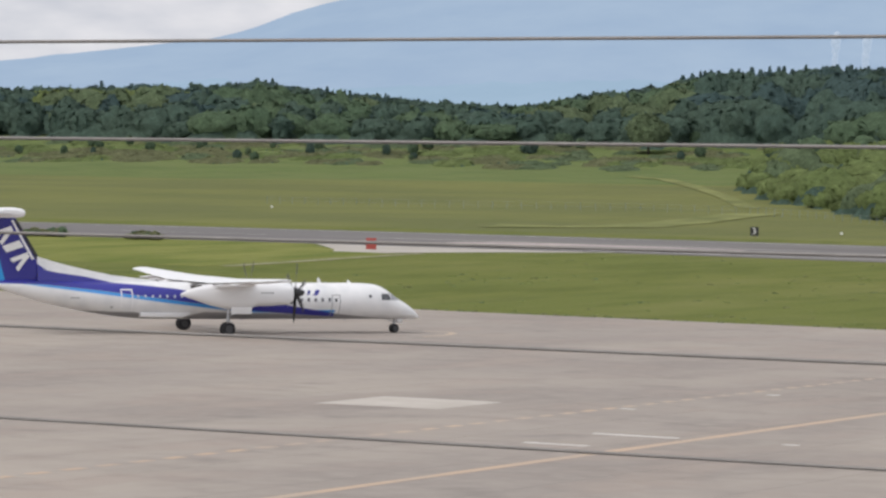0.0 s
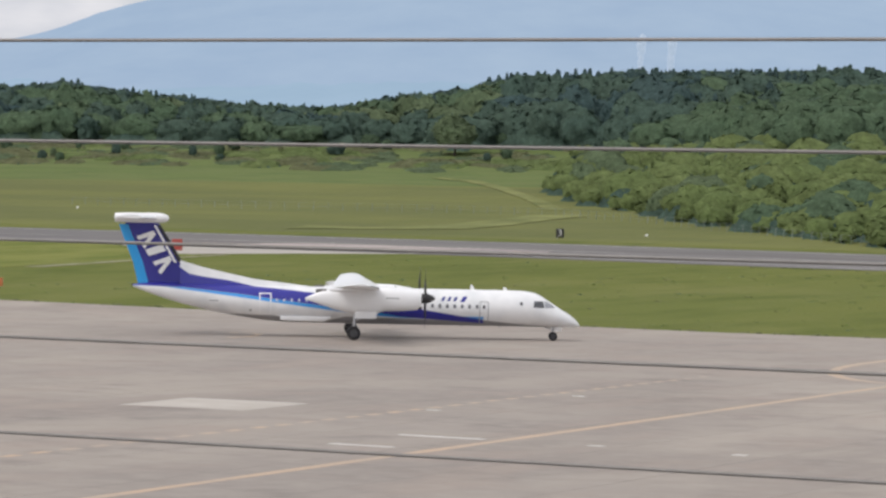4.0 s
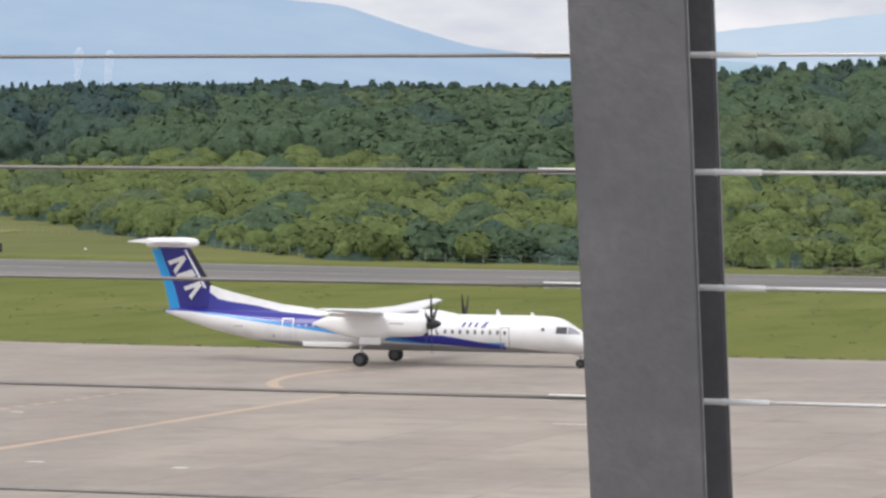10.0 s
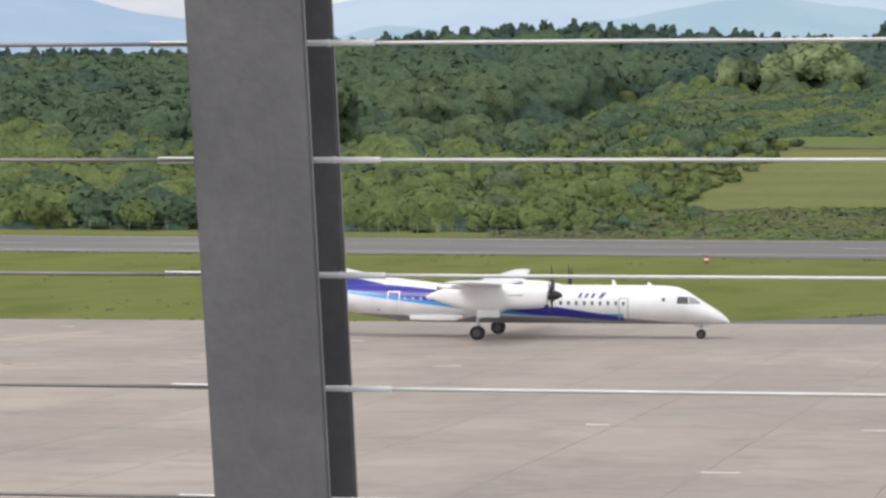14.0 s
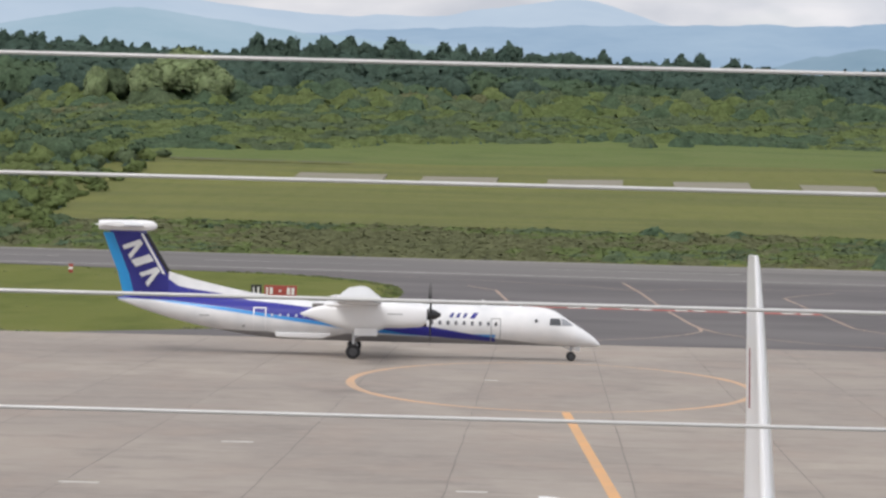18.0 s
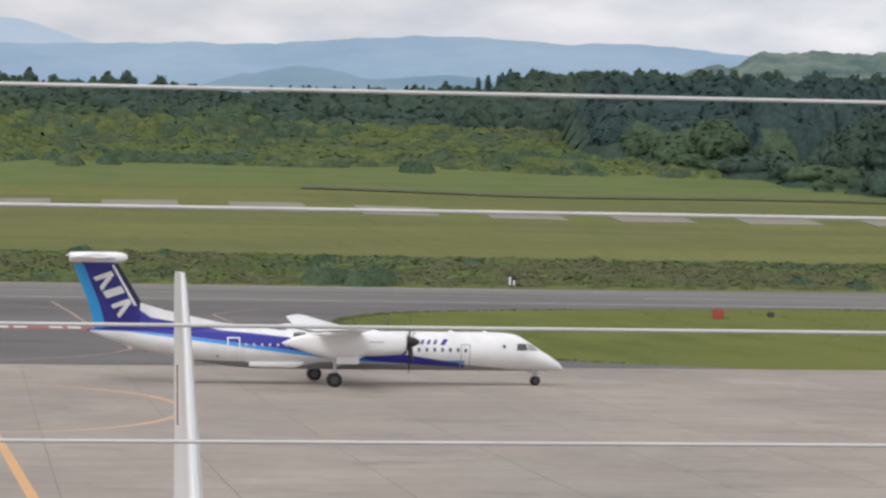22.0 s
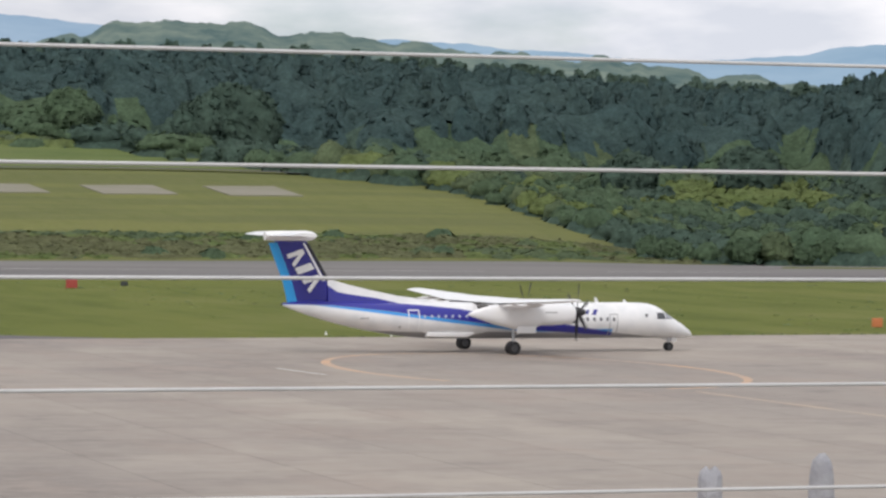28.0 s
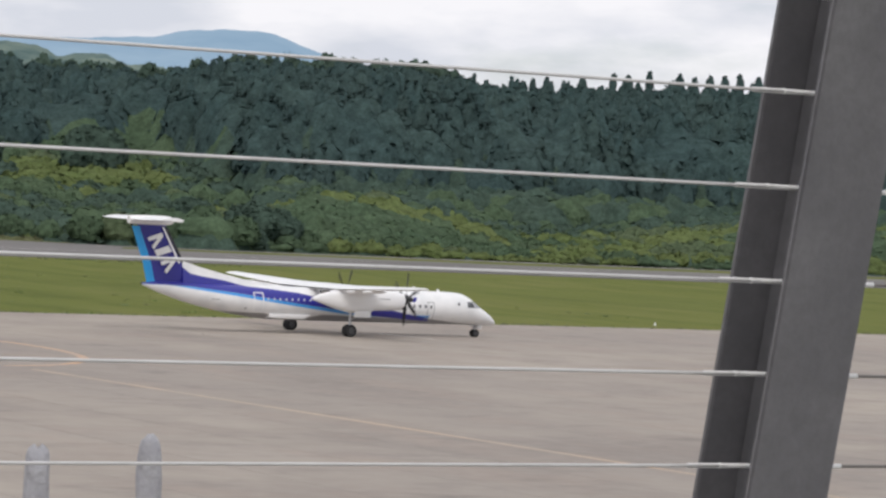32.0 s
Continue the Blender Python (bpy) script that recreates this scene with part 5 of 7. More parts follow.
def board(name, x, y, w, h, material, label, face=(), legs=2, turn=0.0, clear=0.18, category="sign"):
    ob = tagged(new(name), label, category)
    ob.matrix_basis = pose(x, y, terrain(x, y) - 0.04, 0, 0, turn)
    bm = bmesh.new()
    box(bm, -w / 2, w / 2, -0.12, 0.12, clear, clear + h, 0.02)
    part("panel", bm, material, ob)
    for k in range(legs):
        lx = (k / max(1, legs - 1) - 0.5) * w * 0.7 if legs > 1 else 0
        bm = bmesh.new()
        box(bm, lx - 0.04, lx + 0.04, -0.05, 0.05, 0, clear + 0.02, 0.005)
        part("leg", bm, STEEL, ob)
    for u0, u1, v0, v1 in face:
        bm = bmesh.new()
        box(bm, u0 * w, u1 * w, -0.128, -0.118, clear + v0 * h, clear + v1 * h)
        part("sign_bar", bm, SIGNWHITE, ob)
    return ob


def word(text, size, material, at, parent, name):
    cu = bpy.data.curves.new(name, "FONT")
    cu.body, cu.size, cu.extrude = text, size, 0.006
    cu.align_x, cu.align_y = "CENTER", "CENTER"
    tmp = bpy.data.objects.new(name, cu)
    scene.collection.objects.link(tmp)
    me = bpy.data.meshes.new_from_object(tmp)
    bpy.data.objects.remove(tmp)
    me.materials.clear()
    me.materials.append(material)
    ob = new(name, me)
    ob.parent = parent
    ob.matrix_basis = at
    return ob


def signs():
    s = board("distance_sign", -206.8, 441, 1.15, 1.25, SIGNBLACK, "black runway distance sign with a white 3", turn=20)
    word("3", 1.25, SIGNWHITE, pose(0, -0.13, 0.80, 90), s, "sign_figure")
    board("distance_sign", 68.3, 437.6, 1.05, 1.3, SIGNBLACK, "black runway distance sign with white bars", face=((-0.38, -0.1, 0.1, 0.9), (0.12, 0.36, 0.1, 0.6)), turn=-8)
    board("holding_sign", -23.8, 309, 2.9, 1.0, SIGNRED, "red mandatory holding sign with white bars", face=((-0.44, -0.38, 0.2, 0.8), (-0.33, -0.24, 0.2, 0.8), (-0.05, 0.02, 0.42, 0.58), (0.2, 0.3, 0.2, 0.8), (0.34, 0.43, 0.2, 0.8)), legs=3)
    board("taxiway_sign", -26.0, 309.3, 0.95, 1.0, SIGNBLACK, "small black taxiway sign with white bars", face=((-0.3, -0.18, 0.2, 0.8), (0.1, 0.3, 0.2, 0.8)))
    board("marker_board", -217.4, 355.3, 1.25, 1.35, SIGNRED, "red marker board on the grass by the pale stub", turn=25, clear=0.06)
    board("marker_board", 76.9, 353, 1.2, 0.95, SIGNRED, "red marker board on the grass by the runway", turn=-10, clear=0.06)
    board("marker_post", -49.2, 356, 0.45, 0.9, SIGNRED, "narrow red and white marker post", face=((-0.5, 0.5, 0.38, 0.66),), legs=1, clear=0.05, category="marker")
    board("equipment_box", 84.0, 359.5, 0.75, 0.5, DARKBOX, "small dark equipment box on the grass", legs=2, clear=0.06, category="box")
    board("marker_board", -183.5, 268, 1.0, 0.8, ORANGE, "orange marker board on the grass", turn=30, clear=0.05)
    board("marker_board", 126.0, 263, 0.9, 0.75, ORANGE, "orange marker board on the grass", turn=-25, clear=0.05)
    for x, y, w, h in ((-320.6, 491.5, 0.36, 0.34), (-199.3, 454.2, 0.32, 0.3)):
        board("field_marker", x, y, w, h, SIGNWHITE, "small white field marker on the far grass", legs=1, clear=0.05, category="marker")
    for x, y in ((79.6, 251.2), (167.8, 259.5), (74.8, 252.6)):
        light = tagged(new("edge_light"), "small white edge light at the grass", "light", group="edge lights of the apron")
        light.location = (x, y, terrain(x, y) - 0.04)
        bm = bmesh.new()
        tube(bm, (0, 0, 0), (0, 0, 0.12), 0.11, 0.09, n=14)
        part("base", bm, SIGNWHITE, light)
        bm = bmesh.new()
        tube(bm, (0, 0, 0.12), (0, 0, 0.28), 0.07, 0.05, n=12)
        part("lens", bm, PANELWHITE, light)


signs()

# ---- the airfield's perimeter fence beyond the runway ----
def perimeter_fence():
    line = [(-335, 512), (-300, 511), (-262, 514), (-240, 510), (-210, 489), (-180, 462), (-163, 448), (-154, 445.5), (-142, 444), (-128, 441.5), (-70, 440.5)]
    grey = mat("pale_fence_paint", (0.25, 0.29, 0.25), 0.6, var=0.4, scale=0.5)
    ob = tagged(new("perimeter_fence"), "low pale wire fence with many thin posts on the far grass", "fence")
    me = bpy.data.meshes.new("fence_stake")
    w, h = 0.032, 1.3
    me.from_pydata([(sx * w, sy * w, z) for z in (-0.2, h) for sx, sy in ((-1, -1), (1, -1), (1, 1), (-1, 1))], [], [(0, 1, 5, 4), (1, 2, 6, 5), (2, 3, 7, 6), (3, 0, 4, 7), (4, 5, 6, 7)])
    me.materials.append(grey)
    feet = []
    for (xa, ya), (xb, yb) in zip(line, line[1:]):
        n = max(1, int(math.hypot(xb - xa, yb - ya) / 2.6))
        feet += [(xa + (xb - xa) * k / n, ya + (yb - ya) * k / n) for k in range(n)]
    for x, y in feet:
        post = new("fence_stake", me)
        post.parent = ob
        post.location = (x, y, terrain(x, y) - 0.04)
    for z in (0.6, 1.22):
        bm = bmesh.new()
        for (xa, ya), (xb, yb) in zip(feet, feet[1:]):
            tube(bm, (xa, ya, terrain(xa, ya) + z), (xb, yb, terrain(xb, yb) + z), 0.012, n=4, caps=False)
        part("fence_wire", bm, grey, ob)


perimeter_fence()

# ---- plants: crowns of many small leaf clumps on lobes ----
def leaf(name, base, other, amount=0.5, broad=0.6):
    """Foliage: broad and leaf-sized changes of tone, a relief of leaf clumps, some light let through."""
    m = mat(name, base, 0.85, var=broad, scale=0.06, tint=other, island=amount, spec=0.1)
    nt = m.node_tree
    N, L = nt.nodes.new, nt.links.new
    b = nt.nodes["Principled BSDF"]
    tc = N("ShaderNodeTexCoord")
    height = None
    col = b.inputs["Base Color"].links[0].from_socket
    for scale, tone, deep in ((0.40, 0.80, 0.16), (1.7, 0.82, 0.09)):
        no, ra, mx = N("ShaderNodeTexNoise"), N("ShaderNodeMapRange"), N("ShaderNodeMix")
        no.inputs["Scale"].default_value, no.inputs["Detail"].default_value, no.inputs["Roughness"].default_value = scale, 3, 0.6
        ra.inputs[1].default_value, ra.inputs[2].default_value = 0.36, 0.64
        ra.inputs[3].default_value, ra.inputs[4].default_value = tone, 2 - tone
        mx.data_type, mx.blend_type = "RGBA", "MULTIPLY"
        mx.inputs[0].default_value = 1.0
        L(tc.outputs["Object"], no.inputs[0])
        L(no.outputs[0], ra.inputs[0])
        L(col, mx.inputs[6])
        L(ra.outputs[0], mx.inputs[7])
        col = mx.outputs[2]
        bu = N("ShaderNodeBump")
        bu.inputs["Strength"].default_value, bu.inputs["Distance"].default_value = 1.0, deep
        L(no.outputs[0], bu.inputs["Height"])
        if height:
            L(height, bu.inputs["Normal"])
        height = bu.outputs[0]
    L(col, b.inputs["Base Color"])
    L(height, b.inputs["Normal"])
    # thin leaves let some light through
    tr, mx = N("ShaderNodeBsdfTranslucent"), N("ShaderNodeMixShader")
    mx.inputs[0].default_value = 0.50
    L(col, tr.inputs[0])
    L(b.outputs[0], mx.inputs[1])
    L(tr.outputs[0], mx.inputs[2])
    L(mx.outputs[0], nt.nodes["Material Output"].inputs[0])
    return m


# dark, mid and conifer greens are lightened and blued: distance haze in the colour
LEAF = [leaf("leaf_dark", (0.088, 0.142, 0.114), (0.116, 0.168, 0.122), 0.14),
        leaf("leaf_mid", (0.112, 0.176, 0.106), (0.144, 0.202, 0.114), 0.14),
        leaf("leaf_bright", (0.176, 0.236, 0.088), (0.226, 0.272, 0.110), 0.14),
        leaf("leaf_olive", (0.140, 0.196, 0.108), (0.176, 0.218, 0.120), 0.14),
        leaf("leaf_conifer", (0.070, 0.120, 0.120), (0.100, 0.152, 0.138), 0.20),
        leaf("leaf_pale", (0.290, 0.370, 0.190), (0.350, 0.410, 0.220), 0.14),
        leaf("leaf_weed", (0.190, 0.208, 0.108), (0.224, 0.232, 0.122), 0.14),
        mat("bark", (0.075, 0.060, 0.048), 0.9, var=0.6, scale=2.0, bump=0.5, bscale=8)]
DARK, MID, BRIGHT, OLIVE, CONIF, PALEL, WEED, BARK = range(8)


def blob_quads():
    """A small ball of quads."""
    vs, fs, seen = [], [], {}
    for axis in range(3):
        for sgn in (-1, 1):
            for i in range(2):
                for j in range(2):
                    q = []
                    for a, b in ((i, j), (i + 1, j), (i + 1, j + 1), (i, j + 1)):
                        p = [0, 0, 0]
                        p[axis], p[(axis + 1) % 3], p[(axis + 2) % 3] = sgn, a - 1, b - 1
                        k = tuple(p)
                        if k not in seen:
                            seen[k] = len(vs)
                            vs.append(Vector(p).normalized()[:])
                        q.append(seen[k])
                    fs.append(q if sgn > 0 else q[::-1])
    return np.array(vs), np.array(fs)


BALL_V, BALL_F = blob_quads()


def cards(rng, c, nrm, size):
    """Leaf clumps: bent four-sided cards at c, facing nrm."""
    n = len(c)
    nrm = nrm / np.linalg.norm(nrm, axis=1)[:, None]
    h = rng.normal(size=(n, 3))
    u = np.cross(nrm, h)
    u /= np.linalg.norm(u, axis=1)[:, None] + 1e-9
    v = np.cross(nrm, u)
    s = size[:, None]
    asp = rng.uniform(0.6, 1.0, (n, 1))
    p0 = c - u * s - v * s * asp * rng.uniform(0.4, 1, (n, 1))
    p1 = c + u * s * rng.uniform(0.5, 1, (n, 1)) - v * s * asp - nrm * s * 0.25
    p2 = c + u * s + v * s * asp * rng.uniform(0.5, 1, (n, 1))
    p3 = c - u * s * rng.uniform(0.4, 1, (n, 1)) + v * s * asp - nrm * s * 0.25
    return np.stack([p0, p1, p2, p3], 1).reshape(-1, 3), np.arange(4 * n).reshape(n, 4)


def join(bits):
    vs, fs, k = [], [], 0
    for v, f in bits:
        vs.append(v)
        fs.append(f + k)
        k += len(v)
    return np.concatenate(vs), np.concatenate(fs)


def lobed(seed, n_lobes, n_cards, size, wide=0.36, low=0.22, flat=1.0):
    """A round crown, one unit high."""
    rng = np.random.default_rng(seed)
    mid = (1 + low) / 2
    hz = (1 - low) / 2
    L = []
    for k in range(n_lobes):
        d = rng.normal(size=3)
        d /= np.linalg.norm(d)
        d[2] = d[2] * 0.8 + 0.15
        q = rng.uniform(0.20, 0.66)
        r = rng.uniform(0.34, 0.52)
        L.append((np.array([d[0] * wide * q, d[1] * wide * q, mid + d[2] * hz * q]), np.array([wide * r * 1.15, wide * r * 1.15, hz * r * flat])))
    bits = [(BALL_V * rad * 0.95 + c, BALL_F) for c, rad in L]
    per = n_cards // n_lobes
    cs, ns = [], []
    for c, rad in L:
        d = rng.normal(size=(per, 3))
        d[:, 2] += 0.25
        d /= np.linalg.norm(d, axis=1)[:, None]
        cs.append(c + d * rad * rng.uniform(0.95, 1.06, (per, 1)))
        ns.append(d / rad * rad.mean() + rng.normal(size=(per, 3)) * 0.28)
    c, nr = np.concatenate(cs), np.concatenate(ns)
    bits.append(cards(rng, c, nr, size * rng.uniform(0.6, 1.3, len(c))))
    return join(bits)


def spire(seed, n_cards, size, wide=0.17, low=0.06):
    """A conifer, one unit high."""
    rng = np.random.default_rng(seed)
    bits = []
    tiers = 6
    for k in range(tiers):
        z = low + (1 - low) * k / tiers
        r = wide * (1 - k / tiers) ** 0.8 + 0.012
        bits.append((BALL_V * np.array([r * 0.8, r * 0.8, 0.10]) + np.array([0, 0, z + 0.06]), BALL_F))
    t = rng.uniform(0, 1, n_cards) ** 1.3
    a = rng.uniform(0, math.tau, n_cards)
    lump = 1 + 0.22 * np.sin(a * 3 + seed) + 0.18 * np.sin(t * 40 + a)
    r = (wide * (1 - t) ** 0.85 + 0.01) * lump * rng.uniform(0.7, 1.1, n_cards)
    c = np.stack([r * np.cos(a), r * np.sin(a), low + (1 - low) * t], 1)
    nr = np.stack([np.cos(a), np.sin(a), 0.6 + 0 * a], 1) + rng.normal(size=(n_cards, 3)) * 0.45
    bits.append(cards(rng, c, nr, size * rng.uniform(0.6, 1.2, n_cards) * (0.5 + 0.5 * (1 - t))))
    bits.append(trunk_quads(0.02, 0.006, 0.98))
    return join(bits)


def trunk_quads(r0, r1, h, lean=0.0):
    v = []
    for z, r in ((0, r0), (h * 0.5, (r0 + r1) / 2), (h, r1)):
        for k in range(5):
            a = k * math.tau / 5
            v.append((r * math.cos(a) + lean * z, r * math.sin(a), z))
    f = [[5 * j + k, 5 * j + (k + 1) % 5, 5 * j + 5 + (k + 1) % 5, 5 * j + 5 + k] for j in range(2) for k in range(5)]
    return np.array(v), np.array(f)


def domes(seed, wide, deep, lobes, n_cards, size, res=0.075):
    """A leafy crown, one unit high: overlapping domes whose sides fall towards the ground."""
    rng = np.random.default_rng(seed)
    L = [(0.0, 0.0, wide, 1.0, deep)]
    for k in range(lobes):
        a, q = rng.uniform(0, math.tau), rng.uniform(0.35, 0.98)
        r = wide * rng.uniform(0.24, 0.55)
        L.append((q * wide * math.cos(a), q * wide * math.sin(a), r, 1.0 - deep * (1 - math.sqrt(1 - q * q)) * rng.uniform(0.55, 0.85), r * rng.uniform(1.2, 2.2)))
    n = int(1.7 * wide / res)
    xs = np.linspace(-1.5 * wide, 1.5 * wide, 2 * n + 1)
    X, Y = np.meshgrid(xs, xs)
    H = np.full(X.shape, -0.02)
    for x, y, r, top, d in L:
        q = ((X - x) ** 2 + (Y - y) ** 2) / (r * r)
        H = np.maximum(H, np.where(q < 1, top - d * (1 - np.sqrt(np.clip(1 - q, 0, 1))), -1))
    V = np.stack([X + rng.uniform(-0.3, 0.3, X.shape) * res, Y + rng.uniform(-0.3, 0.3, X.shape) * res, H], -1).reshape(-1, 3)
    ok = H > 0
    cell = ok[:-1, :-1] | ok[1:, :-1] | ok[:-1, 1:] | ok[1:, 1:]
    J, I = np.nonzero(cell)
    m = 2 * n + 1
    F = np.stack([J * m + I, J * m + I + 1, (J + 1) * m + I + 1, (J + 1) * m + I], 1)
    A, B, C, D = (V[F[:, k]] for k in range(4))
    N = np.cross(C - A, D - B)
    area = np.linalg.norm(N, axis=1)
    N /= area[:, None]
    pick = rng.choice(len(F), n_cards, p=area / area.sum())
    u, v = rng.uniform(0, 1, (n_cards, 1)), rng.uniform(0, 1, (n_cards, 1))
    at = (A[pick] * (1 - u) + B[pick] * u) * (1 - v) + (D[pick] * (1 - u) + C[pick] * u) * v
    sz = size * rng.uniform(0.55, 1.25, n_cards)
    at += N[pick] * (sz * rng.uniform(-0.1, 0.7, n_cards))[:, None]
    used = np.unique(F)
    back = np.zeros(len(V), int)
    back[used] = np.arange(len(used))
    return join([(V[used], back[F]), cards(rng, at, N[pick] + rng.normal(size=(n_cards, 3)) * 0.42, sz)])


def pine(seed):
    """A tall pine: a bare stem under a few ragged tiers, one unit high."""
    rng = np.random.default_rng(seed)
    bits = [trunk_quads(0.018, 0.006, 0.9, rng.uniform(-0.05, 0.05))]
    for z0, z1, w in ((0.40, 0.70, 0.15), (0.55, 0.82, 0.13), (0.68, 0.93, 0.11), (0.80, 1.0, 0.08)):
        v, f = domes(int(rng.integers(1e6)), 0.5, 0.95, 4, 40, 0.18, 0.25)
        a, q = rng.uniform(0, math.tau), rng.uniform(0, 0.07)
        bits.append((v * np.array([2 * w, 2 * w, z1 - z0]) + np.array([q * math.cos(a), q * math.sin(a), z0]), f))
    return join(bits)


def tuft(seed, n, size):
    rng = np.random.default_rng(seed)
    # blades that rise from the ground and lean outwards
    a, q = rng.uniform(0, math.tau, n), 0.5 * rng.uniform(0, 1, n) ** 0.6
    root = np.stack([q * np.cos(a), q * np.sin(a), 0 * a], 1)
    b = rng.uniform(0, math.tau, n)
    lean, tall, wide = rng.uniform(0.05, 0.35, n), rng.uniform(0.45, 1.0, n) * (1.15 - q), size * rng.uniform(0.5, 1.1, n)
    tip = root + np.stack([lean * np.cos(b), lean * np.sin(b), tall], 1)
    side = np.stack([-np.sin(b), np.cos(b), 0 * b], 1) * wide[:, None]
    mid = root * 0.45 + tip * 0.55
    v = np.stack([root - side, root + side, mid + side * 0.8, mid - side * 0.8, mid - side * 0.8, mid + side * 0.8, tip + side * 0.2, tip - side * 0.2], 1).reshape(-1, 3)
    return v, np.arange(8 * n).reshape(2 * n, 4)


SPIRE = [spire(50 + k, 130, 0.062, 0.19 + 0.02 * k) for k in range(4)]
PINE = [pine(70 + k) for k in range(5)]
BUSH = [lobed(90 + k, 4, 104, 0.092, 0.62, -0.1, 1.3) for k in range(5)]
TUFT = [tuft(130 + k, 17, 0.13) for k in range(4)]


def quads_mesh(name, v, f, idx=None, mats=None, nrm=None):
    me = bpy.data.meshes.new(name)
    me.vertices.add(len(v))
    me.vertices.foreach_set("co", np.ascontiguousarray(v, dtype=np.float32).ravel())
    me.loops.add(f.size)
    me.loops.foreach_set("vertex_index", np.ascontiguousarray(f, dtype=np.int32).ravel())
    me.polygons.add(len(f))
    me.polygons.foreach_set("loop_start", np.arange(0, f.size, 4, dtype=np.int32))
    for m in mats or ():
        me.materials.append(m)
    if idx is not None:
        me.polygons.foreach_set("material_index", np.ascontiguousarray(idx, dtype=np.int32))
    me.update(calc_edges=True)
    if nrm is not None:
        me.polygons.foreach_set("use_smooth", np.ones(len(f), dtype=bool))
        nrm = nrm / (np.linalg.norm(nrm, axis=1)[:, None] + 1e-9)
        me.normals_split_custom_set_from_vertices(nrm.astype(np.float32))
    return me


def scatter(name, items, label, category):
    """items: (proto, x, y, width, height, turn, material). One joined mesh."""
    vs, fs, ids, k = [], [], [], 0
    for (v, f), x, y, w, h, a, mi in items:
        c, s = math.cos(a), math.sin(a)
        q = np.empty_like(v)
        q[:, 0] = (v[:, 0] * c - v[:, 1] * s) * w + x
        q[:, 1] = (v[:, 0] * s + v[:, 1] * c) * w + y
        q[:, 2] = v[:, 2] * h + terrain(x, y) - 0.1
        vs.append(q)
        fs.append(f + k)
        ids.append(np.full(len(f), mi))
        k += len(v)
    me = quads_mesh(name, np.concatenate(vs), np.concatenate(fs), np.concatenate(ids), LEAF)
    return tagged(new(name, me), label, category, kind="stuff")


def az_xy(az, y):
    return y * math.tan(radians(az)), y


SKYLINE = [(-45, 1.45), (-37.0, 1.50), (-34.2, 1.62), (-33.3, 1.68), (-32.0, 1.52), (-30.5, 1.38), (-28.9, 1.33), (-28.0, 1.52), (-26.8, 1.74), (-26.0, 1.92), (-24.2, 2.05), (-21, 2.11), (-19.4, 2.11), (-16.5, 2.10), (-15.5, 2.16), (-13.8, 2.30), (-12, 2.45), (-10.3, 2.55), (-8.6, 2.46), (-7.0, 2.38), (-5.5, 2.30), (-4.0, 2.40), (-2.0, 2.42), (0, 2.40), (1.6, 2.32), (3.2, 2.26), (4.6, 2.18), (6.5, 2.22), (8.2, 2.34), (9.0, 2.55), (11.7, 2.58), (13.5, 2.56), (16, 2.50), (18.4, 2.36), (20.5, 2.20), (22.0, 2.08), (24.0, 1.96), (24.8, 1.98), (25.4, 2.20), (26.5, 2.20), (28.2, 2.25), (29.2, 2.15), (30, 2.02), (32, 2.02), (33, 2.08), (35, 2.10), (45, 2.1)]


def height_for(az, x, y, share=1.0):
    r = math.hypot(x, y)
    return (EYE + r * math.tan(radians(soft(az, SKYLINE, 0.25))) * 1.0 - terrain(x, y)) * share


def ground_grid(xs, ys):
    """Heights of the terrain on a grid, sampled every few metres and blended between."""
    cx, cy = np.arange(xs[0] - 8, xs[-1] + 16, 8.0), np.arange(ys[0] - 8, ys[-1] + 16, 8.0)
    t = np.array([[terrain(float(x), float(y)) for x in cx] for y in cy])
    u, v = (xs - cx[0]) / 8, (ys - cy[0]) / 8
    i, j = u.astype(int), v.astype(int)
    fu, fv = (u - i)[None, :], (v - j)[:, None]
    a, b = t[j][:, i], t[j][:, i + 1]
    c, d = t[j + 1][:, i], t[j + 1][:, i + 1]
    return (a * (1 - fu) + b * fu) * (1 - fv) + (c * (1 - fu) + d * fu) * fv


LIGHTWARD = np.array([0.0, -0.30, 0.75])     # bends leaf shading normals up and towards the deck, lightening crown sides


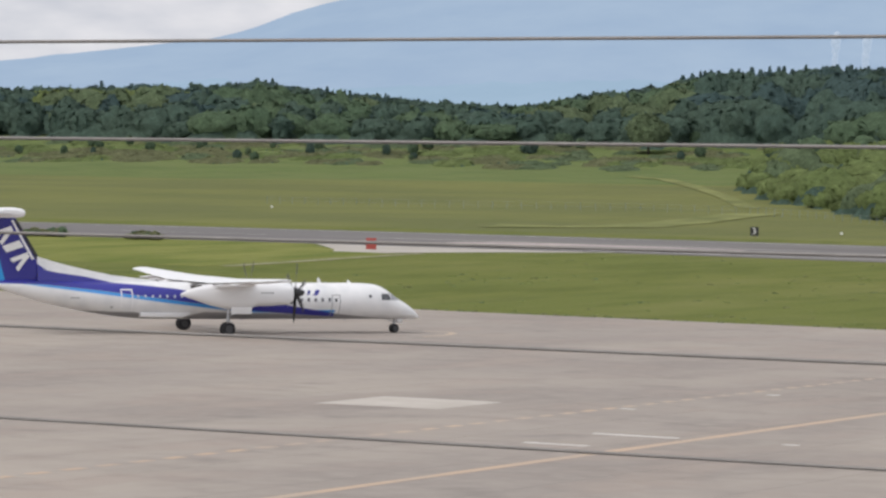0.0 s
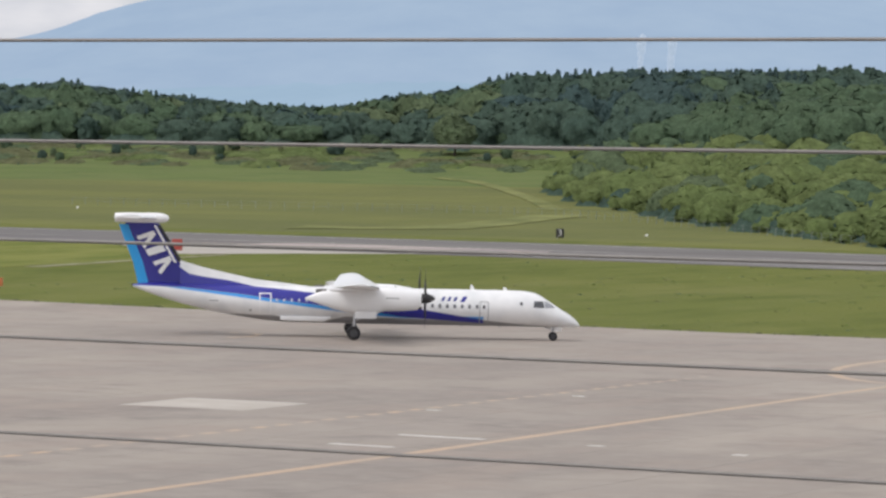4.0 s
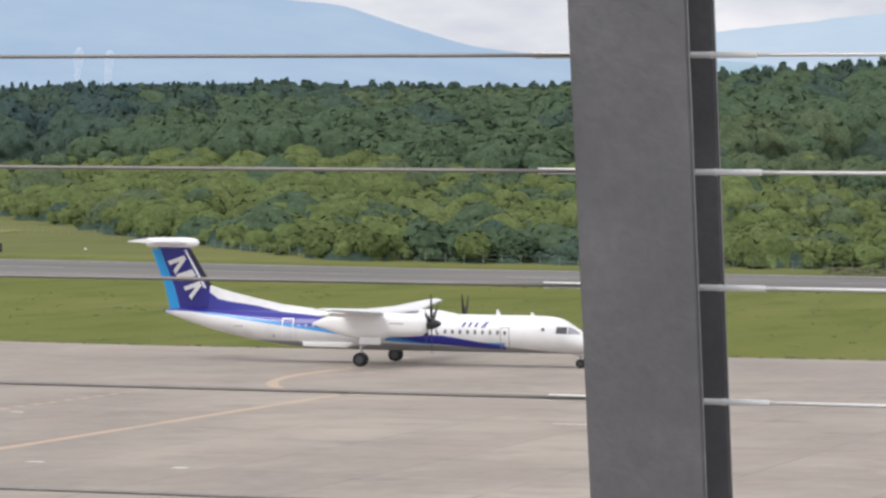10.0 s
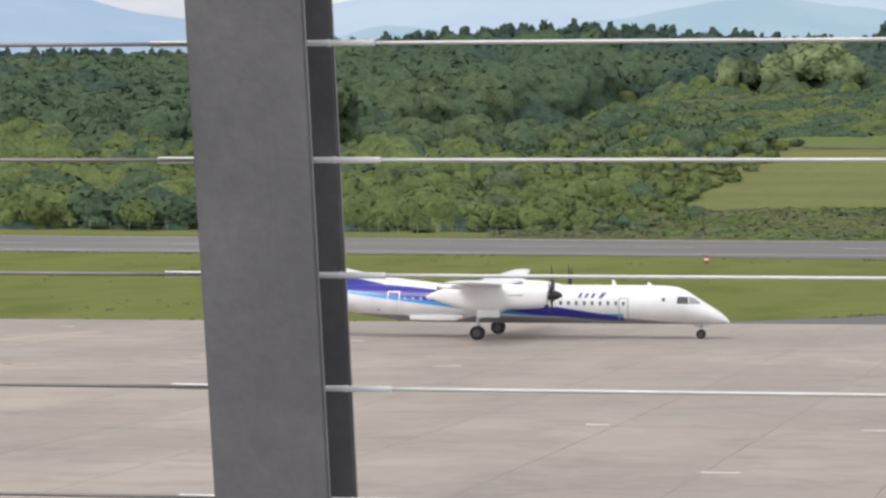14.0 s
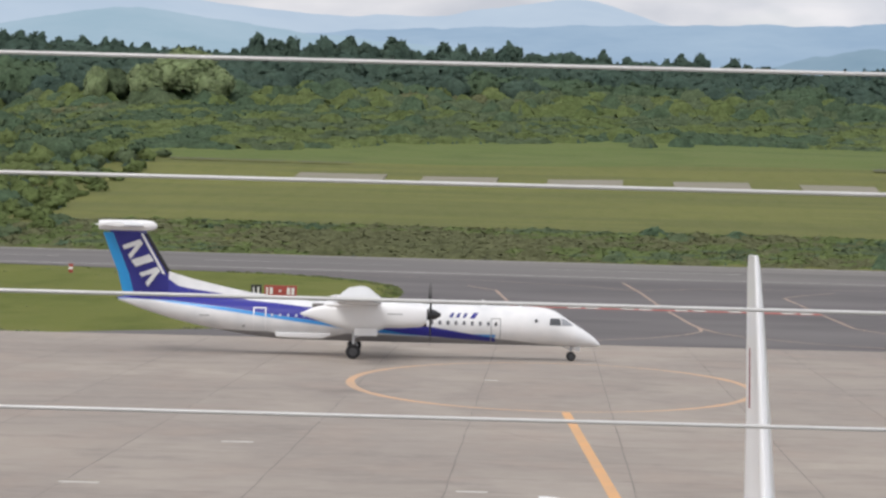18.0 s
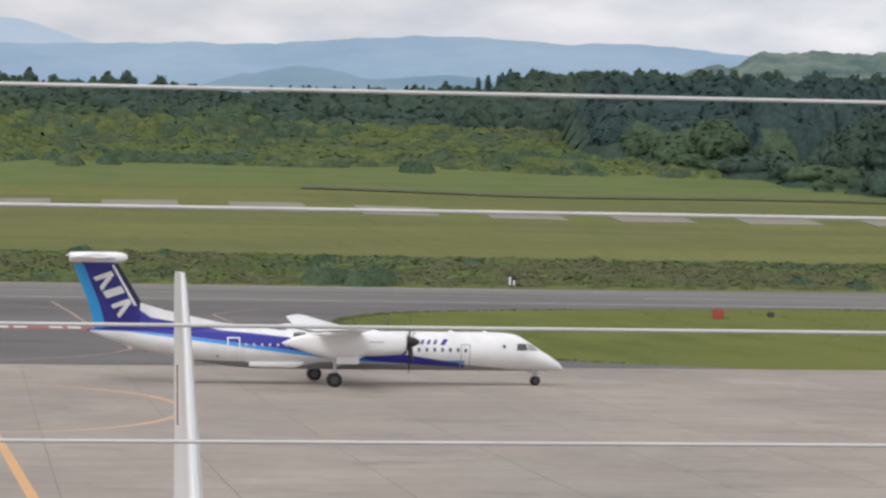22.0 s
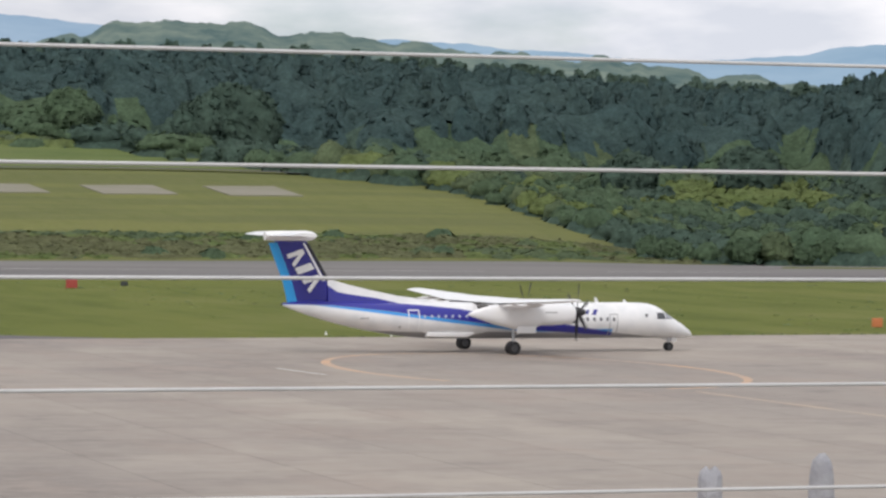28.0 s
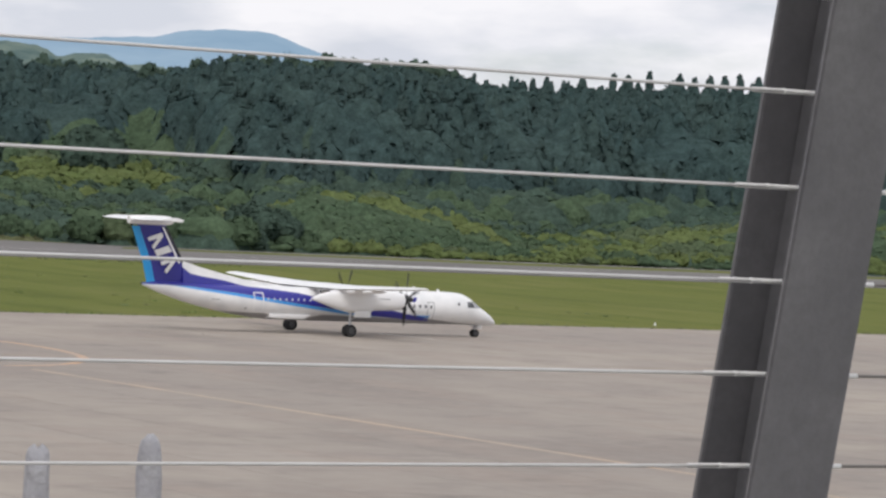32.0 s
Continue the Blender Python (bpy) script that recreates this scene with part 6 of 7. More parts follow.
def canopy(name, label, category, crowns, res, n_cards, size, seed, lobes=4):
    """A closed roof of foliage: each crown (x, y, radius, top, depth, material) is a dome with lobes,
    and leaf clumps stand all over it."""
    rng = np.random.default_rng(seed)
    full = []
    for x, y, r, top, depth, mi in crowns:
        full.append((x, y, r, top, depth, mi))
        for k in range(lobes):
            a, q = rng.uniform(0, math.tau), rng.uniform(0.35, 0.8)
            rr = r * rng.uniform(0.30, 0.52)
            at = top - depth * (1 - math.sqrt(1 - q * q))
            full.append((x + q * r * math.cos(a), y + q * r * math.sin(a), rr, at + rr * rng.uniform(0.15, 0.5) * min(1.0, depth / r), rr * min(1.0, depth / r) * 1.5, mi))
    xs = np.arange(min(c[0] - c[2] for c in crowns) - 2 * res, max(c[0] + c[2] for c in crowns) + 2 * res, res)
    ys = np.arange(min(c[1] - c[2] for c in crowns) - 2 * res, max(c[1] + c[2] for c in crowns) + 2 * res, res)
    H = np.full((len(ys), len(xs)), -0.8)
    M = np.zeros((len(ys), len(xs)), int)
    for x, y, r, top, depth, mi in full:
        i0, i1 = int((x - r - xs[0]) / res), int((x + r - xs[0]) / res) + 2
        j0, j1 = int((y - r - ys[0]) / res), int((y + r - ys[0]) / res) + 2
        i0, j0 = max(i0, 0), max(j0, 0)
        d = ((xs[None, i0:i1] - x) ** 2 + (ys[j0:j1, None] - y) ** 2) / (r * r)
        h = np.where(d < 1, top - depth * (1 - np.sqrt(np.clip(1 - d, 0, 1))), -9)
        w = H[j0:j1, i0:i1]
        m = h > w
        w[m] = h[m]
        M[j0:j1, i0:i1][m] = mi
    X, Y = np.meshgrid(xs, ys)
    Z = ground_grid(xs, ys) + H
    jx, jy, jz = (rng.uniform(-0.32, 0.32, X.shape) * res for k in range(3))
    V = np.stack([X + jx, Y + jy, Z + jz * 0.5], -1)
    ok = H > -0.7
    cell = ok[:-1, :-1] | ok[1:, :-1] | ok[:-1, 1:] | ok[1:, 1:]
    nx = len(xs)
    J, I = np.nonzero(cell)
    F = np.stack([J * nx + I, J * nx + I + 1, (J + 1) * nx + I + 1, (J + 1) * nx + I], 1)
    top_of = np.where(H[J, I] >= H[J + 1, I + 1], M[J, I], M[J + 1, I + 1])
    used = np.unique(F)
    back = np.full(V.shape[0] * V.shape[1], 0)
    back[used] = np.arange(len(used))
    P = V.reshape(-1, 3)
    A, B, C, D = (P[F[:, k]] for k in range(4))
    N = np.cross(C - A, D - B)
    area = np.linalg.norm(N, axis=1)
    N /= area[:, None]
    weight = area * (0.12 + np.clip(-N[:, 1], 0, 1) + 0.35 * np.clip(N[:, 2], 0, 1))
    pick = rng.choice(len(F), n_cards, p=weight / weight.sum())
    u, v = rng.uniform(0, 1, (n_cards, 1)), rng.uniform(0, 1, (n_cards, 1))
    at = (A[pick] * (1 - u) + B[pick] * u) * (1 - v) + (D[pick] * (1 - u) + C[pick] * u) * v
    sz = size * rng.uniform(0.55, 1.25, n_cards)
    at += N[pick] * (sz * rng.uniform(-0.1, 0.6, n_cards))[:, None]
    cv, cf = cards(rng, at, N[pick] + rng.normal(size=(n_cards, 3)) * 0.34, sz)
    vs, fs, ids = [P[used], cv], [back[F], cf + len(used)], [top_of, top_of[pick]]
    # the roof's smoothed normals, and clumps that follow them with a little scatter
    S = np.zeros_like(P)
    for k in range(4):
        np.add.at(S, F[:, k], N * area[:, None])
    S /= np.linalg.norm(S, axis=1)[:, None] + 1e-9
    tilt = S[F[pick, 0]] + S[F[pick, 2]] + rng.normal(size=(n_cards, 3)) * 0.20
    ns = [S[used], np.repeat(tilt, 4, axis=0)]
    AV, AF = np.concatenate(vs), np.concatenate(fs)
    open_side(AV, AF)
    N = np.concatenate(ns)
    N = N / (np.linalg.norm(N, axis=1)[:, None] + 1e-9) + LIGHTWARD
    me = quads_mesh(name, AV, AF, np.concatenate(ids), LEAF, N)
    return tagged(new(name, me), label, category, kind="stuff")


def crown_form(seed, lobes, nu, nv, n_cards, taper=0.0, low=0.0):
    """A lumpy crown, one unit in radius and one high: a skin with lobes, and leaf clumps standing on it.
    Gives the skin with its normals, and places and directions for the clumps."""
    rng = np.random.default_rng(seed)
    d = rng.normal(size=(lobes, 3))
    d[:, 2] = np.abs(d[:, 2]) * 1.0 - 0.35
    d /= np.linalg.norm(d, axis=1)[:, None]
    wide, high = rng.uniform(0.32, 0.66, lobes), rng.uniform(0.10, 0.30, lobes)

    def skin(az, el):
        q = np.stack([np.cos(el) * np.cos(az), np.cos(el) * np.sin(az), np.sin(el)], -1)
        ang = np.arccos(np.clip(q @ d.T, -1, 1)) / wide
        r = 0.74 + np.max(high * np.sqrt(np.clip(1 - ang * ang, 0, 1)), -1)
        z = np.clip(0.5 + 0.52 * r * q[..., 2], low, 1.1)
        slim = 1 - taper * np.clip(z, 0, 1) ** 1.2
        # below its widest height the crown hangs straight down
        slim = slim * np.where(el < 0, 1 / np.maximum(np.cos(el), 0.4), 1.0) * np.where(el < 0, 1 + 0.12 * np.sin(el), 1.0)
        return np.stack([r * q[..., 0] * slim, r * q[..., 1] * slim, z], -1)
    A, E = np.meshgrid(np.arange(nu) * math.tau / nu, np.linspace(-0.95, 1.5, nv + 1))
    A = A + rng.uniform(-0.25, 0.25, A.shape) * math.tau / nu
    P = skin(A, E).reshape(-1, 3)
    J, I = np.meshgrid(np.arange(nv), np.arange(nu), indexing="ij")
    J, I = J.ravel(), I.ravel()
    K = (I + 1) % nu
    F = np.stack([J * nu + I, J * nu + K, (J + 1) * nu + K, (J + 1) * nu + I], 1)
    N = np.cross(P[F[:, 2]] - P[F[:, 0]], P[F[:, 3]] - P[F[:, 1]])
    area = np.linalg.norm(N, axis=1) + 1e-9
    S = np.zeros_like(P)
    for k in range(4):
        np.add.at(S, F[:, k], N)
    S /= np.linalg.norm(S, axis=1)[:, None] + 1e-9
    N = N / area[:, None]
    pick = rng.choice(len(F), n_cards, p=area / area.sum())
    u, v = rng.uniform(0, 1, (n_cards, 1)), rng.uniform(0, 1, (n_cards, 1))
    at = (P[F[pick, 0]] * (1 - u) + P[F[pick, 1]] * u) * (1 - v) + (P[F[pick, 3]] * (1 - u) + P[F[pick, 2]] * u) * v
    return P, F, S, at, N[pick], S[F[pick, 0]] + S[F[pick, 2]]


def open_side(V, F, back=0.0):
    """Turns leaf faces towards the origin below the deck, keeping them from shading dark."""
    g = np.cross(V[F[:, 2]] - V[F[:, 0]], V[F[:, 3]] - V[F[:, 1]])
    c = (V[F[:, 0]] + V[F[:, 2]]) / 2 + np.array([0.0, back, 0.0])
    turn = (g * c).sum(axis=1) - g[:, 2] * 12.0 > 0
    F[turn] = F[turn][:, ::-1]


def leafed(form, grow, size, seed):
    """A crown form at its true size, with leaf clumps of the given size on its skin."""
    P, F, S, at, nr, sn = form
    rng = np.random.default_rng(seed)
    grow = np.array(grow)
    n = len(at)
    nr = nr / grow
    nr /= np.linalg.norm(nr, axis=1)[:, None]
    sz = size * rng.uniform(0.55, 1.3, n)
    cv, cf = cards(rng, at * grow + nr * (sz * rng.uniform(-0.1, 0.7, n))[:, None], nr + rng.normal(size=(n, 3)) * 0.75, sz)
    S, sn = S / grow, sn / grow
    S = S / np.linalg.norm(S, axis=1)[:, None]
    sn = sn / np.linalg.norm(sn, axis=1)[:, None] + rng.normal(size=(n, 3)) * 0.30
    V, F = np.concatenate([P * grow, cv]), np.concatenate([F, cf + len(P)])
    open_side(V, F, 600.0)
    return V, F, np.concatenate([S, np.repeat(sn, 4, axis=0)]) + LIGHTWARD


CROWN = [crown_form(300 + k, 24, 13, 8, 100) for k in range(8)]
TALL = [crown_form(330 + k, 24, 10, 9, 100, 0.50) for k in range(6)]
BIG = [crown_form(390 + k, 26, 16, 11, 620) for k in range(4)]
BUSHY_FORM = [crown_form(400 + k, 16, 12, 7, 260, 0.0, 0.10) for k in range(3)]
SHRUB = [crown_form(360 + k, 15, 9, 5, 48, 0.0, 0.18) for k in range(8)]


def fill_under(crowns, res, share):
    """Foliage that closes the gaps between crowns: a soft roof at a share of their height."""
    xs = np.arange(min(c[0] - c[2] for c in crowns) - 3 * res, max(c[0] + c[2] for c in crowns) + 3 * res, res)
    ys = np.arange(min(c[1] - c[2] for c in crowns) - 3 * res, max(c[1] + c[2] for c in crowns) + 3 * res, res)
    H = np.full((len(ys), len(xs)), -0.6)
    M = np.zeros(H.shape, int)
    for x, y, r, top, _, mi in crowns:
        r = max(r * 0.9, res * 0.8)
        i0, i1 = max(0, int((x - r - xs[0]) / res)), int((x + r - xs[0]) / res) + 2
        j0, j1 = max(0, int((y - r - ys[0]) / res)), int((y + r - ys[0]) / res) + 2
        d = ((xs[None, i0:i1] - x) ** 2 + (ys[j0:j1, None] - y) ** 2) / (r * r)
        h = np.where(d < 1, top * share - 0.3 * r * d, -9)
        w = H[j0:j1, i0:i1]
        m = h > w
        w[m] = h[m]
        M[j0:j1, i0:i1][m] = mi
    for k in range(2):
        Q = np.pad(H, 1, mode="edge")
        H = np.where(H > -0.5, (Q[:-2, 1:-1] + Q[2:, 1:-1] + Q[1:-1, :-2] + Q[1:-1, 2:] + 2 * H) / 6, H)
    X, Y = np.meshgrid(xs, ys)
    P = np.stack([X, Y, ground_grid(xs, ys) + H], -1).reshape(-1, 3)
    ok = H > -0.5
    J, I = np.nonzero(ok[:-1, :-1] | ok[1:, :-1] | ok[:-1, 1:] | ok[1:, 1:])
    nx = len(xs)
    F = np.stack([J * nx + I, J * nx + I + 1, (J + 1) * nx + I + 1, (J + 1) * nx + I], 1)
    N = np.cross(P[F[:, 2]] - P[F[:, 0]], P[F[:, 3]] - P[F[:, 1]])
    S = np.zeros_like(P)
    for k in range(4):
        np.add.at(S, F[:, k], N)
    used = np.unique(F)
    back = np.zeros(len(P), int)
    back[used] = np.arange(len(used))
    return P[used], back[F], S[used], M[J, I]


def grove(name, label, category, crowns, seed, extra=(), forms=None, tall=None, size=0.5, res=4.0, share=0.72):
    """Many crowns (x, y, radius, top, depth, material) as one mesh."""
    rng, nrng = random.Random(seed), np.random.default_rng(seed)
    v, f, n, m = fill_under(crowns, res, share)
    vs, fs, ns, ids, k = [v], [f], [n / (np.linalg.norm(n, axis=1)[:, None] + 1e-9)], [m], len(v)
    cc, cn, cs, cm = [], [], [], []
    for x, y, r, top, depth, mi in crowns:
        P, F, S, at, nr, sn = rng.choice(tall if tall and mi == CONIF and rng.random() < 0.4 else forms)
        a, sx = rng.uniform(0, math.tau), rng.uniform(0.88, 1.15)
        h = min(top * 1.06, depth)
        grow = np.array([r * sx, r / sx, h])
        turn = np.array([[math.cos(a), -math.sin(a), 0], [math.sin(a), math.cos(a), 0], [0, 0, 1]])
        org = np.array([x, y, terrain(x, y) + top - h])
        vs.append((P * grow) @ turn.T + org)
        for src, out in ((S, ns), (nr, cn), (sn, cs)):
            q = (src / grow) @ turn.T
            out.append(q / (np.linalg.norm(q, axis=1)[:, None] + 1e-9))
        cc.append((at * grow) @ turn.T + org)
        cm.append(np.full(len(at), mi))
        fs.append(F + k)
        ids.append(np.full(len(F), mi))
        k += len(P)
    cc, cn, cs = np.concatenate(cc), np.concatenate(cn), np.concatenate(cs)
    sz = size * nrng.uniform(0.55, 1.35, len(cc))
    cv, cf = cards(nrng, cc + cn * (sz * nrng.uniform(-0.1, 0.7, len(cc)))[:, None], cn + nrng.normal(size=cc.shape) * 0.55, sz)
    vs.append(cv)
    fs.append(cf + k)
    ns.append(np.repeat(cs + nrng.normal(size=cc.shape) * 0.24, 4, axis=0))
    ids.append(np.concatenate(cm))
    k += len(cv)
    for (pv, pf), x, y, w, h, a, mi in extra:
        c, q = math.cos(a), math.sin(a)
        vs.append(np.stack([(pv[:, 0] * c - pv[:, 1] * q) * w + x, (pv[:, 0] * q + pv[:, 1] * c) * w + y, pv[:, 2] * h + terrain(x, y) - 0.1], 1))
        ns.append(vs[-1] - np.array([x, y, terrain(x, y) + 0.35 * h]) + np.array([0, 0, 0.2 * h]))
        fs.append(pf + k)
        ids.append(np.full(len(pf), mi))
        k += len(pv)
    V, F = np.concatenate(vs), np.concatenate(fs)
    open_side(V, F)
    N = np.concatenate(ns)
    N = N / (np.linalg.norm(N, axis=1)[:, None] + 1e-9) + LIGHTWARD
    me = quads_mesh(name, V, F, np.concatenate(ids), LEAF, N)
    return tagged(new(name, me), label, category, kind="stuff")


SHARES = {
    "left": (-40.0, -22.5, [(712, 0.58), (726, 0.78), (760, 0.88), (820, 0.94), (880, 0.98), (940, 1.0)]),
    "bush": (-24.0, -9.0, [(640, 0.40), (675, 0.50), (710, 0.56), (750, 0.62), (790, 0.68), (830, 0.74), (870, 0.80), (910, 0.86), (950, 0.93), (985, 0.97), (1010, 1.0)]),
    "middle": (-9.5, 11.0, [(780, 0.50), (800, 0.68), (825, 0.80), (850, 0.91), (880, 0.97), (905, 1.02)]),
    "right": (10.0, 25.0, [(608, 0.15), (640, 0.20), (672, 0.26), (690, 0.32), (700, 0.78), (730, 0.86), (780, 0.93), (850, 0.97), (930, 1.0)]),
    "conifers": (24.4, 39.0, [(596, 0.62), (606, 0.80), (640, 0.90), (700, 0.95), (780, 0.98), (880, 1.0)]),
}


def woods():
    rng = random.Random(7)
    crowns, extra, singles = [], [], []
    for zone, (a0, a1, line) in SHARES.items():
        y = line[0][0]
        while y < line[-1][0] + 4:
            share = lerp(y, line)
            gap = (9.2 + 2.6 * (y - 640) / 300) * (1.0 if zone in ("left", "bush") else 0.98)
            wall = zone in ("right", "conifers") and share > 0.6 and y < 760
            x, x1 = y * math.tan(radians(a0)), y * math.tan(radians(a1))
            while x < x1:
                x += gap * rng.uniform(0.7, 1.4) * (0.5 if wall else 1.0)
                yy = y + rng.uniform(-3.2, 3.2)
                az = math.degrees(math.atan2(x, yy))
                if zone == "bush" and yy < lerp(az, [(-24, 704), (-19, 690), (-18, 655), (-14, 690), (-11, 742), (-9, 775)]):
                    continue
                if zone == "conifers" and yy < 596 + (26.6 - az) * 48:
                    continue
                if zone == "right" and share < 0.5 and az < 12.5 + (660 - yy) * 0.06:
                    continue
                big = 0.5 + 0.5 * noise.noise((x * 0.03, yy * 0.03, 5.0)) + rng.uniform(-0.25, 0.25)
                h = max(4.0, height_for(az, x, yy, share) * (rng.uniform(0.90, 1.0) if share > 0.9 else rng.uniform(0.66, 1.10)))
                r = gap * (0.48 + 0.40 * big) * rng.uniform(0.65, 1.35)
                tint = noise.noise((x * 0.010, yy * 0.012, 8.0)) + 0.55 * noise.noise((x * 0.045, yy * 0.045, 1.0)) + rng.uniform(-0.16, 0.16)
                if zone == "left":
                    mi = CONIF if tint < -0.2 else (DARK if tint < 0.1 or share > 0.9 else (MID if tint < 0.5 else OLIVE))
                    if -28.6 < az < -26.0 and 720 < yy < 830:
                        mi = OLIVE if tint < 0.2 else MID
                    if share < 0.72:
                        mi = DARK if tint < -0.1 else (MID if tint < 0.3 else OLIVE)
                    if -37 < az < -34.6 and 0.8 < share < 0.95:
                        mi = BRIGHT if tint > -0.1 else OLIVE
                elif zone == "bush":
                    mi = DARK if tint < -0.22 or (share > 0.9 and tint < 0.1) else (MID if tint < 0.45 else OLIVE)
                    if az < -19 and share < 0.75 and tint > -0.15:
                        mi = MID
                    if share < 0.47:
                        mi = DARK if tint < -0.2 else (MID if tint < 0.4 else OLIVE)
                elif zone == "middle":
                    mi = DARK if tint < 0.35 or share > 0.7 else MID
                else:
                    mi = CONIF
                    if share < 0.34:
                        mi = DARK if tint < -0.05 else (MID if tint < 0.4 else OLIVE)
                    if 22.2 < az < 24.7 and 608 < yy < 656:
                        mi, r, h = BRIGHT, r * 1.2, h * 0.94
                    elif 18.8 < az < 21.4 and yy < 640:
                        mi = MID
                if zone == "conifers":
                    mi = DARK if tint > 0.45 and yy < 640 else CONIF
                tall = share > 0.6 and zone in ("right", "conifers") or (zone == "left" and rng.random() < 0.6)
                conic = tall and rng.random() < ((0.28 if wall else 0.14) if yy < 730 else 0.05)
                if tall:
                    r *= 0.82 if wall else 0.72
                if conic:
                    extra.append((rng.choice(SPIRE), x, yy, h * rng.uniform(0.9, 1.2), h * rng.uniform(1.0, 1.08), rng.uniform(0, 6.3), CONIF))
                    h *= 0.9
                if share < 0.53 and len(singles) < 110 and rng.random() < 0.2 and mi != CONIF:
                    singles.append((x, yy, h * rng.uniform(0.85, 1.15), h * 1.03, rng.uniform(0, 6.3), mi if mi != DARK or rng.random() < 0.4 else MID))
                    h *= 0.75
                crowns.append((x, yy, r, h, h * 1.05 if wall or yy < line[0][0] + 12 else min(h * 1.05, r * (rng.uniform(2.4, 3.4) if tall else rng.uniform(1.9, 2.6))), mi))
            y += gap * 0.9
    # conifer and pine tops that stand out of the canopy along the skyline
    for a0, a1, count, kind, lo, hi in ((-26.4, -24.2, 46, "spire", 0.90, 1.02), (-24.2, -21, 50, "spire", 0.88, 1.01), (-33.6, -28.5, 20, "spire", 0.92, 1.03), (-21, -9.5, 130, "pine", 0.95, 1.05), (-16, -13.5, 12, "spire", 0.94, 1.05),
                                        (-9.5, -3.2, 60, "pine", 0.92, 1.07), (-3.2, 4.2, 90, "pine", 0.91, 1.04), (4.2, 8.8, 44, "spire", 0.95, 1.08), (8.8, 13, 40, "pine", 0.95, 1.04), (13, 25, 120, "pine", 0.95, 1.04),
                                        (25, 29.5, 36, "pine", 0.97, 1.08), (29.5, 38, 80, "spire", 0.93, 1.06)):
        for k in range(count):
            az = rng.uniform(a0, a1)
            back = 1000 if -21 < az < -9.5 else (900 if -9.5 < az < 10 else (930 if az < 25 else 880))
            x, yy = az_xy(az, back + rng.uniform(-30, 12))
            h = max(8, height_for(az, x, yy) * rng.uniform(lo, hi))
            if kind == "spire":
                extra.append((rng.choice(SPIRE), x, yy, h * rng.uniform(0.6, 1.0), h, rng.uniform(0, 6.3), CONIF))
            else:
                extra.append((rng.choice(PINE), x, yy, h * rng.uniform(0.75, 1.1), h, rng.uniform(0, 6.3), DARK))
    # pines and conifers that stand clear of the rest
    for kind, tops in (("pine", ((-4.87, 2.61), (-4.62, 2.52), (-4.3, 2.56), (-3.85, 2.58), (-3.7, 2.52), (-3.4, 2.61), (-3.1, 2.50), (-2.6, 2.61), (-2.48, 2.54), (-1.75, 2.53), (-1.5, 2.50), (-0.8, 2.56), (-0.6, 2.50), (0.9, 2.46), (2.2, 2.42), (2.5, 2.44), (3.0, 2.38),
                                 (24.3, 2.06), (25.76, 2.26), (26.0, 2.30), (26.2, 2.22), (26.9, 2.22), (27.45, 2.26), (27.7, 2.30), (28.15, 2.28), (28.5, 2.30), (28.8, 2.29), (29.1, 2.24))),
                       ("spire", ((30.9, 2.12), (31.5, 2.16), (32.0, 2.22), (32.25, 2.24), (32.6, 2.29), (33.1, 2.28), (33.35, 2.24), (33.6, 2.28), (33.85, 2.28), (34.1, 2.30), (34.4, 2.28), (34.7, 2.26), (-14.9, 2.30), (-14.4, 2.26)))):
        for az, el in tops:
            x, yy = az_xy(az, (890 if -9 < az < 10 else (870 if az > 0 else 985)) + rng.uniform(-6, 6))
            h = EYE + math.hypot(x, yy) * math.tan(radians(el)) - terrain(x, yy)
            extra.append((rng.choice(PINE if kind == "pine" else SPIRE), x, yy, h * (rng.uniform(1.0, 1.35) if kind == "pine" else 0.85), h, rng.uniform(0, 6.3), DARK if kind == "pine" else CONIF))
    for k, (a0, a1) in enumerate(((-41, -16.5), (-16.5, 10.5), (10.5, 40))):
        mine = [c for c in crowns if a0 <= math.degrees(math.atan2(c[0], c[1])) < a1]
        more = [e for e in extra if a0 <= math.degrees(math.atan2(e[1], e[2])) < a1]
        grove("woodland", ("mixed green woodland below the massif", "dark woodland behind the scrub hill", "dark conifer woodland beside the field")[k], "woods", mine, 40 + k, more, CROWN, TALL, 0.70, 3.4, 0.92)
    return singles


def tree_thing(name, proto, mi, label, category, height, group):
    """A tree as a thing: tapered trunk with limbs, and a crown; unit-built and scaled in its meshes."""
    ob = tagged(new(name), label, category, group=group)
    bm = bmesh.new()
    rng = random.Random(int(height * 100) + mi)
    rings = []
    for z, r in ((-0.02, 0.034), (0.05, 0.024), (0.25, 0.018), (0.5, 0.012), (0.72, 0.005)):
        rings.append([(r * height * math.cos(a), r * height * math.sin(a), z * height) for a in [i * math.tau / 7 for i in range(7)]])
    loft(bm, rings)
    for k in range(5):
        a, z = rng.uniform(0, 6.3), rng.uniform(0.22, 0.5)
        tube(bm, (0, 0, z * height), (0.2 * height * math.cos(a), 0.2 * height * math.sin(a), (z + 0.2) * height), 0.010 * height, 0.003 * height, n=5)
    part("trunk", bm, LEAF[BARK], ob)
    v, f, n = leafed(proto, (0.42 * height, 0.42 * height, 0.94 * height), 0.036 * height, mi)
    cr = new("crown", quads_mesh("crown", v + np.array([0, 0, 0.05 * height]), f, None, [LEAF[mi]], n))
    cr.parent = ob
    return ob


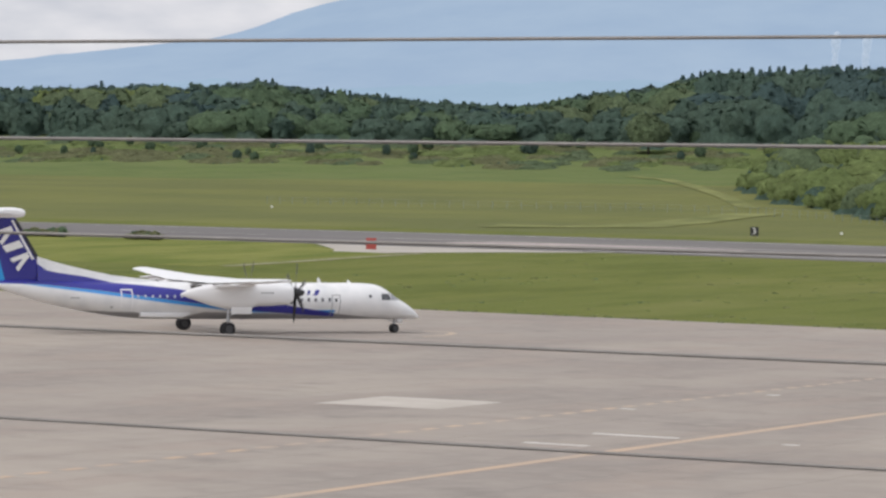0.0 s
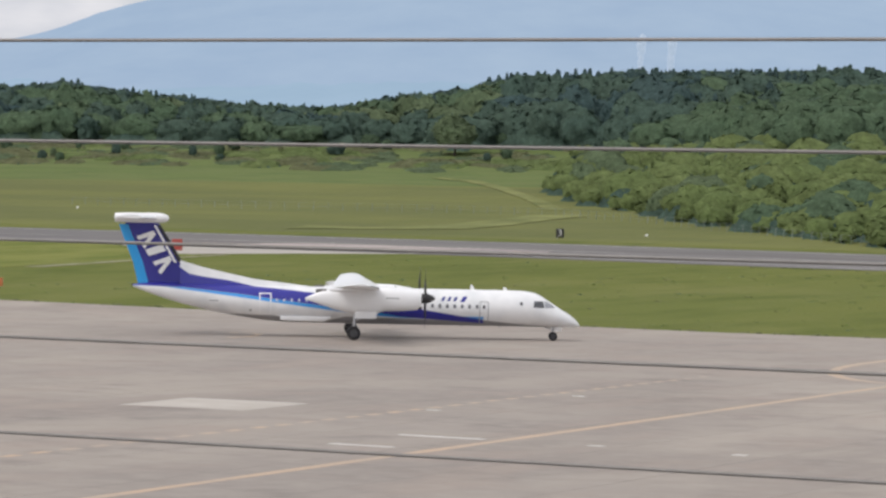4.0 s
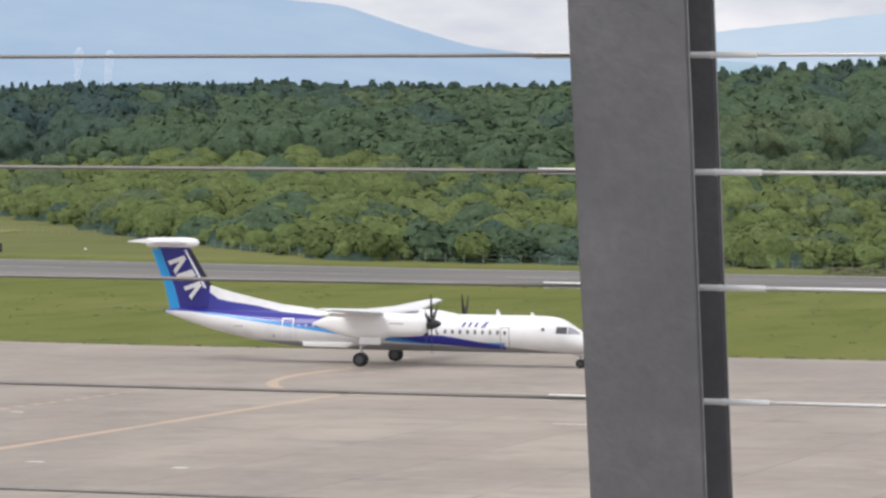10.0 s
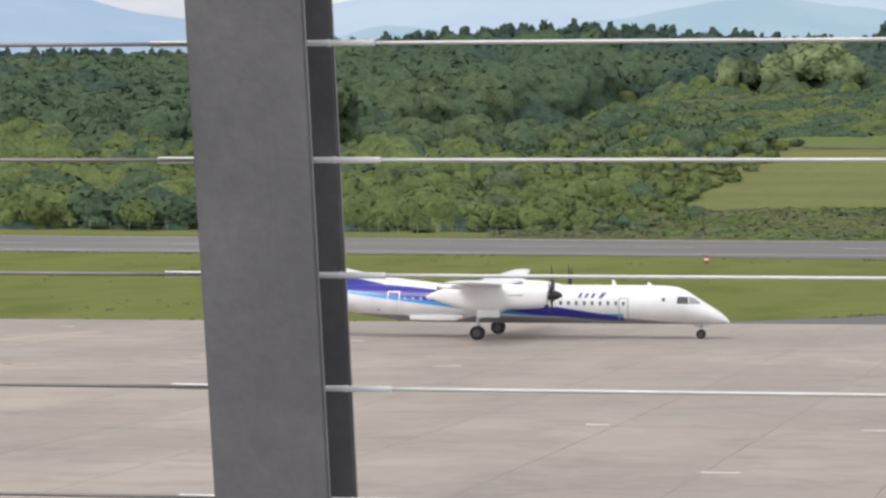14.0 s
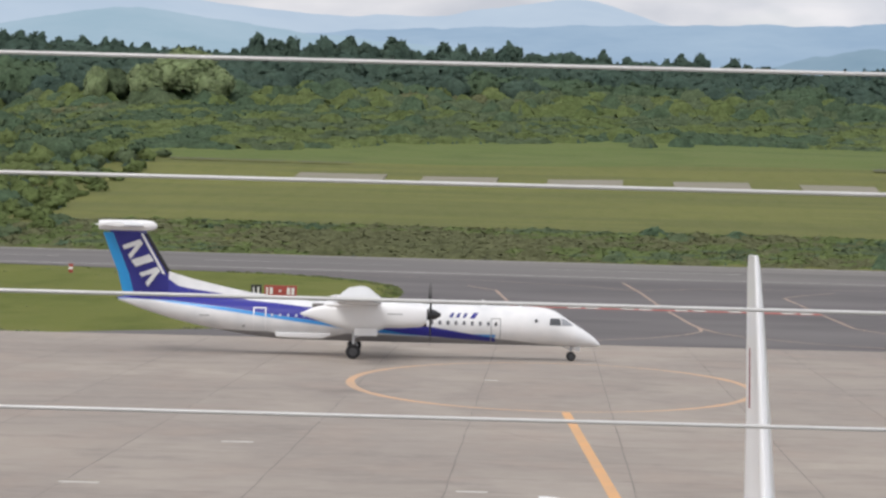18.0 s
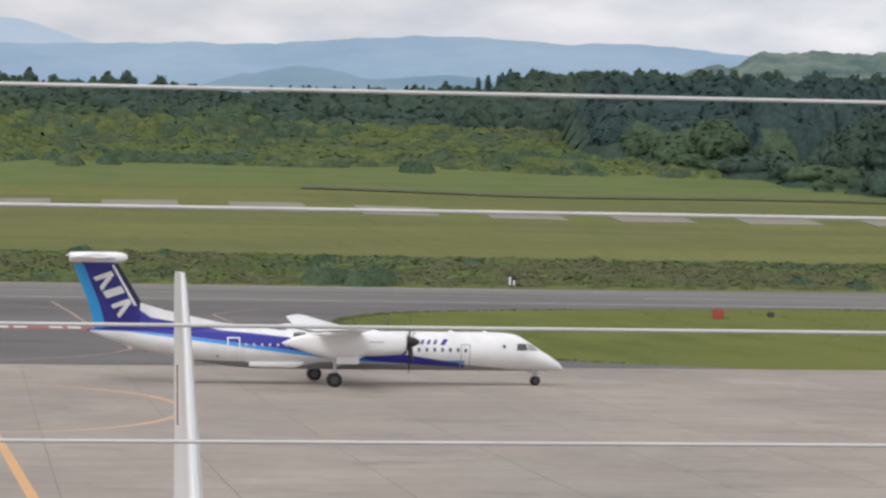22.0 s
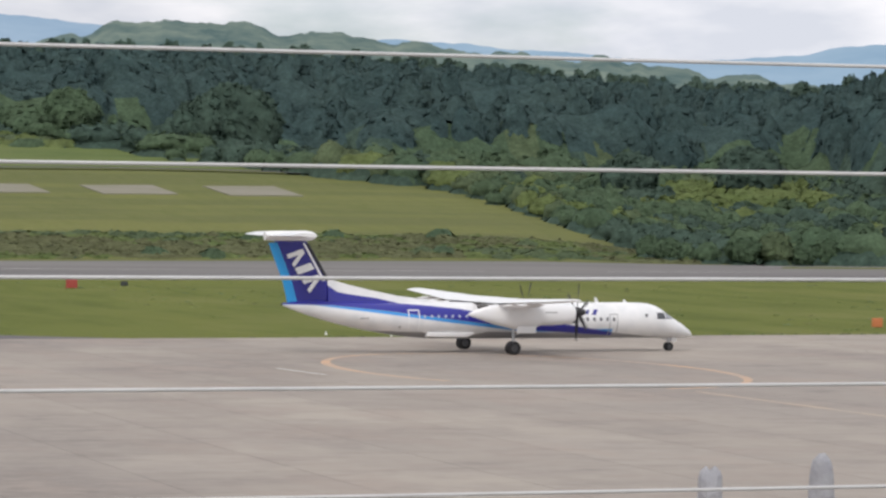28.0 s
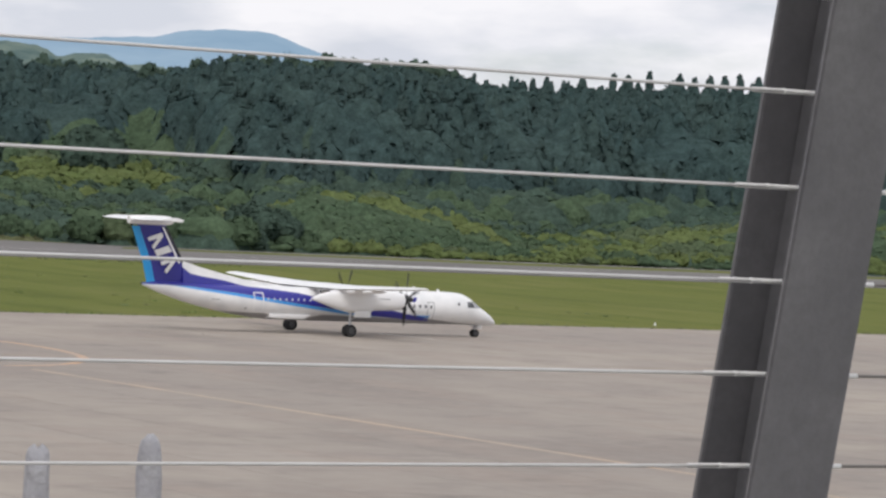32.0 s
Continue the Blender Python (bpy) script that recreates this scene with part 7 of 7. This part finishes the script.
def single_trees(singles):
    protos = {}
    words_ = {DARK: "dark green", MID: "mid green", OLIVE: "olive green", BRIGHT: "bright green", PALEL: "pale flowering"}
    for n, (x, y, w, h, a, mi) in enumerate(singles):
        key = (mi, n % 4)
        size = 8.0
        if key not in protos:
            t = tree_thing("tree", BIG[n % 4], mi, words_[mi] + " broadleaf tree at the edge of the wood", "tree", size, "trees at the edge of the wood")
            protos[key] = t
        else:
            t = copy_thing(protos[key], Matrix())
        t.matrix_basis = Matrix.Translation((x, y, terrain(x, y) - 0.1)) @ Matrix.Rotation(a % 0.8 - 0.4 - math.atan2(x, y), 4, "Z") @ Matrix.Diagonal((w / size, w / size, h / size, 1))


def shrubs():
    rng = random.Random(21)
    things = []

    def pick(x, y, weights):
        t = noise.noise((x * 0.02, y * 0.02, 2.0)) + 0.5 * noise.noise((x * 0.07, y * 0.07, 7.0)) + rng.uniform(-0.1, 0.1)
        for lim, mi in weights:
            if t < lim:
                return mi
        return weights[-1][1]

    def dome(out, x, y, r, h, mi):
        out.append((x, y, r, h, h * 1.2, mi))
    # thicket left of the far field, down to the runway
    bushes = []
    y = 447.0
    while y < 785:
        sp = 4.8 + (y - 446) * 0.010
        a0 = lerp(y, [(446, -20.2), (480, -22.4), (520, -24.2), (570, -25.6), (700, -25.2), (708, -17), (720, -14), (742, -11.6), (785, -9.6)])
        a1 = lerp(y, [(446, -9.2), (480, -8.8), (560, -7.6), (600, -7.0), (650, -8.0), (785, -8.8)])
        x, x1 = y * math.tan(radians(a0)), y * math.tan(radians(a1))
        while x < x1:
            x += sp * rng.uniform(0.6, 1.4)
            yy = y + rng.uniform(-2, 2)
            edge = min(1, 0.45 + (x - y * math.tan(radians(a0))) / 20, 0.42 + max(0, x1 - x) / 18)
            big = (1 + 0.9 * max(0, noise.noise((x * 0.035, yy * 0.035, 5.0)))) * edge * (1.35 if rng.random() < 0.12 else 1.0)
            h = rng.uniform(1.4, 4.6) * big
            mi = pick(x, yy, [(-0.24 if abs(x / yy + 0.265) > 0.065 else -0.58, MID if abs(x / yy + 0.265) > 0.065 else DARK), (-0.24, MID), (0.40, BRIGHT), (9, OLIVE)])
            if mi == BRIGHT and rng.random() < (yy - (620 if x < -0.33 * yy else 500)) / 240:
                mi = MID if rng.random() < 0.7 else OLIVE
            if x < -0.33 * yy and mi == MID and rng.random() < 0.6:
                mi = BRIGHT
            if x > -0.205 * yy:
                mi = BRIGHT if mi in (DARK, BRIGHT) else (OLIVE if rng.random() < 0.6 else MID)
                h *= 0.8
            if y < 453 and rng.random() < 0.6:
                things.append((x, yy, h * rng.uniform(1.15, 1.6), h, mi))
                h *= 0.75
            dome(bushes, x, yy, max(1.7, min(6.0, h * rng.uniform(0.55, 1.0))), h, mi)
        y += sp * 0.9
    grove("thicket", "tangled yellow-green thicket beside the runway", "thicket", bushes, 61, (), SHRUB, None, 0.36, 1.5, 0.90)
    # rough scrub on the hill behind the far field
    bushes = []
    y = 604.0
    while y < 785:
        sp = 3.6
        a0 = lerp(y, [(604, -8.2), (640, -9.2), (775, -10.5)])
        a1 = lerp(y, [(604, 13.8), (640, 12.6), (690, 11.0), (775, 9.0)])
        x, x1 = y * math.tan(radians(a0)), y * math.tan(radians(a1))
        while x < x1:
            x += sp * rng.uniform(0.6, 1.5)
            yy = y + rng.uniform(-2.2, 2.2)
            patch = noise.noise((x * 0.022, yy * 0.03, 9.0))
            az = math.degrees(math.atan2(x, yy))
            low = yy < lerp(az, [(-9, 612), (-4, 628), (-1, 655), (8, 668), (14, 640)]) + 14 * patch
            if low:
                continue
            h = rng.uniform(0.5, 1.1) * (1 + 1.5 * max(0, patch))
            if yy > 745:
                h += rng.uniform(0.2, 2.0)
            dome(bushes, x, yy, max(2.0, h * 1.1) * rng.uniform(0.8, 1.5), h, pick(x, yy, [(-0.22, MID), (0.12, BRIGHT), (0.5, OLIVE), (9, WEED)]))
        y += sp * 0.9
    # clumps that stand out of it, and taller bushes along its top
    for k in range(46):
        x, yy = az_xy(rng.uniform(-9, 11), rng.uniform(650, 745))
        h = rng.uniform(1.4, 2.8)
        dome(bushes, x, yy, h * rng.uniform(0.8, 1.6), h, rng.choice([MID, MID, OLIVE, BRIGHT]))
    for k in range(280):
        az = rng.uniform(-9.5, 10)
        x, yy = az_xy(az, rng.uniform(735, 785))
        h = rng.uniform(0.45, 1.0) * lerp(az, [(-9.5, 6.5), (-4, 6.0), (1, 5.0), (4, 6.0), (7, 3.5), (10, 2.0)]) * (0.65 + (yy - 735) / 140)
        dome(bushes, x, yy, max(2.4, h * rng.uniform(0.6, 0.9)), h, rng.choice([BRIGHT, BRIGHT, MID, MID, OLIVE]))
    canopy("scrub", "rough bright green scrub on the hill", "scrub", bushes, 1.1, 56000, 0.30, 62, 2)
    # thicket right of the far field and in the dip
    bushes = []
    y = 447.0
    while y < 625:
        sp = 4.3 + (y - 446) * 0.010
        a0 = lerp(y, [(446, 21.6), (480, 21.0), (520, 19.6), (570, 17.8), (600, 15.0), (625, 13.5)])
        x, x1 = y * math.tan(radians(a0)), y * math.tan(radians(38.5))
        while x < x1:
            x += sp * rng.uniform(0.6, 1.4)
            yy = y + rng.uniform(-2, 2)
            az = math.degrees(math.atan2(x, yy))
            big = 1 + 1.2 * max(0, noise.noise((x * 0.03, yy * 0.03, 15.0)))
            h = rng.uniform(1.8, 3.8) * big
            if az > 26.3:
                # bright hummocks that fall to a dip, with dark trees behind
                crest = lerp(az, [(26.3, -0.25), (27.2, 0.22), (28.2, 0.12), (29.5, -0.18), (30.7, -0.48), (31.5, -0.42), (33.5, -0.12), (36, 0.08), (39, 0.1)])
                full = EYE + 495 / math.cos(radians(az)) * math.tan(radians(crest)) - terrain(x, 495.0)
                if yy < 505:
                    h = max(0.8, full * min(1, 0.2 + 0.8 * (yy - 447) / 46)) * rng.uniform(0.78, 1.0)
                    mi = pick(x, yy, [(-0.15, MID), (0.20, BRIGHT), (0.6, OLIVE), (9, BRIGHT)])
                else:
                    h = max(2.5, full * rng.uniform(0.6, 0.85)) if yy < 560 else rng.uniform(4, 8)
                    mi = DARK if rng.random() < 0.7 else MID
            elif 19.5 < az < 23.5 and yy > 540:
                mi = pick(x, yy, [(0.0, MID), (9, BRIGHT)])
            else:
                mi = pick(x, yy, [(-0.15, DARK), (0.22, MID), (0.40, OLIVE), (9, BRIGHT)])
            if y < 453 and rng.random() < 0.6:
                things.append((x, yy, h * rng.uniform(1.15, 1.6), h, mi))
                h *= 0.75
            dome(bushes, x, yy, max(2.2, min(h, 5.0) * rng.uniform(0.60, 0.90)), h, mi)
        y += sp * 0.9
    grove("thicket", "mixed green thicket in the dip beside the field", "thicket", bushes, 63, (), SHRUB, None, 0.36, 1.5, 0.90)
    # low bushes along the foot of the left wood
    bushes = []
    for k in range(420):
        az = rng.uniform(-40, -23)
        x, yy = az_xy(az, rng.uniform(650, 722))
        if rng.random() < 0.9:
            h = rng.uniform(0.3, 1.0) * (0.7 + 1.6 * max(0, noise.noise((x * 0.02, yy * 0.03, 12.0))))
            bushes.append((x, yy, rng.uniform(2.5, 5.5), h, h + 0.1, pick(x, yy, [(-0.2, OLIVE), (0.1, WEED), (0.4, BRIGHT), (9, OLIVE)])))
        else:
            h = rng.uniform(1.6, 4.0) * (0.6 + (yy - 640) / 120)
            things.append((x, yy, h * rng.uniform(0.8, 1.2), h, rng.choice([MID, MID, OLIVE, DARK])))
    canopy("thicket", "low yellow-green scrub along the foot of the wood", "thicket", bushes, 1.2, 26000, 0.26, 64, 2)
    protos = {}
    names = {DARK: "dark green", MID: "green", BRIGHT: "bright green", OLIVE: "olive green", WEED: "dull green", PALEL: "pale green"}
    for n, (x, y, w, h, mi) in enumerate(things[:170]):
        a = rng.uniform(0, 6.3)
        key = (mi, n % 3)
        size = 3.0
        if key not in protos:
            ob = tagged(new("bush"), names[mi] + " leafy bush beside the runway grass", "bush", group="bushes along the airfield")
            bm = bmesh.new()
            for k in range(6):
                t = k * math.tau / 6
                tube(bm, (0.05 * math.cos(t), 0.05 * math.sin(t), -0.1), (0.7 * math.cos(t), 0.7 * math.sin(t), 1.5), 0.04, 0.015, n=5)
            part("stems", bm, LEAF[BARK], ob)
            v, f, nr = leafed(BUSHY_FORM[n % 3], (0.5 * size, 0.5 * size, size), 0.06 * size, n)
            cr = new("foliage", quads_mesh("foliage", v, f, None, [LEAF[mi]], nr))
            cr.parent = ob
            protos[key] = ob
        else:
            ob = copy_thing(protos[key], Matrix())
        ob.matrix_basis = Matrix.Translation((x, y, terrain(x, y) - 0.1)) @ Matrix.Rotation(a % 0.8 - 0.4 - math.atan2(x, y), 4, "Z") @ Matrix.Diagonal((w / size, w / size, h / size, 1))


def weeds():
    rng = random.Random(33)
    items = []
    # rough bank beyond the runway
    low = []
    y = 430.0
    while y < 470:
        x = y * math.tan(radians(-11.5))
        while x < y * math.tan(radians(22.5)):
            x += 2.0 * rng.uniform(0.6, 1.4)
            yy = y + rng.uniform(-1, 1)
            if yy < run_1(x) + 3.2:
                continue
            patch = noise.noise((x * 0.05, yy * 0.08, 4.0))
            h = rng.uniform(0.10, 0.28) * (1 + 1.2 * max(0, patch))
            t = noise.noise((x * 0.03, yy * 0.05, 14.0)) + rng.uniform(-0.25, 0.25)
            low.append((x, yy, rng.uniform(1.1, 1.9), h, h + 0.1, WEED if t < 0.05 else (BRIGHT if t < 0.32 else OLIVE)))
        y += 1.7
    for k in range(34):
        x = rng.uniform(-80, 170)
        yy = rng.choice([run_1(x) + rng.uniform(4, 8), rng.uniform(458, 468)])
        h = rng.uniform(0.8, 1.6)
        low.append((x, yy, h * 1.3, h * 0.8, h + 0.2, rng.choice([WEED, MID, OLIVE])))
    for x in (43.5, 46.0, 48.5, 51.0):
        low.append((x, 439.0 + rng.uniform(-1, 1), 2.4, rng.uniform(1.5, 2.3), 2.4, MID))
    canopy("rough_bank", "rough olive weeds on the bank beyond the runway", "weeds", low, 0.9, 30000, 0.24, 65, 2)
    # unmown edge of the grass at the apron, the taxiway and the runway
    for k in range(2600):
        x = rng.uniform(-230, 190)
        e = rng.random()
        if e < 0.40:
            yy = apron_y(x) + 0.15 + abs(rng.gauss(0, 0.7))
            if -36 < x < 68:
                continue
            h = rng.uniform(0.08, 0.24)
        else:
            yy = run_0(x) - 0.2 - abs(rng.gauss(0, 2.5))
            if -75 < x < 96 or x < -150:
                continue
            h = rng.uniform(0.06, 0.22) * (1 + 1.0 * max(0, noise.noise((x * 0.05, 0, 6))))
        items.append((rng.choice(TUFT), x, yy, h * 3.4, h, rng.uniform(0, 6.3), WEED if rng.random() < 0.6 else BRIGHT))
    for k in range(1100):
        yy = rng.uniform(252, 372)
        s = rng.random() < 0.5
        edge = soft(yy, [(244, -36), (251, -26), (264, -17), (290, -13.6), (328, -13.6), (345, -14.6), (356, -18), (370, -27), (373.5, -46)], 4) if s else soft(yy, [(244, 68), (251, 52), (259, 41.5), (276, 35.2), (300, 34), (328, 33.8), (340, 35.5), (357, 42.7), (366, 53), (376, 70)], 4)
        x = edge + (-1 if s else 1) * (0.15 + abs(rng.gauss(0, 0.8)))
        h = rng.uniform(0.08, 0.30)
        items.append((rng.choice(TUFT), x, yy, h * 3.2, h, rng.uniform(0, 6.3), WEED if rng.random() < 0.6 else BRIGHT))
    # low tussocks in the mown grass
    for k in range(3600):
        x = rng.uniform(-220, 175)
        yy = rng.uniform(apron_y(x) + 3, run_0(x) - 2)
        if noise.noise((x * 0.04, yy * 0.03, 21.0)) + rng.uniform(-0.4, 0.4) < 0.05 or -40 < x < 70 or (x < -185 and yy > 300):
            continue
        h = rng.uniform(0.06, 0.20)
        items.append((rng.choice(TUFT), x, yy, h * 5.0, h, rng.uniform(0, 6.3), rng.choice([BRIGHT, BRIGHT, WEED, OLIVE])))
    # clumps left of the pale stub
    for cx, cy in ((-271, 362.5), (-255, 362.5)):
        for k in range(14):
            items.append((rng.choice(BUSH), cx + rng.uniform(-2.4, 2.4), cy + rng.uniform(-1, 1), 2.0, rng.uniform(0.8, 1.5), rng.uniform(0, 6.3), rng.choice([WEED, MID, OLIVE])))
    scatter("rough_weeds", items, "rough weeds and unmown grass edges", "weeds")


singles = woods()
# trees that stand out: a pale flowering crown, and round crowns before the dark wood
singles += [(-80.0, 748, 19, 12, 0.4, PALEL), (-87.0, 744, 12, 8.6, 2.2, PALEL), (-73.0, 744, 12, 8.2, 4.2, PALEL), (-94.0, 745, 9, 7.5, 1.0, OLIVE), (-98.0, 741, 7, 8.6, 3.0, PALEL), (178, 665, 22, 19, 1.2, DARK), (166, 650, 13, 12, 0.2, DARK), (146, 672, 14, 11, 0.8, MID), (252, 640, 16, 11, 2.0, DARK), (278, 640, 17, 12, 2.8, DARK), (-206, 520, 6.0, 5.5, 1.7, BRIGHT), (-350, 690, 12, 9, 0.3, OLIVE), (-165, 640, 24, 17, 0.9, OLIVE), (214, 456, 10, 7.4, 0.3, DARK), (222, 453, 11, 7.0, 1.1, DARK), (229, 457, 9, 6.2, 0.7, DARK), (206, 454, 8, 5.4, 0.5, MID)]
single_trees(singles)
shrubs()
weeds()


# ---- what moves ----
def rolled(t):
    """Metres that the aircraft has rolled at t seconds."""
    s = 0.0
    for (t0, x0, y0, _), (t1, x1, y1, _) in zip(TAXI, TAXI[1:]):
        d = math.hypot(x1 - x0, y1 - y0)
        if t >= t1:
            s += d
        elif t > t0:
            s += d * (t - t0) / (t1 - t0)
    return s


def motions():
    walk(airliner, [(t, pose(x, y, 0, 0, 0, a)) for t, x, y, a in TAXI])
    beat = [k / 30 for k in range(961)]
    for w, r in wheels:
        at = w.matrix_basis.translation.copy()
        walk(w, [(t, Matrix.Translation(at) @ pose(0, 0, 0, 0, math.degrees(rolled(t) / r), 0)) for t in beat[::2]])
    for n, p in enumerate(props):
        at = p.matrix_basis.translation.copy()
        walk(p, [(t, Matrix.Translation(at) @ pose(0, 0, 0, 4 + 17 * n + 2400 * t)) for t in beat])


motions()
